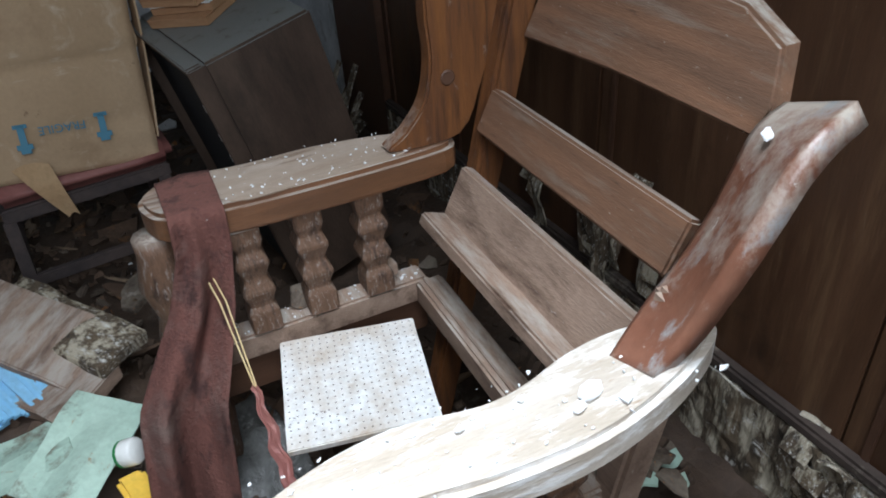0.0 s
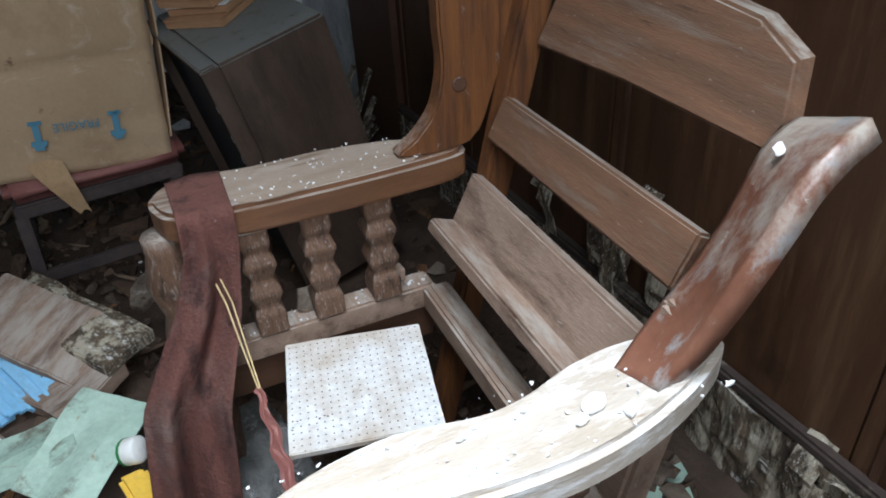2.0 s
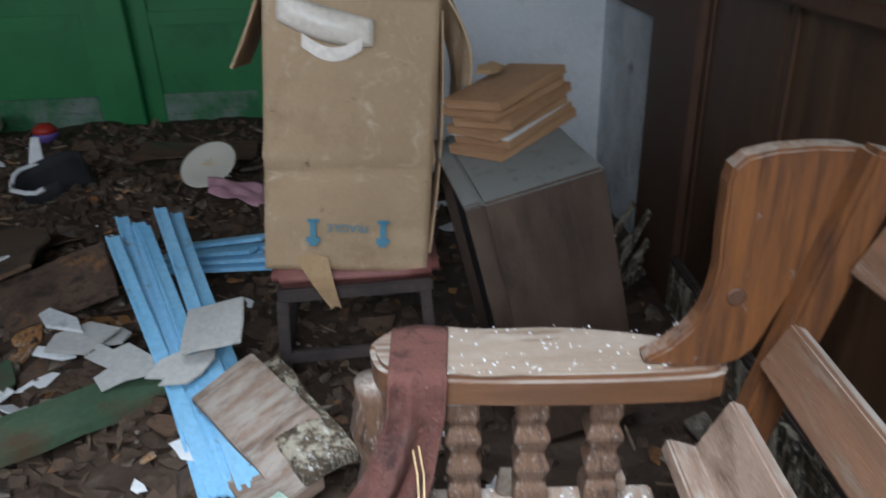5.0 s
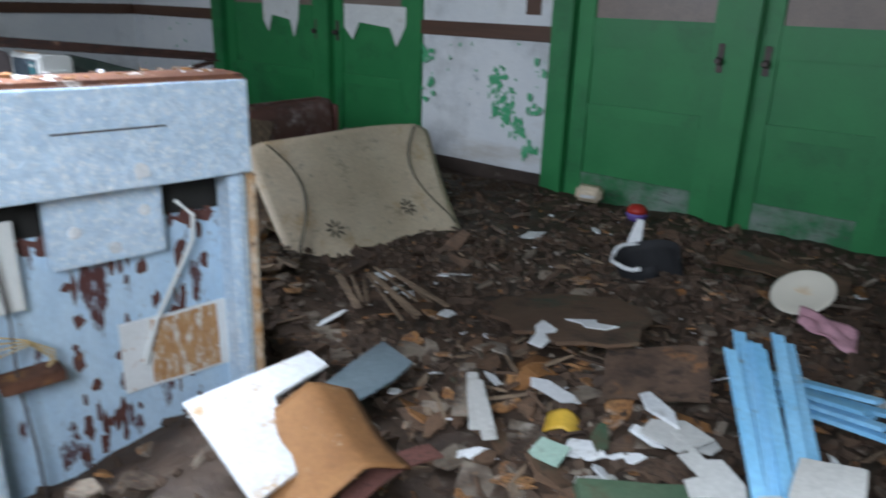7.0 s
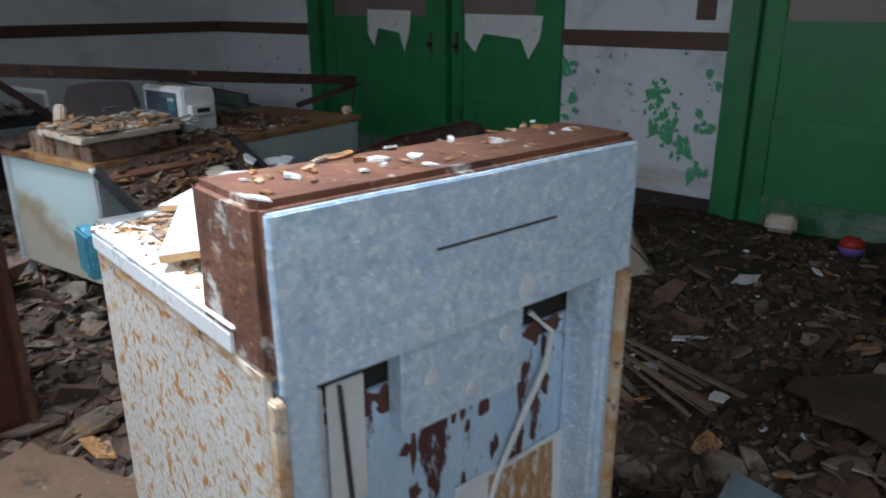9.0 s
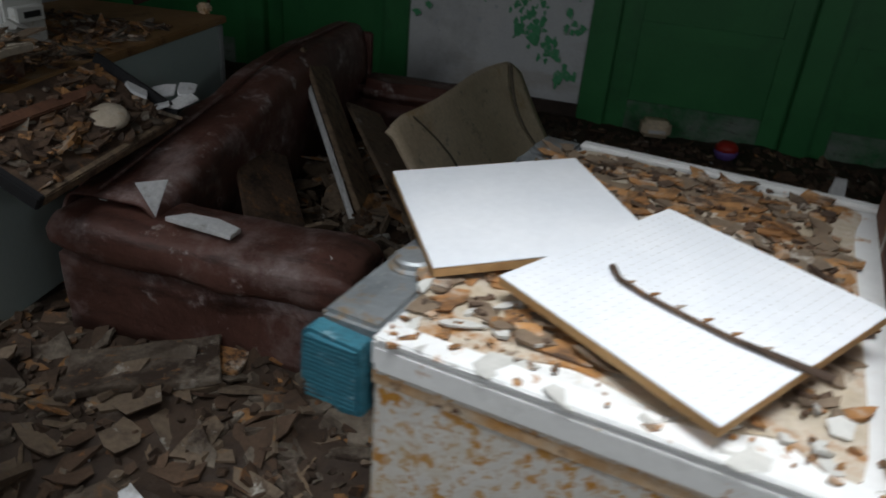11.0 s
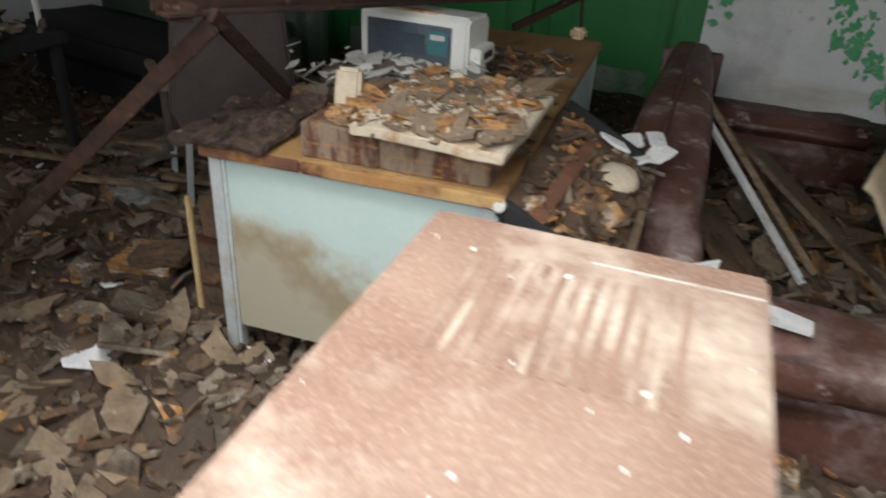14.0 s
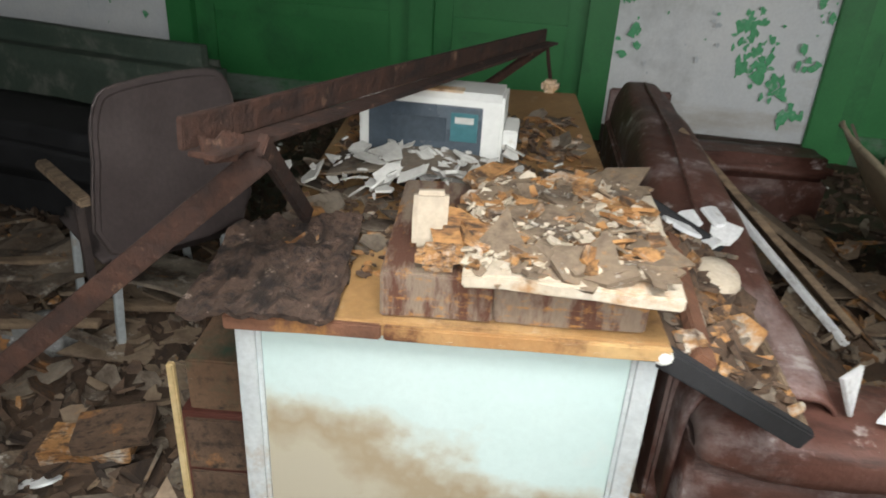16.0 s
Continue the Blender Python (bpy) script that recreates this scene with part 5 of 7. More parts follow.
single("brown_rag", sheet(bmesh.new(), 40, 36, felt_at, 0.012), M["felt"], "matted brown rag sagging over the desk corner", "rag", DM)
rng = random.Random(9)
dspots = [on_desk(rng.uniform(0.02, 0.70), rng.uniform(0.2, 1.2) ** 1.2, 0).translation for k in range(1300)]
dspots = [(p.x, p.y, 0.75 + rng.uniform(0, 0.01)) for p in dspots]
chips("rubble_on_desk", M["chip"], "grey plaster flakes heaped on the desk", dspots[:260], (0.010, 0.065), 0.004, 0.25, 51)
chips("rubble_on_desk", M["orange_chip"], "orange flakes heaped on the desk", dspots[330:600], (0.008, 0.055), 0.004, 0.25, 52)
chips("rubble_on_desk", M["brown_chip"], "brown scraps heaped on the desk", dspots[640:1300], (0.004, 0.022), 0.005, 0.35, 53)
hs = [on_desk(rng.gauss(0.27, 0.12), rng.gauss(0.55, 0.08), 0).translation for k in range(170)]
chips("rubble_on_desk", M["grey_tile"], "pale flakes piled before the terminal", [(p.x, p.y, 0.80 + rng.uniform(0, 0.04)) for p in hs], (0.01, 0.042), 0.004, 0.3, 54)
ss = [on_desk(rng.uniform(0.39, 0.73), rng.uniform(0.0, 0.42), 0).translation for k in range(900)]
ss = [(p.x, p.y, 0.861 + rng.uniform(0, 0.006)) for p in ss]
chips("rubble_on_slab", M["plate_plaster"], "tan flakes lying on the plaster slab", ss[:120], (0.012, 0.060), 0.005, 0.25, 55)
chips("rubble_on_slab", M["orange_chip"], "orange flakes lying on the plaster slab", ss[260:360], (0.010, 0.052), 0.006, 0.3, 56)
chips("rubble_on_slab", M["slab"], "pale crumbs lying on the plaster slab", ss[400:], (0.002, 0.014), 0.004, 0.3, 57)

tray = thing("typing_shelf", on_desk(0.735, 0.03, 0.722, 0, 3, 28.5), "black-edged pull-out shelf hanging off the desk", "shelf")
part("board", box(0.0, 0.31, 0.0, 0.62, -0.02, 0.0, 0.003), M["brown_chip"], tray)
part("edge", box(0.0, 0.325, -0.025, 0.0, -0.03, 0.012, 0.004), M["black"], tray, "black metal edge")
part("edge", box(0.305, 0.325, 0.0, 0.62, -0.03, 0.010, 0.004), M["splinter"], tray)
part("edge", box(0.0, 0.31, 0.62, 0.64, -0.03, 0.03, 0.004), M["black"], tray)
part("slat", box(0.06, 0.10, 0.0, 0.5, 0.0, 0.025, 0.004, pose(0, 0, 0, 0, 0, -4)), M["rust"], tray)
bm = lathe(bmesh.new(), [(0.016, 0), (0.016, 0.012), (0.01, 0.015)], 12)
bm.transform(pose(-0.005, -0.025, 0.0, 90, 0, 0))
part("bolt", bm, M["white_plastic"], tray)
TM = on_desk(0.735, 0.03, 0.722, 0, 3, 28.5)
ts = [TM @ Vector((rng.uniform(0.03, 0.30), rng.uniform(0.02, 0.6), 0.008)) for k in range(200)]
chips("rubble_on_shelf", M["brown_chip"], "brown scraps lying on the hanging shelf", ts[:80], (0.01, 0.07), 0.007, 0.4, 58)
chips("rubble_on_shelf", M["orange_chip"], "orange flakes lying on the hanging shelf", ts[80:140], (0.012, 0.05), 0.007, 0.4, 59)
chips("rubble_on_shelf", M["chip"], "grey flakes lying on the hanging shelf", ts[140:], (0.01, 0.035), 0.006, 0.4, 60)
single("bowl_shard", lathe(bmesh.new(), [(0.055, 0.0), (0.06, 0.012), (0.05, 0.03), (0.02, 0.034)], 18), M["slab"], "dusty round cup upturned on the shelf", "cup", TM @ pose(0.22, 0.40, 0.008, 12, -20, 0), smooth=True)

# ---- bent iron frame over the desk ----
iron = thing("iron_frame", pose(-4.227, 0.488, 0.0), "bent rusty iron frame leaning over the desk", "iron frame")
J, T = Vector((0, 0, 1.085)), Vector((0.078, 1.864, 0.922))
b1 = beam(bmesh.new(), J + Vector((-0.03, -0.06, 0.005)), T, 0.012, 0.046)
beam(b1, J + Vector((0.0, -0.06, -0.022)), T + Vector((0.03, 0, -0.024)), 0.045, 0.008)
part("top_beam", b1, M["rust_dark"], iron, "rusty angle iron beam")
lg = beam(bmesh.new(), J + Vector((0.03, 0.04, -0.05)), Vector((-1.027, -0.264, 0.07)), 0.042, 0.012, (0, 1, 0.3))
part("leg", lg, M["rust_dark"], iron, "rusty leg of the frame")
part("brace", beam(bmesh.new(), J + Vector((0.03, 0.04, -0.03)), Vector((-0.075, 0.356, 0.79)), 0.034, 0.016, (1, 0, 0)), M["rust_dark"], iron)
part("brace", beam(bmesh.new(), T + Vector((0.01, -0.03, -0.03)), T + Vector((-0.12, -0.33, -0.13)), 0.02, 0.03), M["rust_dark"], iron)
part("gusset", prism(bmesh.new(), [(-0.03, -0.018), (0.02, -0.026), (0.045, 0.006), (0.012, 0.02), (-0.006, 0.01), (-0.03, 0.022)], 0.008, pose(J.x, J.y - 0.02, J.z - 0.02, 75, 0, 75), 0.001), M["rust_dark"], iron)
part("hook", tube(bmesh.new(), [T + Vector((0.015, -0.02, -0.02)), T + Vector((0.03, -0.04, -0.08)), T + Vector((0.06, -0.09, -0.16))], 0.007, 7), M["rust_dark"], iron)
part("lump", box(-0.03, 0.03, -0.025, 0.025, 0, 0.045, 0.012, pose(T.x + 0.06, T.y - 0.11, 0.748), 2, 0.008), M["edge_rust"], iron)

# ---- brown metal cabinet ----
CM = pose(-3.402, 0.217, 0.03, 0, 0, 13.2)
bc = thing("metal_cabinet", CM, "brown metal cabinet with louvred top, dusty", "cabinet")
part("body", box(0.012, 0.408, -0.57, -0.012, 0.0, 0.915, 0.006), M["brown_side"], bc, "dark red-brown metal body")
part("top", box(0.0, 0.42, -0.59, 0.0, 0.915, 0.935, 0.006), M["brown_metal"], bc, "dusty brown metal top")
for k in range(13):
    part("louvre", box(0.09 + k * 0.02, 0.101 + k * 0.02, -0.30, -0.09, 0.933, 0.9370, 0.002), M["brown_metal"], bc)
part("crease", box(0.22, 0.415, -0.061, -0.057, 0.934, 0.9365, 0.001), M["grey_tile"], bc)
part("door_panel", box(0.408, 0.416, -0.54, -0.05, 0.05, 0.88, 0.003), M["brown_side"], bc)
part("corner_post", box(0.395, 0.418, -0.03, -0.004, 0.0, 0.913, 0.004), M["rust"], bc)
cs = [CM @ Vector((rng.uniform(0.02, 0.40), rng.uniform(-0.56, -0.02), 0.938)) for k in range(16)]
chips("crumbs_on_cabinet", M["white_chip"], "white crumbs lying on the cabinet top", cs, (0.001, 0.006), 0.003, 0.2, 62)
single("metal_sheet", box(-0.2, 0.2, -0.25, 0.25, 0, 0.02, 0.004, cuts=2, wob=0.006), M["brown_metal"], "fallen brown metal sheet on the rubble", "sheet", pose(-3.857, 0.224, 0.20, 8, -38, 14))

# ---- sofa ----
SM = pose(-3.50, 0.92, 0.03, 0, 0, 12.5)
sofa = thing("vinyl_sofa", SM, "collapsed brown vinyl sofa full of fallen boards", "sofa")


def cushion(x0, x1, y0, y1, z0, z1, sag=0.02, seed=0, m=None, r=0.04):
    bm = box(x0, x1, y0, y1, z0, z1, min(r, (z1 - z0) * 0.45, (x1 - x0) * 0.45, (y1 - y0) * 0.45), None, 4, sag, seed)
    if m is not None:
        bm.transform(m)
    return bm


part("arm_base", box(0.04, 0.93, 0.015, 0.22, 0.02, 0.30, 0.012, None, 3, 0.01), M["vinyl"], sofa, "torn brown vinyl arm side", smooth=True)


def pad_at(u, v):
    """A slack padded arm, rounded in section and at both ends, sagging in the middle."""
    a = 2 * math.pi * v
    e = max(0.0, 1 - abs(2 * u - 1) ** 9) ** 0.5
    c, d = math.cos(a), math.sin(a)
    y = 0.118 + 0.140 * math.copysign(abs(c) ** 0.55, c) * (0.8 + 0.2 * e)
    z = 0.372 - 0.02 * u - 0.012 * math.sin(u * 3.14) + 0.070 * math.copysign(abs(d) ** 0.6, d) * (0.25 + 0.75 * e)
    w = noise.noise(Vector((u * 5, c * 1.2, d * 1.2 + 4))) + 0.4 * noise.noise(Vector((u * 14, c * 3, d * 3)))
    return Vector((0.03 + 0.92 * u, y + 0.010 * w, z + 0.012 * w))


part("arm_pad", sheet(bmesh.new(), 48, 28, pad_at, 0.003), M["vinyl"], sofa, "slack brown vinyl arm pad with white scuffs and painted-in sheen", smooth=True)
part("arm_base", box(0.25, 0.95, 1.86, 2.06, 0.02, 0.30, 0.012, None, 3, 0.01), M["vinyl"], sofa, smooth=True)
part("arm_pad", cushion(0.25, 0.97, 1.84, 2.08, 0.29, 0.40, 0.015, 7), M["vinyl"], sofa, smooth=True)
part("front_rail", box(0.86, 0.92, 0.22, 1.86, 0.02, 0.16, 0.006), M["splinter"], sofa)
part("seat_base", box(0.1, 0.88, 0.22, 1.86, 0.04, 0.12, 0.006), M["brown_chip"], sofa)
part("back_frame", box(0.0, 0.12, 0.18, 2.04, 0.02, 0.46, 0.01), M["vinyl"], sofa)


def back_at(u, v):
    """Brown vinyl back: a padded ridge, sunk towards one end."""
    y = 0.08 + 1.96 * u
    top = 0.46 + 0.17 * min(1, u * 1.6) + 0.012 * noise.noise(Vector((u * 9, v * 3, 2)))
    a = v * math.pi
    c = math.cos(a)
    x = 0.13 - 0.115 * math.copysign(abs(c) ** 0.45, c) + (0.10 * (1 - u) if v > 0.5 else 0) + 0.014 * noise.noise(Vector((u * 6, v * 5, 5)))
    z = 0.12 + (top - 0.12) * min(1.0, math.sin(a) ** 0.35)
    return Vector((x, y, z))


part("backrest", sheet(bmesh.new(), 40, 22, back_at, 0.01), M["vinyl"], sofa, "sunken brown vinyl backrest", smooth=True)
part("back_seam", tube(bmesh.new(), [(0.14, 0.1 + 1.9 * k / 12, 0.47 + 0.17 * min(1, (k / 12) * 1.6)) for k in range(13)], 0.007, 6), M["vinyl"], sofa)
part("back_end", box(0.0, 0.27, 2.035, 2.05, 0.05, 0.60, 0.01), M["vinyl"], sofa)


def plank_between(a, b, w, t, material, label, up=(0, 0, 1), name="fallen_board", group="boards fallen on the sofa"):
    a, b = Vector(a), Vector(b)
    mid = (a + b) / 2
    bm = beam(bmesh.new(), a - mid, b - mid, w, t, up)
    return single(name, bm, material, label, "board", pose(*mid), group=group)


plank_between((-3.60, 2.36, 0.62), (-2.98, 1.86, 0.22), 0.16, 0.022, M["splinter"], "brown fibreboard leaning on the sofa back", (1, 0, 0.4))
plank_between((-3.56, 2.24, 0.58), (-3.02, 1.80, 0.22), 0.02, 0.024, M["white_chip"], "pale splintered strip leaning on the sofa back", (0, 0, 1))
plank_between((-3.38, 2.42, 0.42), (-2.74, 1.86, 0.22), 0.17, 0.02, M["plate_plaster"], "grey fibreboard leaning across the sofa seat", (0.3, 0.3, 1))
plank_between((-3.40, 1.75, 0.42), (-3.02, 1.40, 0.26), 0.22, 0.02, M["brown_chip"], "dark brown board on the sofa seat", (0.5, 0.2, 1))
plank_between((-2.86, 1.96, 0.26), (-2.50, 1.55, 0.12), 0.09, 0.016, M["plate_plaster"], "pale board sliding off the sofa seat", (0.2, 0.2, 1))
plank_between((-2.95, 2.10, 0.24), (-2.62, 1.72, 0.16), 0.07, 0.018, M["orange_chip"], "orange splintered board on the sofa seat", (0.2, 0.2, 1))
rng = random.Random(14)
fs = [SM @ Vector((rng.uniform(0.2, 0.9), rng.uniform(0.25, 1.8), 0.14)) for k in range(420)]
fs = [(p.x, p.y, 0.14 + rng.uniform(0, 0.05)) for p in fs]
chips("rubble_on_sofa", M["plate_plaster"], "plaster pieces piled on the sofa seat", fs[:210], (0.015, 0.09), 0.009, 0.4, 71)
chips("rubble_on_sofa", M["brown_chip"], "fibreboard scraps piled on the sofa seat", fs[210:350], (0.015, 0.055), 0.008, 0.4, 72)
chips("rubble_on_sofa", M["orange_chip"], "orange flakes piled on the sofa seat", fs[350:], (0.012, 0.04), 0.007, 0.4, 73)

ps = [SM @ Vector((rng.uniform(0.30, 1.0), rng.uniform(0.30, 1.5), 0.0)) for k in range(150)]
chips("rubble_on_sofa", M["plate_plaster"], "broad pale plates heaped on the sofa seat", [(p.x, p.y, 0.19 + rng.uniform(0, 0.07)) for p in ps[:90]], (0.03, 0.10), 0.010, 0.4, 74)
chips("rubble_on_sofa", M["orange_chip"], "orange splintered pieces heaped on the sofa seat", [(p.x, p.y, 0.19 + rng.uniform(0, 0.07)) for p in ps[90:]], (0.02, 0.07), 0.008, 0.4, 75, long=1.8)


def fragment(x, y, z, w, h, rz, rx, ry, material, label, thick=0.012, seed=0, n=6, jag=0.2, name="plaster_fragment", group="fallen plaster fragments", cat="fragment"):
    r = random.Random(seed * 17 + 3)
    bm = prism(bmesh.new(), shard_outline(r, w, h, n, jag), thick, None, min(0.002, thick * 0.3))
    return single(name, bm, material, label, cat, pose(x, y, z, rx, ry, rz), group=group)


fragment(-3.20, 1.075, 0.53, 0.10, 0.13, 55, 75, 0, M["white_chip"], "white plaster triangle leaning on the sofa arm", 0.012, 1, 3, 0.1)
bm = prism(bmesh.new(), [(-0.10, -0.025), (0.10, -0.02), (0.10, 0.03), (0.02, 0.045), (-0.06, 0.03)], 0.016, None, 0.002)
single("plaster_fragment", bm, M["white_chip"], "flat white plaster piece on the sofa arm", "fragment", pose(-3.04, 1.09, 0.465, 0, 4, 8), group="fallen plaster fragments")
fragment(-3.36, 1.05, 0.48, 0.04, 0.03, 20, 0, 0, M["white_chip"], "white crumb on the sofa arm", 0.015, 2)
fragment(-2.69, 1.16, 0.435, 0.06, 0.035, 30, 10, 0, M["white_chip"], "white crumb on the sofa arm", 0.015, 3)
for k, (dx, dy) in enumerate(((0, 0), (0.05, 0.05), (-0.04, 0.06), (0.02, 0.10), (-0.06, -0.03))):
    fragment(-3.52 + dx, 1.42 + dy, 0.63 + 0.012 * k, 0.10, 0.07, 40 * k, 12, -15, M["white_chip"], "white plaster scrap on the sofa back", 0.01, 10 + k, 7, 0.3)

# ---- moulded seat panel ----
AREA = PLAIN
YM = pose(-2.56, 2.715, 0.0, 0, 0, -8.3)


def seat_at(u, v):
    """A bent panel, its foot swept forward and its rim turned at one side."""
    y = -0.62 + 1.24 * u - 0.12 * (1 - v) * u + 0.02 * (1 - v)
    c = v * v * (3 - 2 * v)
    x = 0.14 - 0.36 * v + 0.09 * (1 - v) ** 3 + 0.03 * math.sin(u * 6.2)
    z = 0.03 + 0.56 * v + 0.02 * math.sin(u * 3.1)
    if v > 0.9:
        z -= (0.05 * max(0, abs(u - 0.5) - 0.44) * 12) * (v - 0.9) * 10
    return Vector((x, y, z))


sp = thing("seat_panel", YM, "stained cream moulded seat panel with dark flowers", "seat panel")
part("shell", sheet(bmesh.new(), 26, 20, seat_at, 0.016), M["ply"], sp, smooth=True)
for u0, u1 in ((0.10, 0.22), (0.80, 0.93)):
    for off in (0.0,):
        pts = [seat_at(min(0.97, max(0.03, 0.5 + (1 if u0 > 0.5 else -1) * (0.41 - 0.10 * math.sin(k / 10 * 3.6) + 0.03 * k / 10))), 0.96 - 0.9 * k / 10) + Vector((0.016, 0, 0.013)) for k in range(11)]
        part("streak", tube(bmesh.new(), pts, 0.009, 6, 0.4), M["ply_dark"], sp, "dark moulded groove")
for u0, v0 in ((0.25, 0.22), (0.72, 0.24)):
    c = seat_at(u0, v0) + Vector((0.018, 0, 0.015))
    n = (seat_at(u0 + 0.01, v0) - seat_at(u0, v0)).cross(seat_at(u0, v0 + 0.01) - seat_at(u0, v0)).normalized()
    n = n if n.x > 0 else -n
    c = seat_at(u0, v0) + n * 0.018
    q = n.to_track_quat("Z", "Y").to_matrix().to_4x4()
    for k in range(8):
        pet = prism(bmesh.new(), smooth_line([(0.012, 0), (0.035, 0.008), (0.058, 0), (0.035, -0.008)], 3), 0.0015, Matrix.Translation(c) @ q @ pose(0, 0, 0, 0, 0, 45 * k), 0)
        part("petal", pet, M["ply_dark"], sp)

# ---- cardboard box on a chair ----
bc2 = thing("side_chair", pose(0.33, 1.77, 0.0, 0, 0, 4), "old chair with faded red seat under a box", "chair")
part("seat", cushion(-0.2, 0.21, -0.2, 0.2, 0.385, 0.44, 0.006, 2, None, 0.02), M["pink_seat"], bc2, smooth=True)
part("seat_frame", box(-0.19, 0.19, -0.19, 0.19, 0.35, 0.385, 0.005), M["old_metal"], bc2)
for x in (-0.18, 0.17):
    for y in (-0.18, 0.18):
        part("leg", beam(bmesh.new(), (x, y, 0.36), (x * 1.12, y * 1.15, 0.0), 0.028, 0.028, (0, 1, 0)), M["old_metal"], bc2)
part("stretcher", box(-0.18, 0.18, -0.2, -0.18, 0.18, 0.21, 0.004), M["old_metal"], bc2)
part("stretcher", box(-0.2, -0.18, -0.18, 0.18, 0.16, 0.185, 0.004), M["old_metal"], bc2)

BM = pose(0.135, 1.575, 0.447, -9, 6.0, 3)
cb = thing("cardboard_box", BM, "open damp cardboard box with torn flaps", "box")
W, D, H = 0.385, 0.33, 0.63


def wall_sheet(p, du, dv, bulge, seed):
    return lambda u, v: Vector(p) + Vector(du) * u + Vector(dv) * v + Vector(bulge) * (math.sin(math.pi * u) * math.sin(math.pi * v) + 0.35 * noise.noise(Vector((u * 4, v * 6, seed))) + 0.35 * noise.noise(Vector((u * 1.2, v * 14, seed))) - 0.6 * math.exp(-((v - 0.36 - 0.05 * u) / 0.03) ** 2) + 0.4 * math.exp(-((v - 0.42) / 0.03) ** 2))


part("front", sheet(bmesh.new(), 22, 44, wall_sheet((0, 0, 0), (W, 0, 0), (0, 0, H), (0, -0.018, 0), 1), 0.005), M["cardboard"], cb, "creased front of the box", smooth=True)
part("back", sheet(bmesh.new(), 8, 8, wall_sheet((0, D, 0), (W, 0, 0), (0, 0, H + 0.05), (0, 0.01, 0), 2), 0.005), M["cardboard_in"], cb, smooth=True)
part("side", sheet(bmesh.new(), 8, 14, wall_sheet((0, 0, 0), (0, D, 0), (0, 0, H), (-0.012, 0, 0), 3), 0.005), M["cardboard"], cb, smooth=True)
part("side", sheet(bmesh.new(), 8, 14, wall_sheet((W, 0, 0), (0, D, 0), (0, 0, H), (0.02, 0, 0), 4), 0.005), M["cardboard"], cb, smooth=True)
part("base", box(0, W, 0, D, 0.0, 0.006, 0.001), M["cardboard"], cb)
part("flap", sheet(bmesh.new(), 6, 8, lambda u, v: Vector((-0.005 - 0.05 * v - 0.02 * v * v, 0.02 + (D - 0.04) * u, H - 0.17 * v + 0.03 * (1 - v))), 0.005), M["cardboard"], cb, "torn side flap hanging down")
part("flap", sheet(bmesh.new(), 6, 10, lambda u, v: Vector((W + 0.005 + 0.13 * v * (1 - 0.45 * v) + 0.012 * math.sin(u * 7 + v * 3), -0.01 + (D * 0.9) * u, H - (0.20 + 0.10 * u) * v + 0.02 + 0.01 * math.sin(u * 9))), 0.005), M["cardboard"], cb, "torn side flap hanging down")
part("flap", sheet(bmesh.new(), 6, 8, lambda u, v: Vector((W + 0.006 + 0.014 * math.sin(v * 3.1), -0.012 + 0.08 * u, H - 0.02 - 0.56 * v)), 0.004), M["cardboard"], cb, "peeling edge of the box side")
part("back_flap", sheet(bmesh.new(), 12, 6, lambda u, v: Vector((0.01 + (W + 0.06) * u, D - 0.02 + 0.05 * v, H + 0.03 + 0.06 * v - 0.02 * math.sin(u * 9))), 0.005), M["cardboard_in"], cb)
part("tape", sheet(bmesh.new(), 14, 6, lambda u, v: Vector((0.03 + 0.21 * u, -0.020 - 0.012 * math.sin(u * 3.1) * math.sin(v * 3.1), H - 0.005 - 0.075 * v * (0.75 + 0.25 * math.sin(u * 3.1)) - 0.045 * u)), 0.002), M["tape"], cb, "pale shiny paper tape", smooth=True)
part("tape", sheet(bmesh.new(), 12, 4, lambda u, v: Vector((0.085 + 0.13 * u, -0.024, H - 0.085 - 0.03 * v - 0.028 * math.sin(u * 3.1))), 0.002), M["tape"], cb, "pale crescent of torn tape")
for k in range(9):
    part("torn_scrap", sheet(bmesh.new(), 3, 3, lambda u, v: Vector((0.2 + 0.022 * k + 0.03 * u, 0.02 + 0.02 * k, H - 0.02 + 0.05 * v * (0.5 + (k * 37 % 10) / 10) + 0.01 * u)), 0.003), M["cardboard_in"], cb)
part("torn_flap", sheet(bmesh.new(), 5, 10, lambda u, v: Vector((0.11 + 0.06 * v + (u - 0.5) * (0.075 - 0.05 * v), -0.025 - 0.01 * math.sin(v * 4), 0.035 - 0.13 * v + 0.01 * math.sin(u * 3))), 0.003), M["cardboard_in"], cb, "torn tongue of cardboard")
for x in (0.112, 0.275):
    for (a0, a1, z0, z1) in ((-0.007, 0.007, 0.085, 0.128), (-0.016, 0.016, 0.075, 0.086), (-0.01, 0.01, 0.066, 0.075), (-0.014, 0.014, 0.122, 0.130)):
        part("printed_mark", box(x + a0, x + a1, -0.0245, -0.0195, z0, z1, 0), M["blue_ink"], cb)
fc = bpy.data.curves.new("print", "FONT")
fc.body, fc.size, fc.align_x, fc.extrude = "FRAGILE", 0.026, "CENTER", 0.0006
fob = new("printed_word", fc)
fob.data.materials.append(M["blue_ink"])
fob.parent = cb
fob.matrix_local = pose(0.193, -0.0255, 0.119, 90, 180, 0)

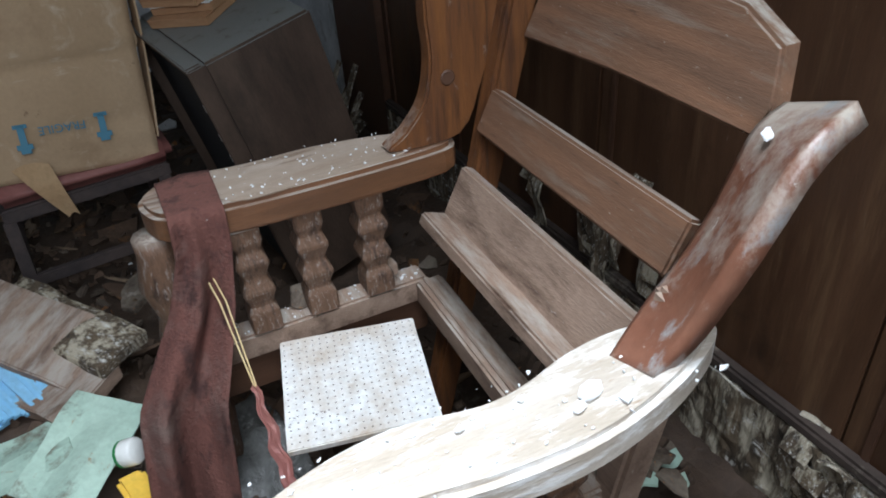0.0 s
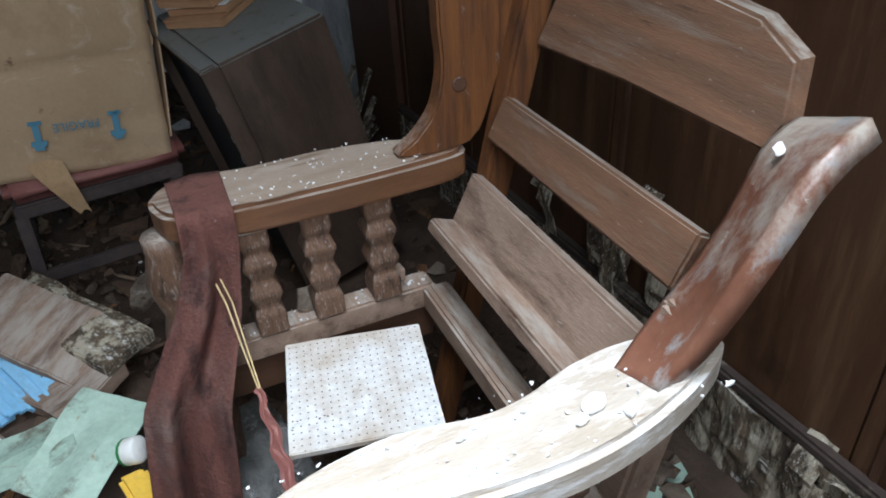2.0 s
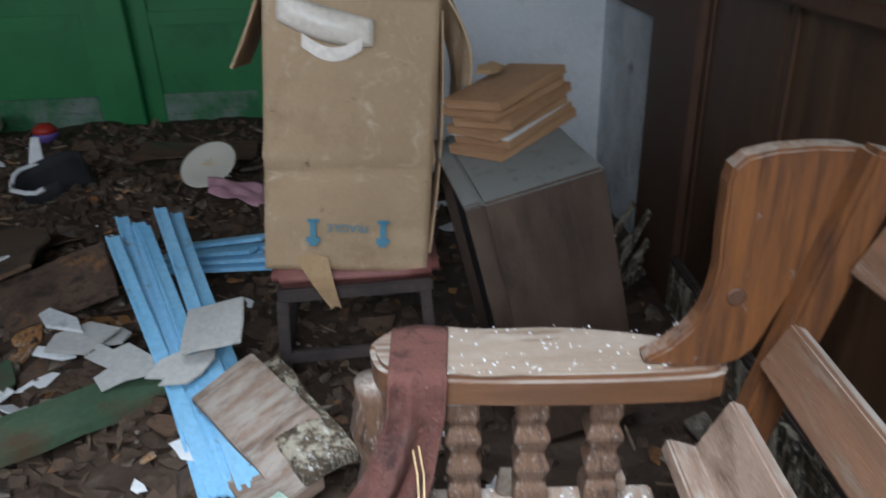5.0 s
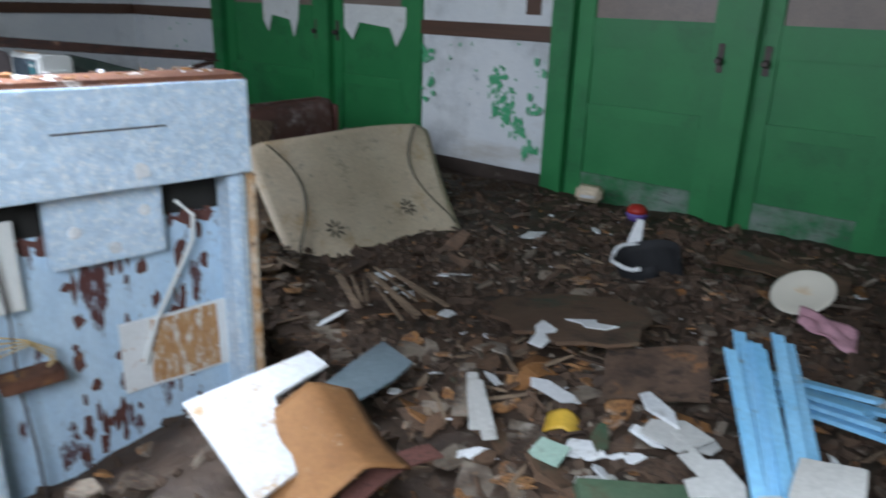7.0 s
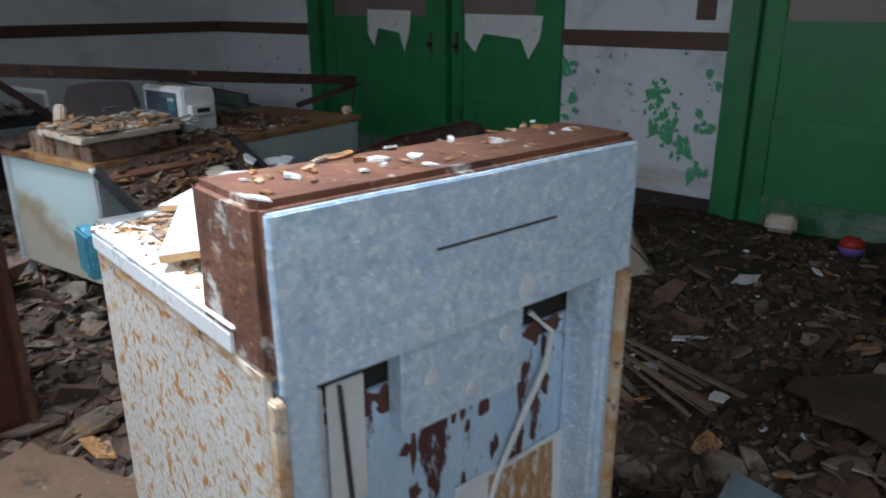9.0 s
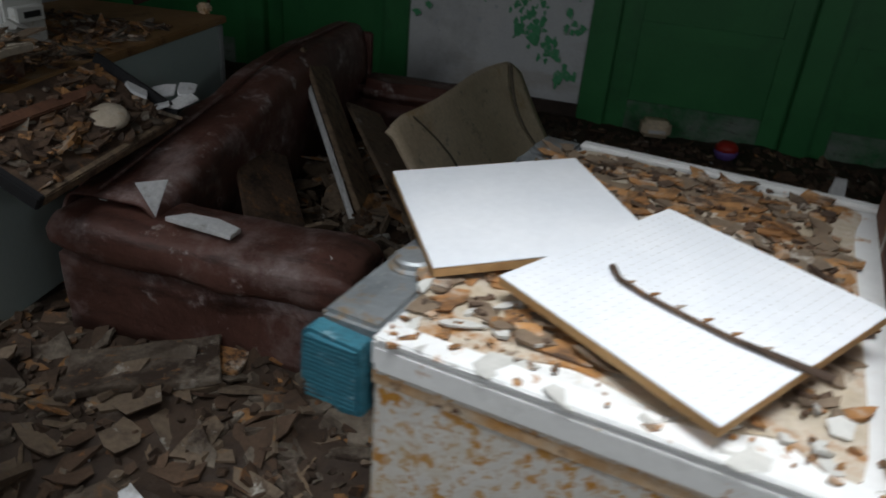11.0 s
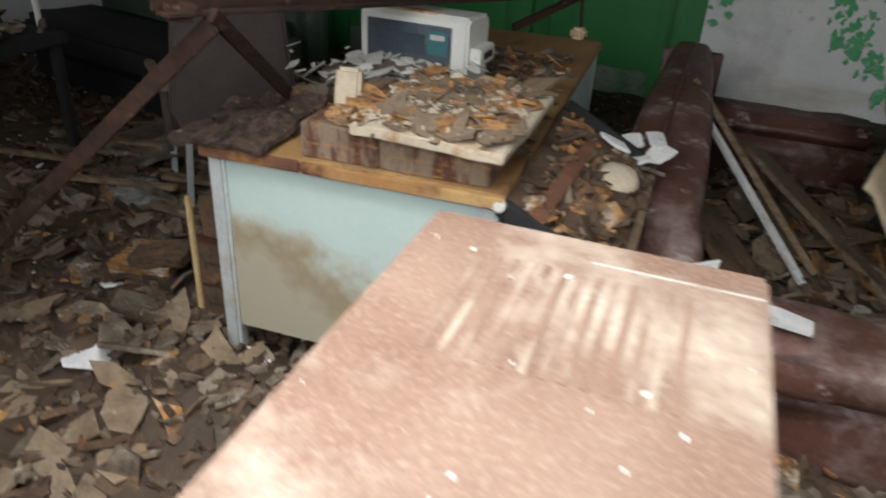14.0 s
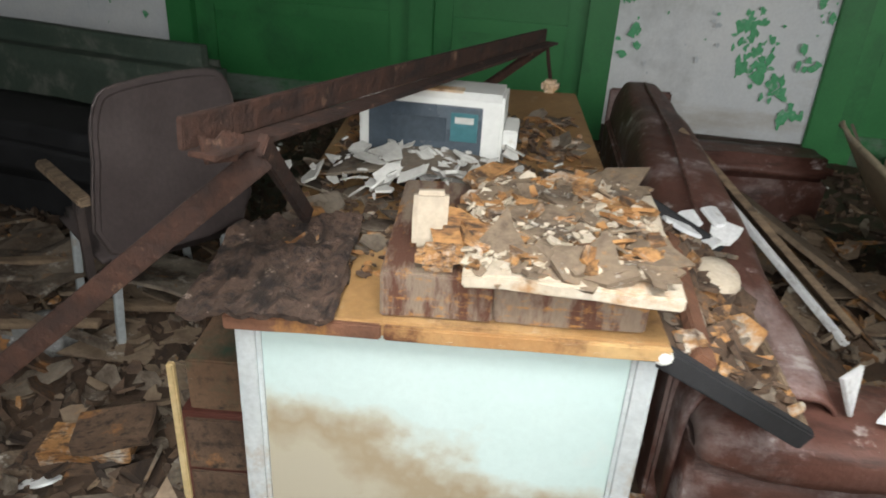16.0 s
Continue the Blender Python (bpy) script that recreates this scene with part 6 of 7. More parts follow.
KM = pose(0.755, 1.345, 0.128, 0.5, -12.6, 7.2)
dk = thing("wooden_cabinet", KM, "dark veneered loudspeaker cabinet covered in dust", "cabinet")
part("body", box(0.0, 0.253, 0.0, 0.44, -0.07, 0.575, 0.006), M["cab_wood"], dk)
part("rim", box(-0.035, 0.0, 0.0, 0.014, -0.07, 0.575, 0.003), M["cab_wood"], dk)
part("rim", box(-0.035, 0.0, 0.426, 0.44, -0.07, 0.575, 0.003), M["cab_wood"], dk)
part("rim", box(-0.035, 0.0, 0.014, 0.426, 0.56, 0.575, 0.003), M["cab_wood"], dk)
part("front_cloth", box(-0.012, -0.001, 0.014, 0.426, -0.07, 0.56, 0.001), M["black"], dk, "black speaker front")
for z in (0.46, 0.385, 0.33):
    part("clip", box(-0.03, -0.012, 0.02, 0.05, z, z + 0.022, 0.002), M["white_plastic"], dk, "small pale clip")
for k in range(6):
    off = ((0.0, 0.0), (0.006, 0.004), (-0.006, 0.002), (0.01, -0.006), (-0.004, 0.006), (0.004, 0.0))[k]
    tl = thing("floor_tile", KM @ pose(0.15 + off[0], 0.31 + off[1], 0.576 + 0.0215 * k, 0, 0, 32 + off[0] * 500), "brown parquet tile in a stack on the cabinet", "tile", group="stack of parquet tiles")
    s = 0.115 if k else 0.13
    part("slab", box(-s, s, -0.085, 0.085, 0.0, 0.018, 0.002), M["tile_wood"], tl)
    part("backing", box(-s, s, -0.085, 0.085, 0.018, 0.0205, 0.0), M["card_paper"] if k == 1 else M["tile_wood"], tl)
fragment(0.68, 1.66, 0.875, 0.07, 0.05, 20, 14, 0, M["cardboard_in"], "torn tan paper on the tile stack", 0.01, 4, 7, 0.3, "paper_scrap", "", "paper")

# ---- blue slats ----
rng = random.Random(2)
for k in range(8):
    off = (k - 3.5) * 0.019
    a = Vector((-0.235 + off * 0.9, 1.80 + off * 0.5 + rng.uniform(-0.05, 0.10) + (0.14 if k > 5 else 0), 0.465 + rng.uniform(-0.01, 0.012) - (0.03 if k > 5 else 0)))
    b = Vector((0.14 + off * 0.95, 1.10 + off * 0.2, 0.20 + rng.uniform(-0.008, 0.008)))
    mid = (a + b) / 2
    bm = beam(bmesh.new(), a - mid, b - mid, 0.030, 0.010)
    beam(bm, a - mid + Vector((-0.013, -0.007, 0.006)), b - mid + Vector((-0.013, -0.007, 0.006)), 0.008, 0.008)
    single("blue_slat", bm, M["blue_slat"], "light blue painted slat in a leaning bundle", "slat", pose(*mid), group="bundle of blue slats")
for k in range(6):
    a = Vector((-0.26 + rng.uniform(-0.02, 0.02), 1.98 + 0.02 * k, 0.25 + 0.014 * (k % 3)))
    b = Vector((0.10 + rng.uniform(-0.06, 0.03), 1.80 + 0.028 * k, 0.34 + 0.012 * (k % 3)))
    mid = (a + b) / 2
    single("blue_slat", beam(bmesh.new(), a - mid, b - mid, 0.034, 0.012), M["blue_slat"], "short light blue slat lying beside the bundle", "slat", pose(*mid), group="short blue slats")

# ---- fallen sheets and clutter on the rubble near the armchair ----
AREA = HEAP_AREA
R = random.Random(77)


def board_piece(name, x, y, z, w, h, thick, rz, rx, ry, material, label, cat, group="", wob=0.004, seed=1.0):
    bm = box(-w / 2, w / 2, -h / 2, h / 2, 0, thick, min(0.003, thick * 0.3), None, 4, wob, seed)
    return single(name, bm, material, label, cat, pose(x, y, z, rx, ry, rz), group=group)


bm = prism(bmesh.new(), [(-0.47, -0.06), (-0.40, 0.03), (-0.36, 0.14), (-0.22, 0.20), (-0.10, 0.27), (0.02, 0.24), (0.10, 0.26), (0.27, 0.17), (0.32, 0.10), (0.46, 0.0), (0.43, -0.09), (0.36, -0.12), (0.30, -0.20), (0.16, -0.18), (0.08, -0.25), (-0.06, -0.21), (-0.2, -0.23), (-0.30, -0.16), (-0.41, -0.15)], 0.012, None, 0.003)
single("mildewed_board", bm, M["dark_board"], "large dark mildewed board lying on the rubble", "board", pose(-1.0, 1.98, 0.25, 4, -13, -28))
board_piece("brown_board", -0.53, 1.74, 0.30, 0.30, 0.19, 0.008, 22, 30, -14, M["brown_chip"], "bent brown hardboard piece on the rubble", "board", wob=0.012)
single("white_scrap", prism(bmesh.new(), [(-0.10, 0.06), (0.0, 0.05), (0.05, 0.0), (0.09, -0.07), (0.03, -0.08), (-0.02, -0.02), (-0.07, 0.01)], 0.006, None, 0.001), M["white_chip"], "bone-shaped white plaster scrap on the dark board", "scrap", pose(-0.93, 1.74, 0.285, 6, -6, -20))
single("white_scrap", prism(bmesh.new(), [(-0.10, 0.0), (-0.03, 0.03), (0.0, 0.045), (0.03, 0.02), (0.11, 0.03), (0.10, -0.02), (0.02, -0.03), (-0.02, -0.005)], 0.006, None, 0.001), M["white_chip"], "jagged white plaster scrap on the dark board", "scrap", pose(-0.86, 1.88, 0.30, 4, -12, -10))
single("white_scrap", prism(bmesh.new(), shard_outline(R, 0.17, 0.07, 9, 0.35), 0.004, None, 0.001), M["white_sheet"], "crumpled white paper on the rubble", "paper", pose(-0.72, 1.53, 0.235, 10, 8, 10))
for k, (x, y, z, w, h, rz) in enumerate(((-0.42, 1.56, 0.31, 0.19, 0.07, -35), (-0.33, 1.50, 0.30, 0.17, 0.13, 15), (-0.40, 1.47, 0.27, 0.10, 0.06, 10), (-0.28, 1.52, 0.285, 0.12, 0.07, 40), (-0.52, 1.36, 0.22, 0.12, 0.09, 20), (-0.44, 1.30, 0.20, 0.14, 0.04, 35))):
    fragment(x, y, z, w, h, rz, R.uniform(-12, 12), R.uniform(-12, 12), M["grey_tile"] if k % 2 else M["white_chip"], "pale broken plaster shard on the heap", 0.01, 100 + k, 5, 0.25)
board_piece("mossy_board", -0.22, 1.30, 0.235, 0.46, 0.12, 0.03, 48, 8, 6, M["wet_green"], "rotting mossy green board on the rubble", "board", wob=0.012)
board_piece("mint_paper", -0.56, 1.28, 0.235, 0.085, 0.075, 0.006, 8, 12, 0, M["paper_green"], "small pale green card on the rubble", "card")
fragment(-0.50, 1.42, 0.24, 0.05, 0.12, 30, 6, 8, M["wet_green"], "dull green strip on the rubble", 0.005, 131, 8, 0.3, "green_strip", "", "strip")
single("yellow_scrap", sheet(bmesh.new(), 6, 6, lambda u, v: Vector(((u - 0.5) * 0.10, (v - 0.5) * 0.07, 0.025 * math.cos((u - 0.5) * 4) + 0.008 * v)), 0.004), M["yellow"], "bent yellow plastic scrap on the rubble", "scrap", pose(-0.63, 1.44, 0.21, 12, 10, 30), smooth=True)
board_piece("grey_tile", 0.04, 1.40, 0.395, 0.13, 0.15, 0.008, 12, 10, -8, M["grey_tile"], "pale grey tile leaning on the blue slats", "tile", wob=0.006)
fragment(-0.02, 1.34, 0.33, 0.13, 0.08, 50, 16, -4, M["grey_tile"], "broken pale tile under the other", 0.008, 121, 10, 0.4, "grey_tile", "", "tile")
single("white_shard", prism(bmesh.new(), [(-0.11, 0.11), (-0.085, 0.105), (-0.02, 0.03), (0.015, 0.04), (0.07, -0.03), (0.08, -0.09), (0.01, -0.085), (-0.04, -0.10), (-0.06, -0.05), (-0.03, -0.03), (-0.085, 0.03), (-0.06, 0.045)], 0.005, None, 0.001), M["grey_tile"], "large jagged white plaster shard on the heap", "shard", pose(-0.20, 1.42, 0.30, 10, -6, 20))
board_piece("weathered_board", 0.17, 1.25, 0.26, 0.26, 0.16, 0.022, -35, 14, 22, M["pine_grey"], "short weathered board lying on the rubble", "board", wob=0.012)
board_piece("weathered_board", 0.22, 1.28, 0.235, 0.36, 0.12, 0.03, -50, 4, 6, M["rot"], "rotten board beside the blue slats", "board", wob=0.016, seed=4.0)
dish = thing("plate", pose(-0.50, 2.86, 0.25, 33, 0, -14), "cream dinner plate with a leaf motif", "plate")
part("dish", lathe(bmesh.new(), [(0.02, 0.0), (0.07, 0.004), (0.115, 0.022), (0.122, 0.026), (0.112, 0.027), (0.07, 0.010), (0.001, 0.007)], 28), M["ceramic"], dish, smooth=True)
for k in range(5):
    pet = prism(bmesh.new(), smooth_line([(0.0, 0), (0.02, 0.006), (0.045, 0), (0.02, -0.006)], 3), 0.001, pose(-0.01, 0, 0.0105, 0, 0, 20 + 36 * k), 0)
    part("leaf_motif", pet, M["ply"], dish)
single("pink_rag", sheet(bmesh.new(), 12, 10, lambda u, v: Vector(((u - 0.5) * 0.22, (v - 0.5) * (0.10 + 0.05 * u), 0.025 * noise.noise(Vector((u * 3, v * 3, 4))) + 0.02 - 0.05 * u)), 0.004), M["pink"], "crumpled faded pink plastic on the rubble", "rag", pose(-0.36, 2.74, 0.20, 20, 10, 20), smooth=True)
single("white_shard", sheet(bmesh.new(), 5, 10, lambda u, v: Vector(((u - 0.5) * 0.07 * (1 - 0.6 * v * v), 0.02 * math.cos(u * 3), v * 0.22)), 0.006), M["white_chip"], "upright white curved shard in the rubble", "shard", pose(-1.36, 3.0, 0.12, -14, 10, 30), smooth=True)
bucket = thing("crushed_bucket", pose(-1.12, 2.86, 0.08, 18, -14, 0), "crushed black bucket with a flaking white rim", "bucket")
part("wall", sheet(bmesh.new(), 20, 4, lambda u, v: Vector(((0.13 + 0.03 * v) * math.cos(u * 5.4), (0.13 + 0.03 * v) * math.sin(u * 5.4) * 0.8, v * 0.20)), 0.004), M["black"], bucket, smooth=True)
part("rim", tube(bmesh.new(), [(0.163 * math.cos(a), 0.13 * math.sin(a), 0.20 + 0.01 * math.sin(a * 5)) for a in (2.2 + 0.25 * k for k in range(12))], 0.010, 6), M["white_chip"], bucket, "flaking white rim")
board_piece("tarp", -0.75, 3.35, 0.16, 0.55, 0.24, 0.006, 8, 4, 3, M["dark_board"], "dark brown sheet on the far rubble", "sheet", wob=0.02)
bowl = thing("cream_container", pose(-2.27, 4.02, 0.07, 0, 0, 20), "cream plastic container by the green door", "container")
part("body", cushion(-0.085, 0.085, -0.06, 0.06, 0.0, 0.10, 0.003, 1, None, 0.02), M["ply"], bowl, smooth=True)
part("slot", box(-0.05, 0.05, -0.066, -0.06, 0.03, 0.05, 0.002), M["white_sheet"], bowl)
ball = thing("plastic_ball", pose(-1.85, 3.92, 0.04), "small crushed ball in red and purple", "ball")
part("half", lathe(bmesh.new(), [(0.01, 0.0), (0.05, 0.012), (0.068, 0.045), (0.066, 0.06)], 16), M["purple"], ball, smooth=True)
part("half", lathe(bmesh.new(), [(0.066, 0.0605), (0.06, 0.085), (0.04, 0.105), (0.01, 0.113)], 16), M["red"], ball, smooth=True)
for k in range(9):
    a = Vector((-2.02 + R.uniform(-0.05, 0.05), 2.02 - 0.03 * k + R.uniform(-0.02, 0.02), 0.13 + R.uniform(0, 0.03)))
    plank_between(a, a + Vector((0.42 + R.uniform(-0.15, 0.1), -0.16 + R.uniform(-0.05, 0.05), R.uniform(-0.02, 0.03))), R.uniform(0.012, 0.03), 0.008, M["splinter"], "thin splintered lath lying in the rubble", (0, 0, 1), "lath", "laths behind the cooker")
single("laminate_board", prism(bmesh.new(), [(0.0, 0.0), (0.0, 0.36), (0.075, 0.37), (0.10, 0.19), (0.33, 0.10), (0.35, -0.02)], 0.012, None, 0.002), M["white_sheet"], "broken white laminate board on the heap", "board", pose(-1.155, 0.61, 0.375, 3, 14, 0))
single("brown_sheet", sheet(bmesh.new(), 14, 10, lambda u, v: Vector(((u - 0.5) * 0.30, (v - 0.5) * 0.30, 0.09 * (1 - abs(v - 0.62) * 1.6) - 0.05 * u + 0.012 * math.sin(u * 5 + v * 2))), 0.006), M["orange_sheet"], "bent orange-brown stained sheet on the heap", "sheet", pose(-0.86, 0.80, 0.31, 0, 0, -12), smooth=True)
single("slate_sheet", prism(bmesh.new(), [(-0.16, -0.08), (-0.02, -0.09), (0.13, -0.085), (0.15, 0.06), (0.02, 0.085), (-0.09, 0.08)], 0.006, None, 0.001), M["grey_sheet"], "slate-blue sheet under the brown one", "sheet", pose(-1.15, 1.20, 0.255, 2, 4, -76))
single("pink_strip", sheet(bmesh.new(), 4, 10, lambda u, v: Vector(((u - 0.5) * 0.06, v * 0.25, 0.03 * math.sin(v * 3))), 0.005), M["fabric"], "dull pink strip among the rubble", "strip", pose(-0.75, 0.78, 0.24, 10, 0, -10))
for k in range(16):
    x, y = -1.12 + R.gauss(0, 0.08), 0.40 + R.gauss(0, 0.09)
    fragment(x, y, ground(x, y) + R.uniform(0.02, 0.10), R.uniform(0.06, 0.14), R.uniform(0.05, 0.09), R.uniform(0, 360), R.uniform(-35, 35), R.uniform(-35, 35), M["chip"], "dusty plaster lump at the foot of the cooker", R.uniform(0.015, 0.04), 200 + k, 7, 0.25)
for k, (dx, w) in enumerate(((0, 0.05), (0.07, 0.035), (0.13, 0.04))):
    board_piece("grey_strip", -0.93 + dx, 1.36 - dx * 0.5, 0.225 + 0.01 * k, 0.26, w, 0.008, -52 + 6 * k, 4, 6, M["grey_tile"] if k else M["chip"], "grey broken strip on the rubble", "strip", "grey strips", seed=k + 2.0)

AREA = PLAIN
board_piece("fallen_sheet", -2.62, 0.40, 0.125, 0.46, 0.30, 0.012, 20, -4, 5, M["dark_board"], "dirty brown sheet lying on the rubble by the cooker", "sheet", wob=0.02, seed=9.0)
# by the armchair
AREA = CHAIR_AREA
single("mould_paper", sheet(bmesh.new(), 10, 10, lambda u, v: Vector(((u - 0.5) * 0.15, (v - 0.5) * 0.21, 0.02 * noise.noise(Vector((u * 2, v * 2, 9))))), 0.003), M["paper_green"], "mouldy pale green paper on the rubble", "paper", pose(0.25, 0.985, 0.205, 10, 6, -38))
single("mould_paper", sheet(bmesh.new(), 10, 8, lambda u, v: Vector(((u - 0.5) * 0.26, (v - 0.5) * 0.12, 0.02 * noise.noise(Vector((u * 2, v * 2, 3))))), 0.003), M["paper_green"], "mouldy green sheet with brown stains", "paper", pose(0.10, 1.02, 0.19, 4, -4, 8))
jar = thing("tube_cap", pose(0.315, 0.925, 0.215, 70, 0, 60), "white plastic cap lying on the green paper", "cap")
part("cap", lathe(bmesh.new(), [(0.022, 0), (0.024, 0.004), (0.024, 0.03), (0.020, 0.034)], 16), M["white_plastic"], jar, smooth=True)
part("band", lathe(bmesh.new(), [(0.0245, 0.002), (0.0245, 0.008)], 16), M["green"], jar)
single("yellow_scrap", box(-0.025, 0.025, -0.04, 0.04, 0, 0.02, 0.008, None, 2, 0.004), M["yellow"], "small yellow plastic piece in the rubble", "scrap", pose(0.325, 0.86, 0.175, 10, 10, 20))
board_piece("weathered_board", 0.17, 1.24, 0.19, 0.34, 0.15, 0.04, -50, 6, 4, M["pine_grey"], "thick grey weathered board by the armchair", "board", wob=0.014, seed=7.0)
single("plastic_film", sheet(bmesh.new(), 12, 14, lambda u, v: Vector(((u - 0.5) * 0.16, (v - 0.5) * 0.28, 0.05 * noise.noise(Vector((u * 4, v * 5, 6))) + 0.03)), 0.002), M["clear"], "crumpled clear plastic film on the dirt", "film", pose(0.52, 0.93, 0.06, 0, 0, 10), smooth=True)
for k in range(14):
    x, y = 1.17 + R.gauss(0, 0.05), 0.56 + R.gauss(0, 0.10)
    fragment(min(x, 1.22), y, 0.055 + 0.004 * k, R.uniform(0.03, 0.08), R.uniform(0.03, 0.06), R.uniform(0, 360), R.uniform(-12, 12), R.uniform(-12, 12), M["chip"] if k % 3 else M["paper_green"], "flaked plaster piece by the baseboard", 0.006, 300 + k, 6, 0.3)

# ---- around the sofa and the desk ----
AREA = DESK_AREA
for k in range(4):
    a = Vector((-2.36 - 0.055 * k, 1.62 + 0.01 * k, 0.165 - 0.008 * k))
    plank_between(a, a + Vector((-0.10, -0.34, -0.05)), 0.045, 0.02, M["splinter"] if k % 2 else M["pine_grey"], "grey weathered slat by the sofa corner", (0, 0, 1), "pallet_slat", "slats by the sofa")
board_piece("fibre_pad", -3.06, 0.86, 0.125, 0.40, 0.19, 0.02, 38, 4, -4, M["chip"], "large grey fibreboard pad on the rubble", "board", wob=0.016)
board_piece("fibre_pad", -2.93, 1.0, 0.115, 0.14, 0.10, 0.02, 20, 6, 6, M["orange_chip"], "orange broken fibreboard piece", "board", wob=0.012, seed=3.0)
single("rubber_loop", tube(bmesh.new(), [(-2.285, 1.42, 0.16), (-2.26, 1.44, 0.20), (-2.235, 1.40, 0.19), (-2.235, 1.32, 0.11), (-2.245, 1.25, 0.07)], 0.022, 8, 0.4), M["chip"], "stiff grey strap bent upright in the rubble", "strap")
plank_between((-2.20, 1.19, 0.06), (-2.17, 1.30, 0.22), 0.025, 0.02, M["white_sheet"], "short pale stick standing in the rubble", (1, 0, 0), "stick", "")
drawer = thing("drawer_unit", DM @ pose(-0.20, 0.18, 0.06), "brown drawer unit beside the steel desk", "drawer unit")
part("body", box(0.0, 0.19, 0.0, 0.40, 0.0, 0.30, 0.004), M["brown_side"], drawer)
part("upper_panel", box(0.02, 0.19, 0.01, 0.39, 0.30, 0.43, 0.004), M["dark_board"], drawer)
part("edge_strip", box(-0.012, 0.004, -0.012, 0.004, -0.04, 0.43, 0.003), M["string"], drawer, "tarnished brass edge strip")
part("drawer_front", box(0.012, 0.185, -0.010, -0.001, 0.02, 0.14, 0.003), M["brown_chip"], drawer)
part("drawer_front", box(0.012, 0.185, -0.010, -0.001, 0.15, 0.29, 0.003), M["brown_chip"], drawer)
for k in range(3):
    board_piece("brown_block", -4.86 + 0.05 * k, 0.66 + 0.02 * k, 0.09 + 0.045 * k, 0.24 - 0.03 * k, 0.11, 0.04, 12 + 8 * k, 3, -4, M["orange_chip"] if k == 1 else M["brown_chip"], "crumbling brown block in the rubble", "block", "brown blocks", 0.012, k + 1.0)
single("plastic_bag", cushion(-0.11, 0.11, -0.08, 0.08, 0, 0.12, 0.03, 5, None, 0.04), M["clear"], "crumpled translucent plastic bag on the rubble", "bag", pose(-5.26, 0.98, 0.10, 0, 0, 30), smooth=True)
board_piece("fallen_board", -4.95, 1.30, 0.24, 0.50, 0.26, 0.012, 10, -6, 8, M["chip"], "dusty pale panel fallen behind the desk", "board", wob=0.016)
board_piece("fallen_board", -5.55, 1.25, 0.22, 0.55, 0.30, 0.014, -15, 6, -6, M["chip"], "dusty pale panel on the rubble", "board", wob=0.03, seed=6.0)
for k in range(7):
    a = Vector((-6.0 + 0.12 * k, 0.85 + 0.13 * (k % 4), 0.19 + 0.015 * (k % 3)))
    plank_between(a, a + Vector((0.45, R.uniform(-0.1, 0.2), 0.03)), R.uniform(0.02, 0.05), 0.018, M["chip"] if k % 2 else M["splinter"], "dusty lath lying on the rubble", (0, 0, 1), "lath", "laths west of the desk")

oc = thing("office_chair", pose(-4.90, 1.17, 0.0, 0, 0, 62) @ Matrix.Diagonal((0.90, 0.95, 1.06, 1)), "brown upholstered office chair with a thin metal rim", "chair")
back_o = smooth_line([(-0.21, 0.46), (-0.215, 0.70), (-0.19, 0.83), (-0.12, 0.87), (0.12, 0.88), (0.19, 0.84), (0.215, 0.70), (0.21, 0.46)], 3)
part("backrest", prism(bmesh.new(), back_o, 0.035, pose(0, 0.0, 0, 90, 0, 0), 0.012), M["chair_back"], oc, "dusty dark brown back")
part("rim", tube(bmesh.new(), [(p[0] * 1.02, -0.018, p[1]) for p in back_o] + [(back_o[0][0] * 1.02, -0.018, back_o[0][1])], 0.005, 6), M["old_metal"], oc, "thin dark metal rim")
part("seat", cushion(-0.22, 0.22, 0.03, 0.44, 0.38, 0.44, 0.006, 4, None, 0.025), M["chair_back"], oc, smooth=True)
for x in (-0.25, 0.25):
    part("arm", box(x - 0.02, x + 0.02, 0.0, 0.36, 0.585, 0.61, 0.006), M["splinter"], oc, "bare wooden arm")
    part("arm_post", box(x - 0.012, x + 0.012, 0.06, 0.09, 0.36, 0.585, 0.004), M["old_metal"], oc)
for x in (-0.18, 0.18):
    for y in (0.06, 0.40):
        part("leg", beam(bmesh.new(), (x, y, 0.39), (x * 1.2, y, 0.0), 0.025, 0.025, (0, 1, 0)), M["post"], oc)

gs = thing("green_settee", pose(-6.45, 2.30, 0.0, 0, 0, 0), "dusty green upholstered settee with a rounded back", "settee")
part("backrest", cushion(-0.95, 0.90, -0.05, 0.18, 0.20, 0.71, 0.01, 6, None, 0.09), M["green_worn"], gs, "faded green back under pale dust", smooth=True)
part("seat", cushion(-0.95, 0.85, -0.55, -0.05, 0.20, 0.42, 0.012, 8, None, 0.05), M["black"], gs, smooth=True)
part("arm", cushion(0.72, 0.90, -0.58, -0.05, 0.15, 0.58, 0.008, 9, None, 0.06), M["green_worn"], gs, smooth=True)
part("plinth", box(-0.92, 0.86, -0.5, 0.15, 0.0, 0.20, 0.004), M["black"], gs)
wt = thing("side_table", pose(-6.25, 0.78, 0.0, 0, 0, 14), "dark table with a white rail, heaped with plaster", "table")
part("top", box(-0.55, 0.45, -0.30, 0.30, 0.60, 0.645, 0.006), M["black"], wt)
part("rail", box(-0.5, 0.33, 0.27, 0.295, 0.77, 0.80, 0.006), M["white_plastic"], wt, "white rail over the table")
for x in (-0.48, 0.31):
    part("rail_post", box(x, x + 0.02, 0.272, 0.292, 0.645, 0.77, 0.003), M["white_plastic"], wt)
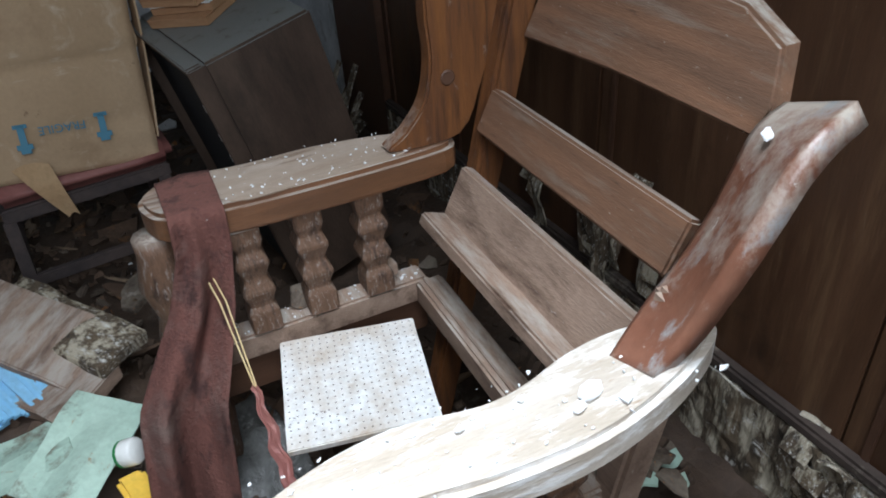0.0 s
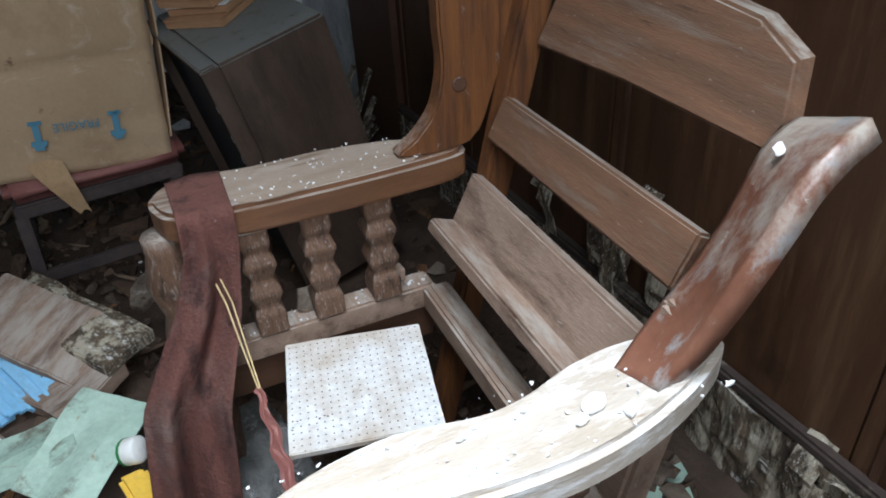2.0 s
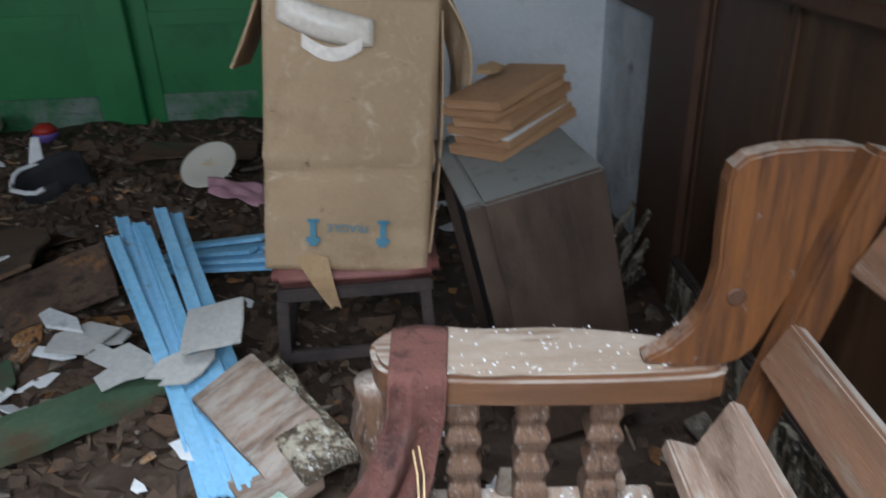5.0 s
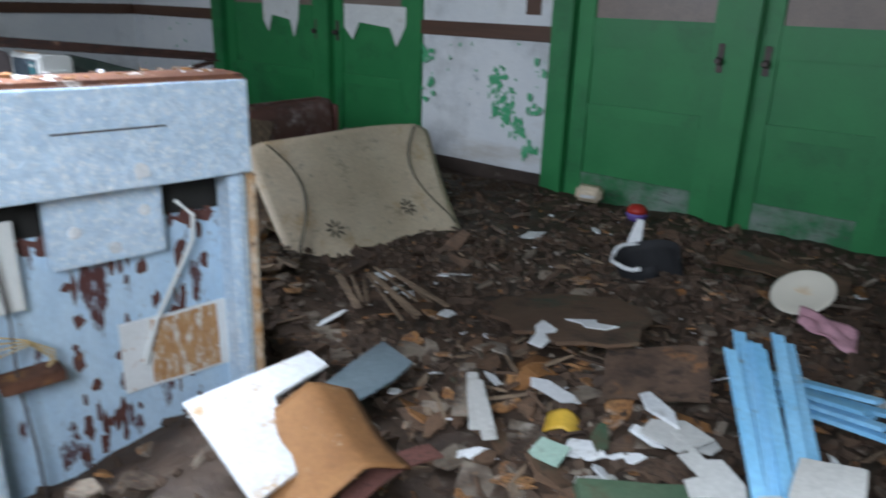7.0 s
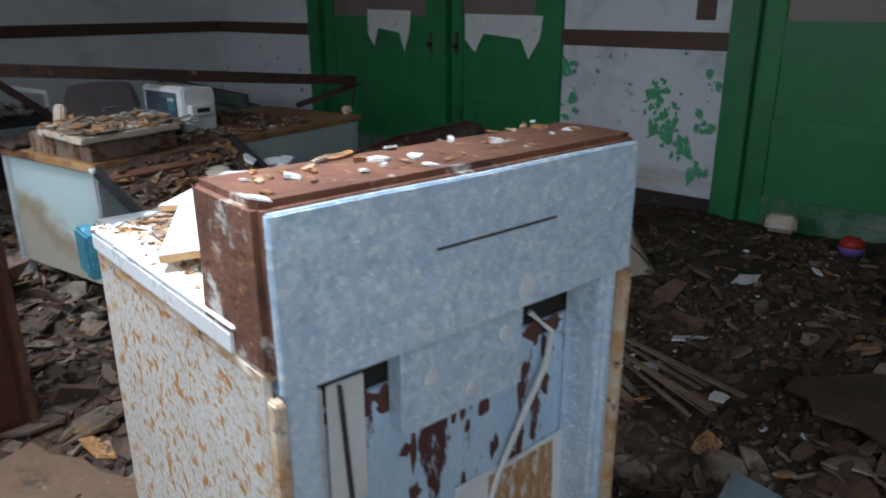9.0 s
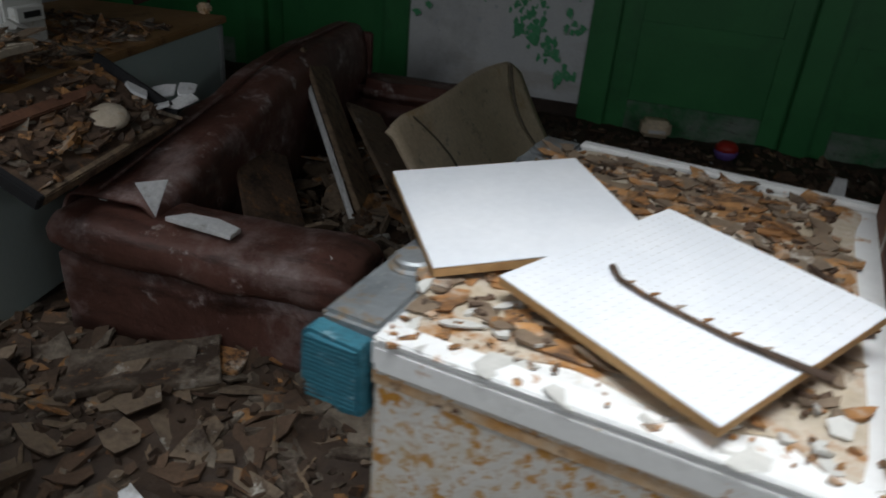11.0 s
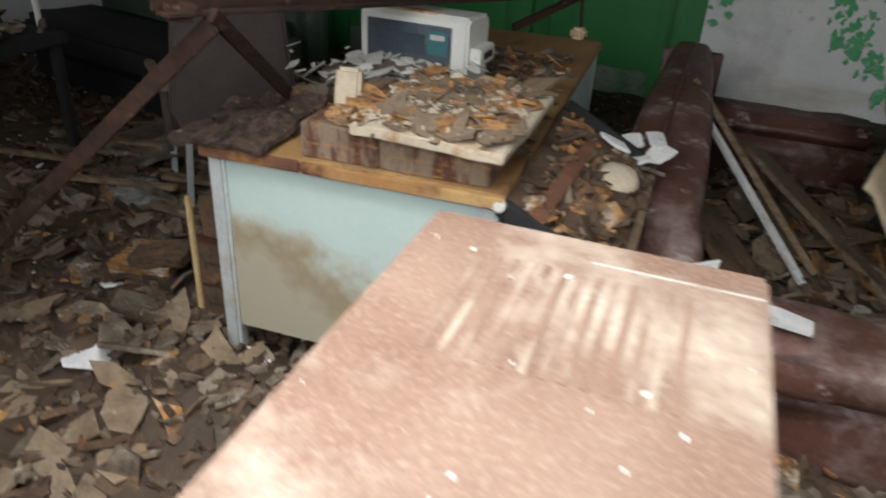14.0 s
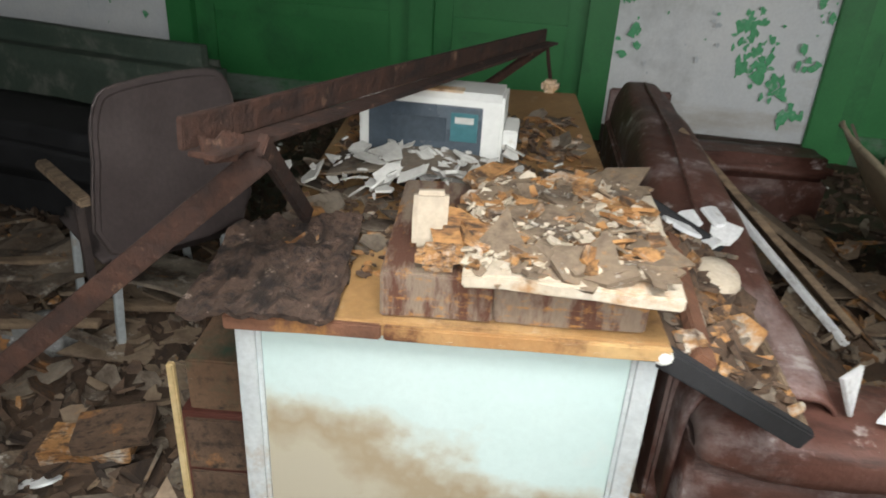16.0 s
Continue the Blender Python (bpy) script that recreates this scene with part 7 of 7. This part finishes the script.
for x in (-0.5, 0.4):
    for y in (-0.26, 0.26):
        part("leg", box(x - 0.02, x + 0.02, y - 0.02, y + 0.02, 0.0, 0.60, 0.004), M["black"], wt)
wp = [pose(-6.25, 0.78, 0, 0, 0, 14) @ Vector((R.uniform(-0.5, 0.42), R.uniform(-0.28, 0.26), 0.652)) for k in range(200)]
chips("rubble_on_table", M["chip"], "grey plaster heaped on the dark table", [(p.x, p.y, p.z + R.uniform(0, 0.03)) for p in wp], (0.015, 0.06), 0.008, 0.4, 81)

# ---- larger loose pieces everywhere ----
AREA = PLAIN
KINDS = (("plaster_fragment", "chip", "dirty grey plaster fragment in the rubble", 0.014), ("fibreboard_piece", "brown_chip", "damp brown fibreboard piece in the rubble", 0.009), ("fibreboard_piece", "orange_chip", "orange-faced fibreboard piece in the rubble", 0.01), ("plaster_fragment", "chip", "dusty grey plaster fragment in the rubble", 0.02), ("plaster_fragment", "white_chip", "white painted plaster fragment in the rubble", 0.007))
for k in range(230):
    if k < 120:
        x, y = R.uniform(-5.6, -2.25), R.uniform(-0.2, 2.3)
    else:
        x, y = R.uniform(-2.3, 1.0), R.uniform(0.9, 3.9)
    if -2.25 < x < -1.35 and 0.1 < y < 1.1 or x > 0.4 and y < 1.3 or -3.6 < x < -2.8 and -0.4 < y < 0.5:
        continue
    name, mt, label, th = KINDS[k % 5]
    s = R.uniform(0.05, 0.15)
    fragment(x, y, ground(x, y) + 0.006, s * R.uniform(0.8, 1.5), s * R.uniform(0.5, 0.9), R.uniform(0, 360), R.gauss(0, 14), R.gauss(0, 14), M[mt], label, th, 500 + k, R.randint(6, 9), 0.4, name, "loose rubble pieces")

MIX = (("plaster_fragment", "plate_plaster", "tan plaster plate on the heap", 0.010), ("fibreboard_piece", "brown_chip", "dark brown fibreboard scrap on the heap", 0.008), ("plaster_fragment", "white_chip", "jagged white paint shard on the heap", 0.004), ("fibreboard_piece", "orange_chip", "orange-brown scrap on the heap", 0.009), ("wood_splinter", "splinter", "grey rotten splinter on the heap", 0.010), ("fibreboard_piece", "dark_board", "dark soaked board scrap on the heap", 0.009))
for k in range(150):
    x, y = R.uniform(-1.25, 0.15), 1.0 + 1.1 * R.random() ** 1.3
    name, mt, label, th = MIX[k % 6]
    s = R.uniform(0.03, 0.085)
    long = 2.6 if mt == "splinter" else R.uniform(0.9, 1.7)
    fragment(x, y, ground(x, y) + R.uniform(0.004, 0.03), s * long, s * R.uniform(0.5, 0.9) * (0.4 if mt == "splinter" else 1.0), R.uniform(0, 360), R.gauss(0, 16), R.gauss(0, 16), M[mt], label, th, 800 + k, R.randint(6, 10), 0.42, name, "scraps on the heap")

# broken plates spilling off the sofa corner, and bent sheets buried in the heap
SPILL = (("plaster_fragment", "plate_plaster", "broken tan plaster plate spilled by the sofa", 0.012), ("plaster_fragment", "grey_tile", "pale grey plaster plate spilled by the sofa", 0.010), ("fibreboard_piece", "orange_chip", "orange fibreboard piece spilled by the sofa", 0.010), ("fibreboard_piece", "splinter", "weathered board end spilled by the sofa", 0.016))
for k in range(36):
    x, y = R.uniform(-2.85, -2.25), R.uniform(1.30, 2.05)
    name, mt, label, th = SPILL[k % 4]
    s = R.uniform(0.07, 0.15)
    long = 2.0 if mt == "splinter" else R.uniform(0.9, 1.5)
    fragment(x, y, ground(x, y) + R.uniform(0.005, 0.05), s * long, s * R.uniform(0.5, 0.9) * (0.5 if mt == "splinter" else 1.0), R.uniform(0, 360), R.gauss(0, 18), R.gauss(0, 18), M[mt], label, th, 1000 + k, R.randint(5, 8), 0.3, name, "plates spilled by the sofa")
BURIED = (("brown_scrap", "brown_chip", "damp brown sheet half buried in the heap"), ("brown_scrap", "dark_board", "mildewed dark sheet half buried in the heap"), ("brown_scrap", "orange_sheet", "stained orange-brown sheet half buried in the heap"), ("brown_scrap", "chip", "dirty plaster lump half buried in the heap"))
for k in range(34):
    x, y = R.uniform(-1.15, -0.15), R.uniform(1.15, 2.35)
    name, mt, label = BURIED[k % 4]
    s = R.uniform(0.10, 0.19)
    bend, ax, ay = R.uniform(0.01, 0.05), s * R.uniform(0.8, 1.4), s * R.uniform(0.5, 0.9)
    bm = prism(bmesh.new(), shard_outline(R, ax, ay, 9, 0.3), 0.006, None, 0.001)
    bmesh.ops.triangulate(bm, faces=bm.faces[:])
    for v in bm.verts:
        v.co.z += bend * (math.cos(v.co.x / ax * 3) + 0.4 * noise.noise(v.co * 14))
    single(name, bm, M[mt], label, "sheet", pose(x, y, ground(x, y) - 0.004, R.gauss(0, 15), R.gauss(0, 15), R.uniform(0, 360)), group="sheets in the heap")
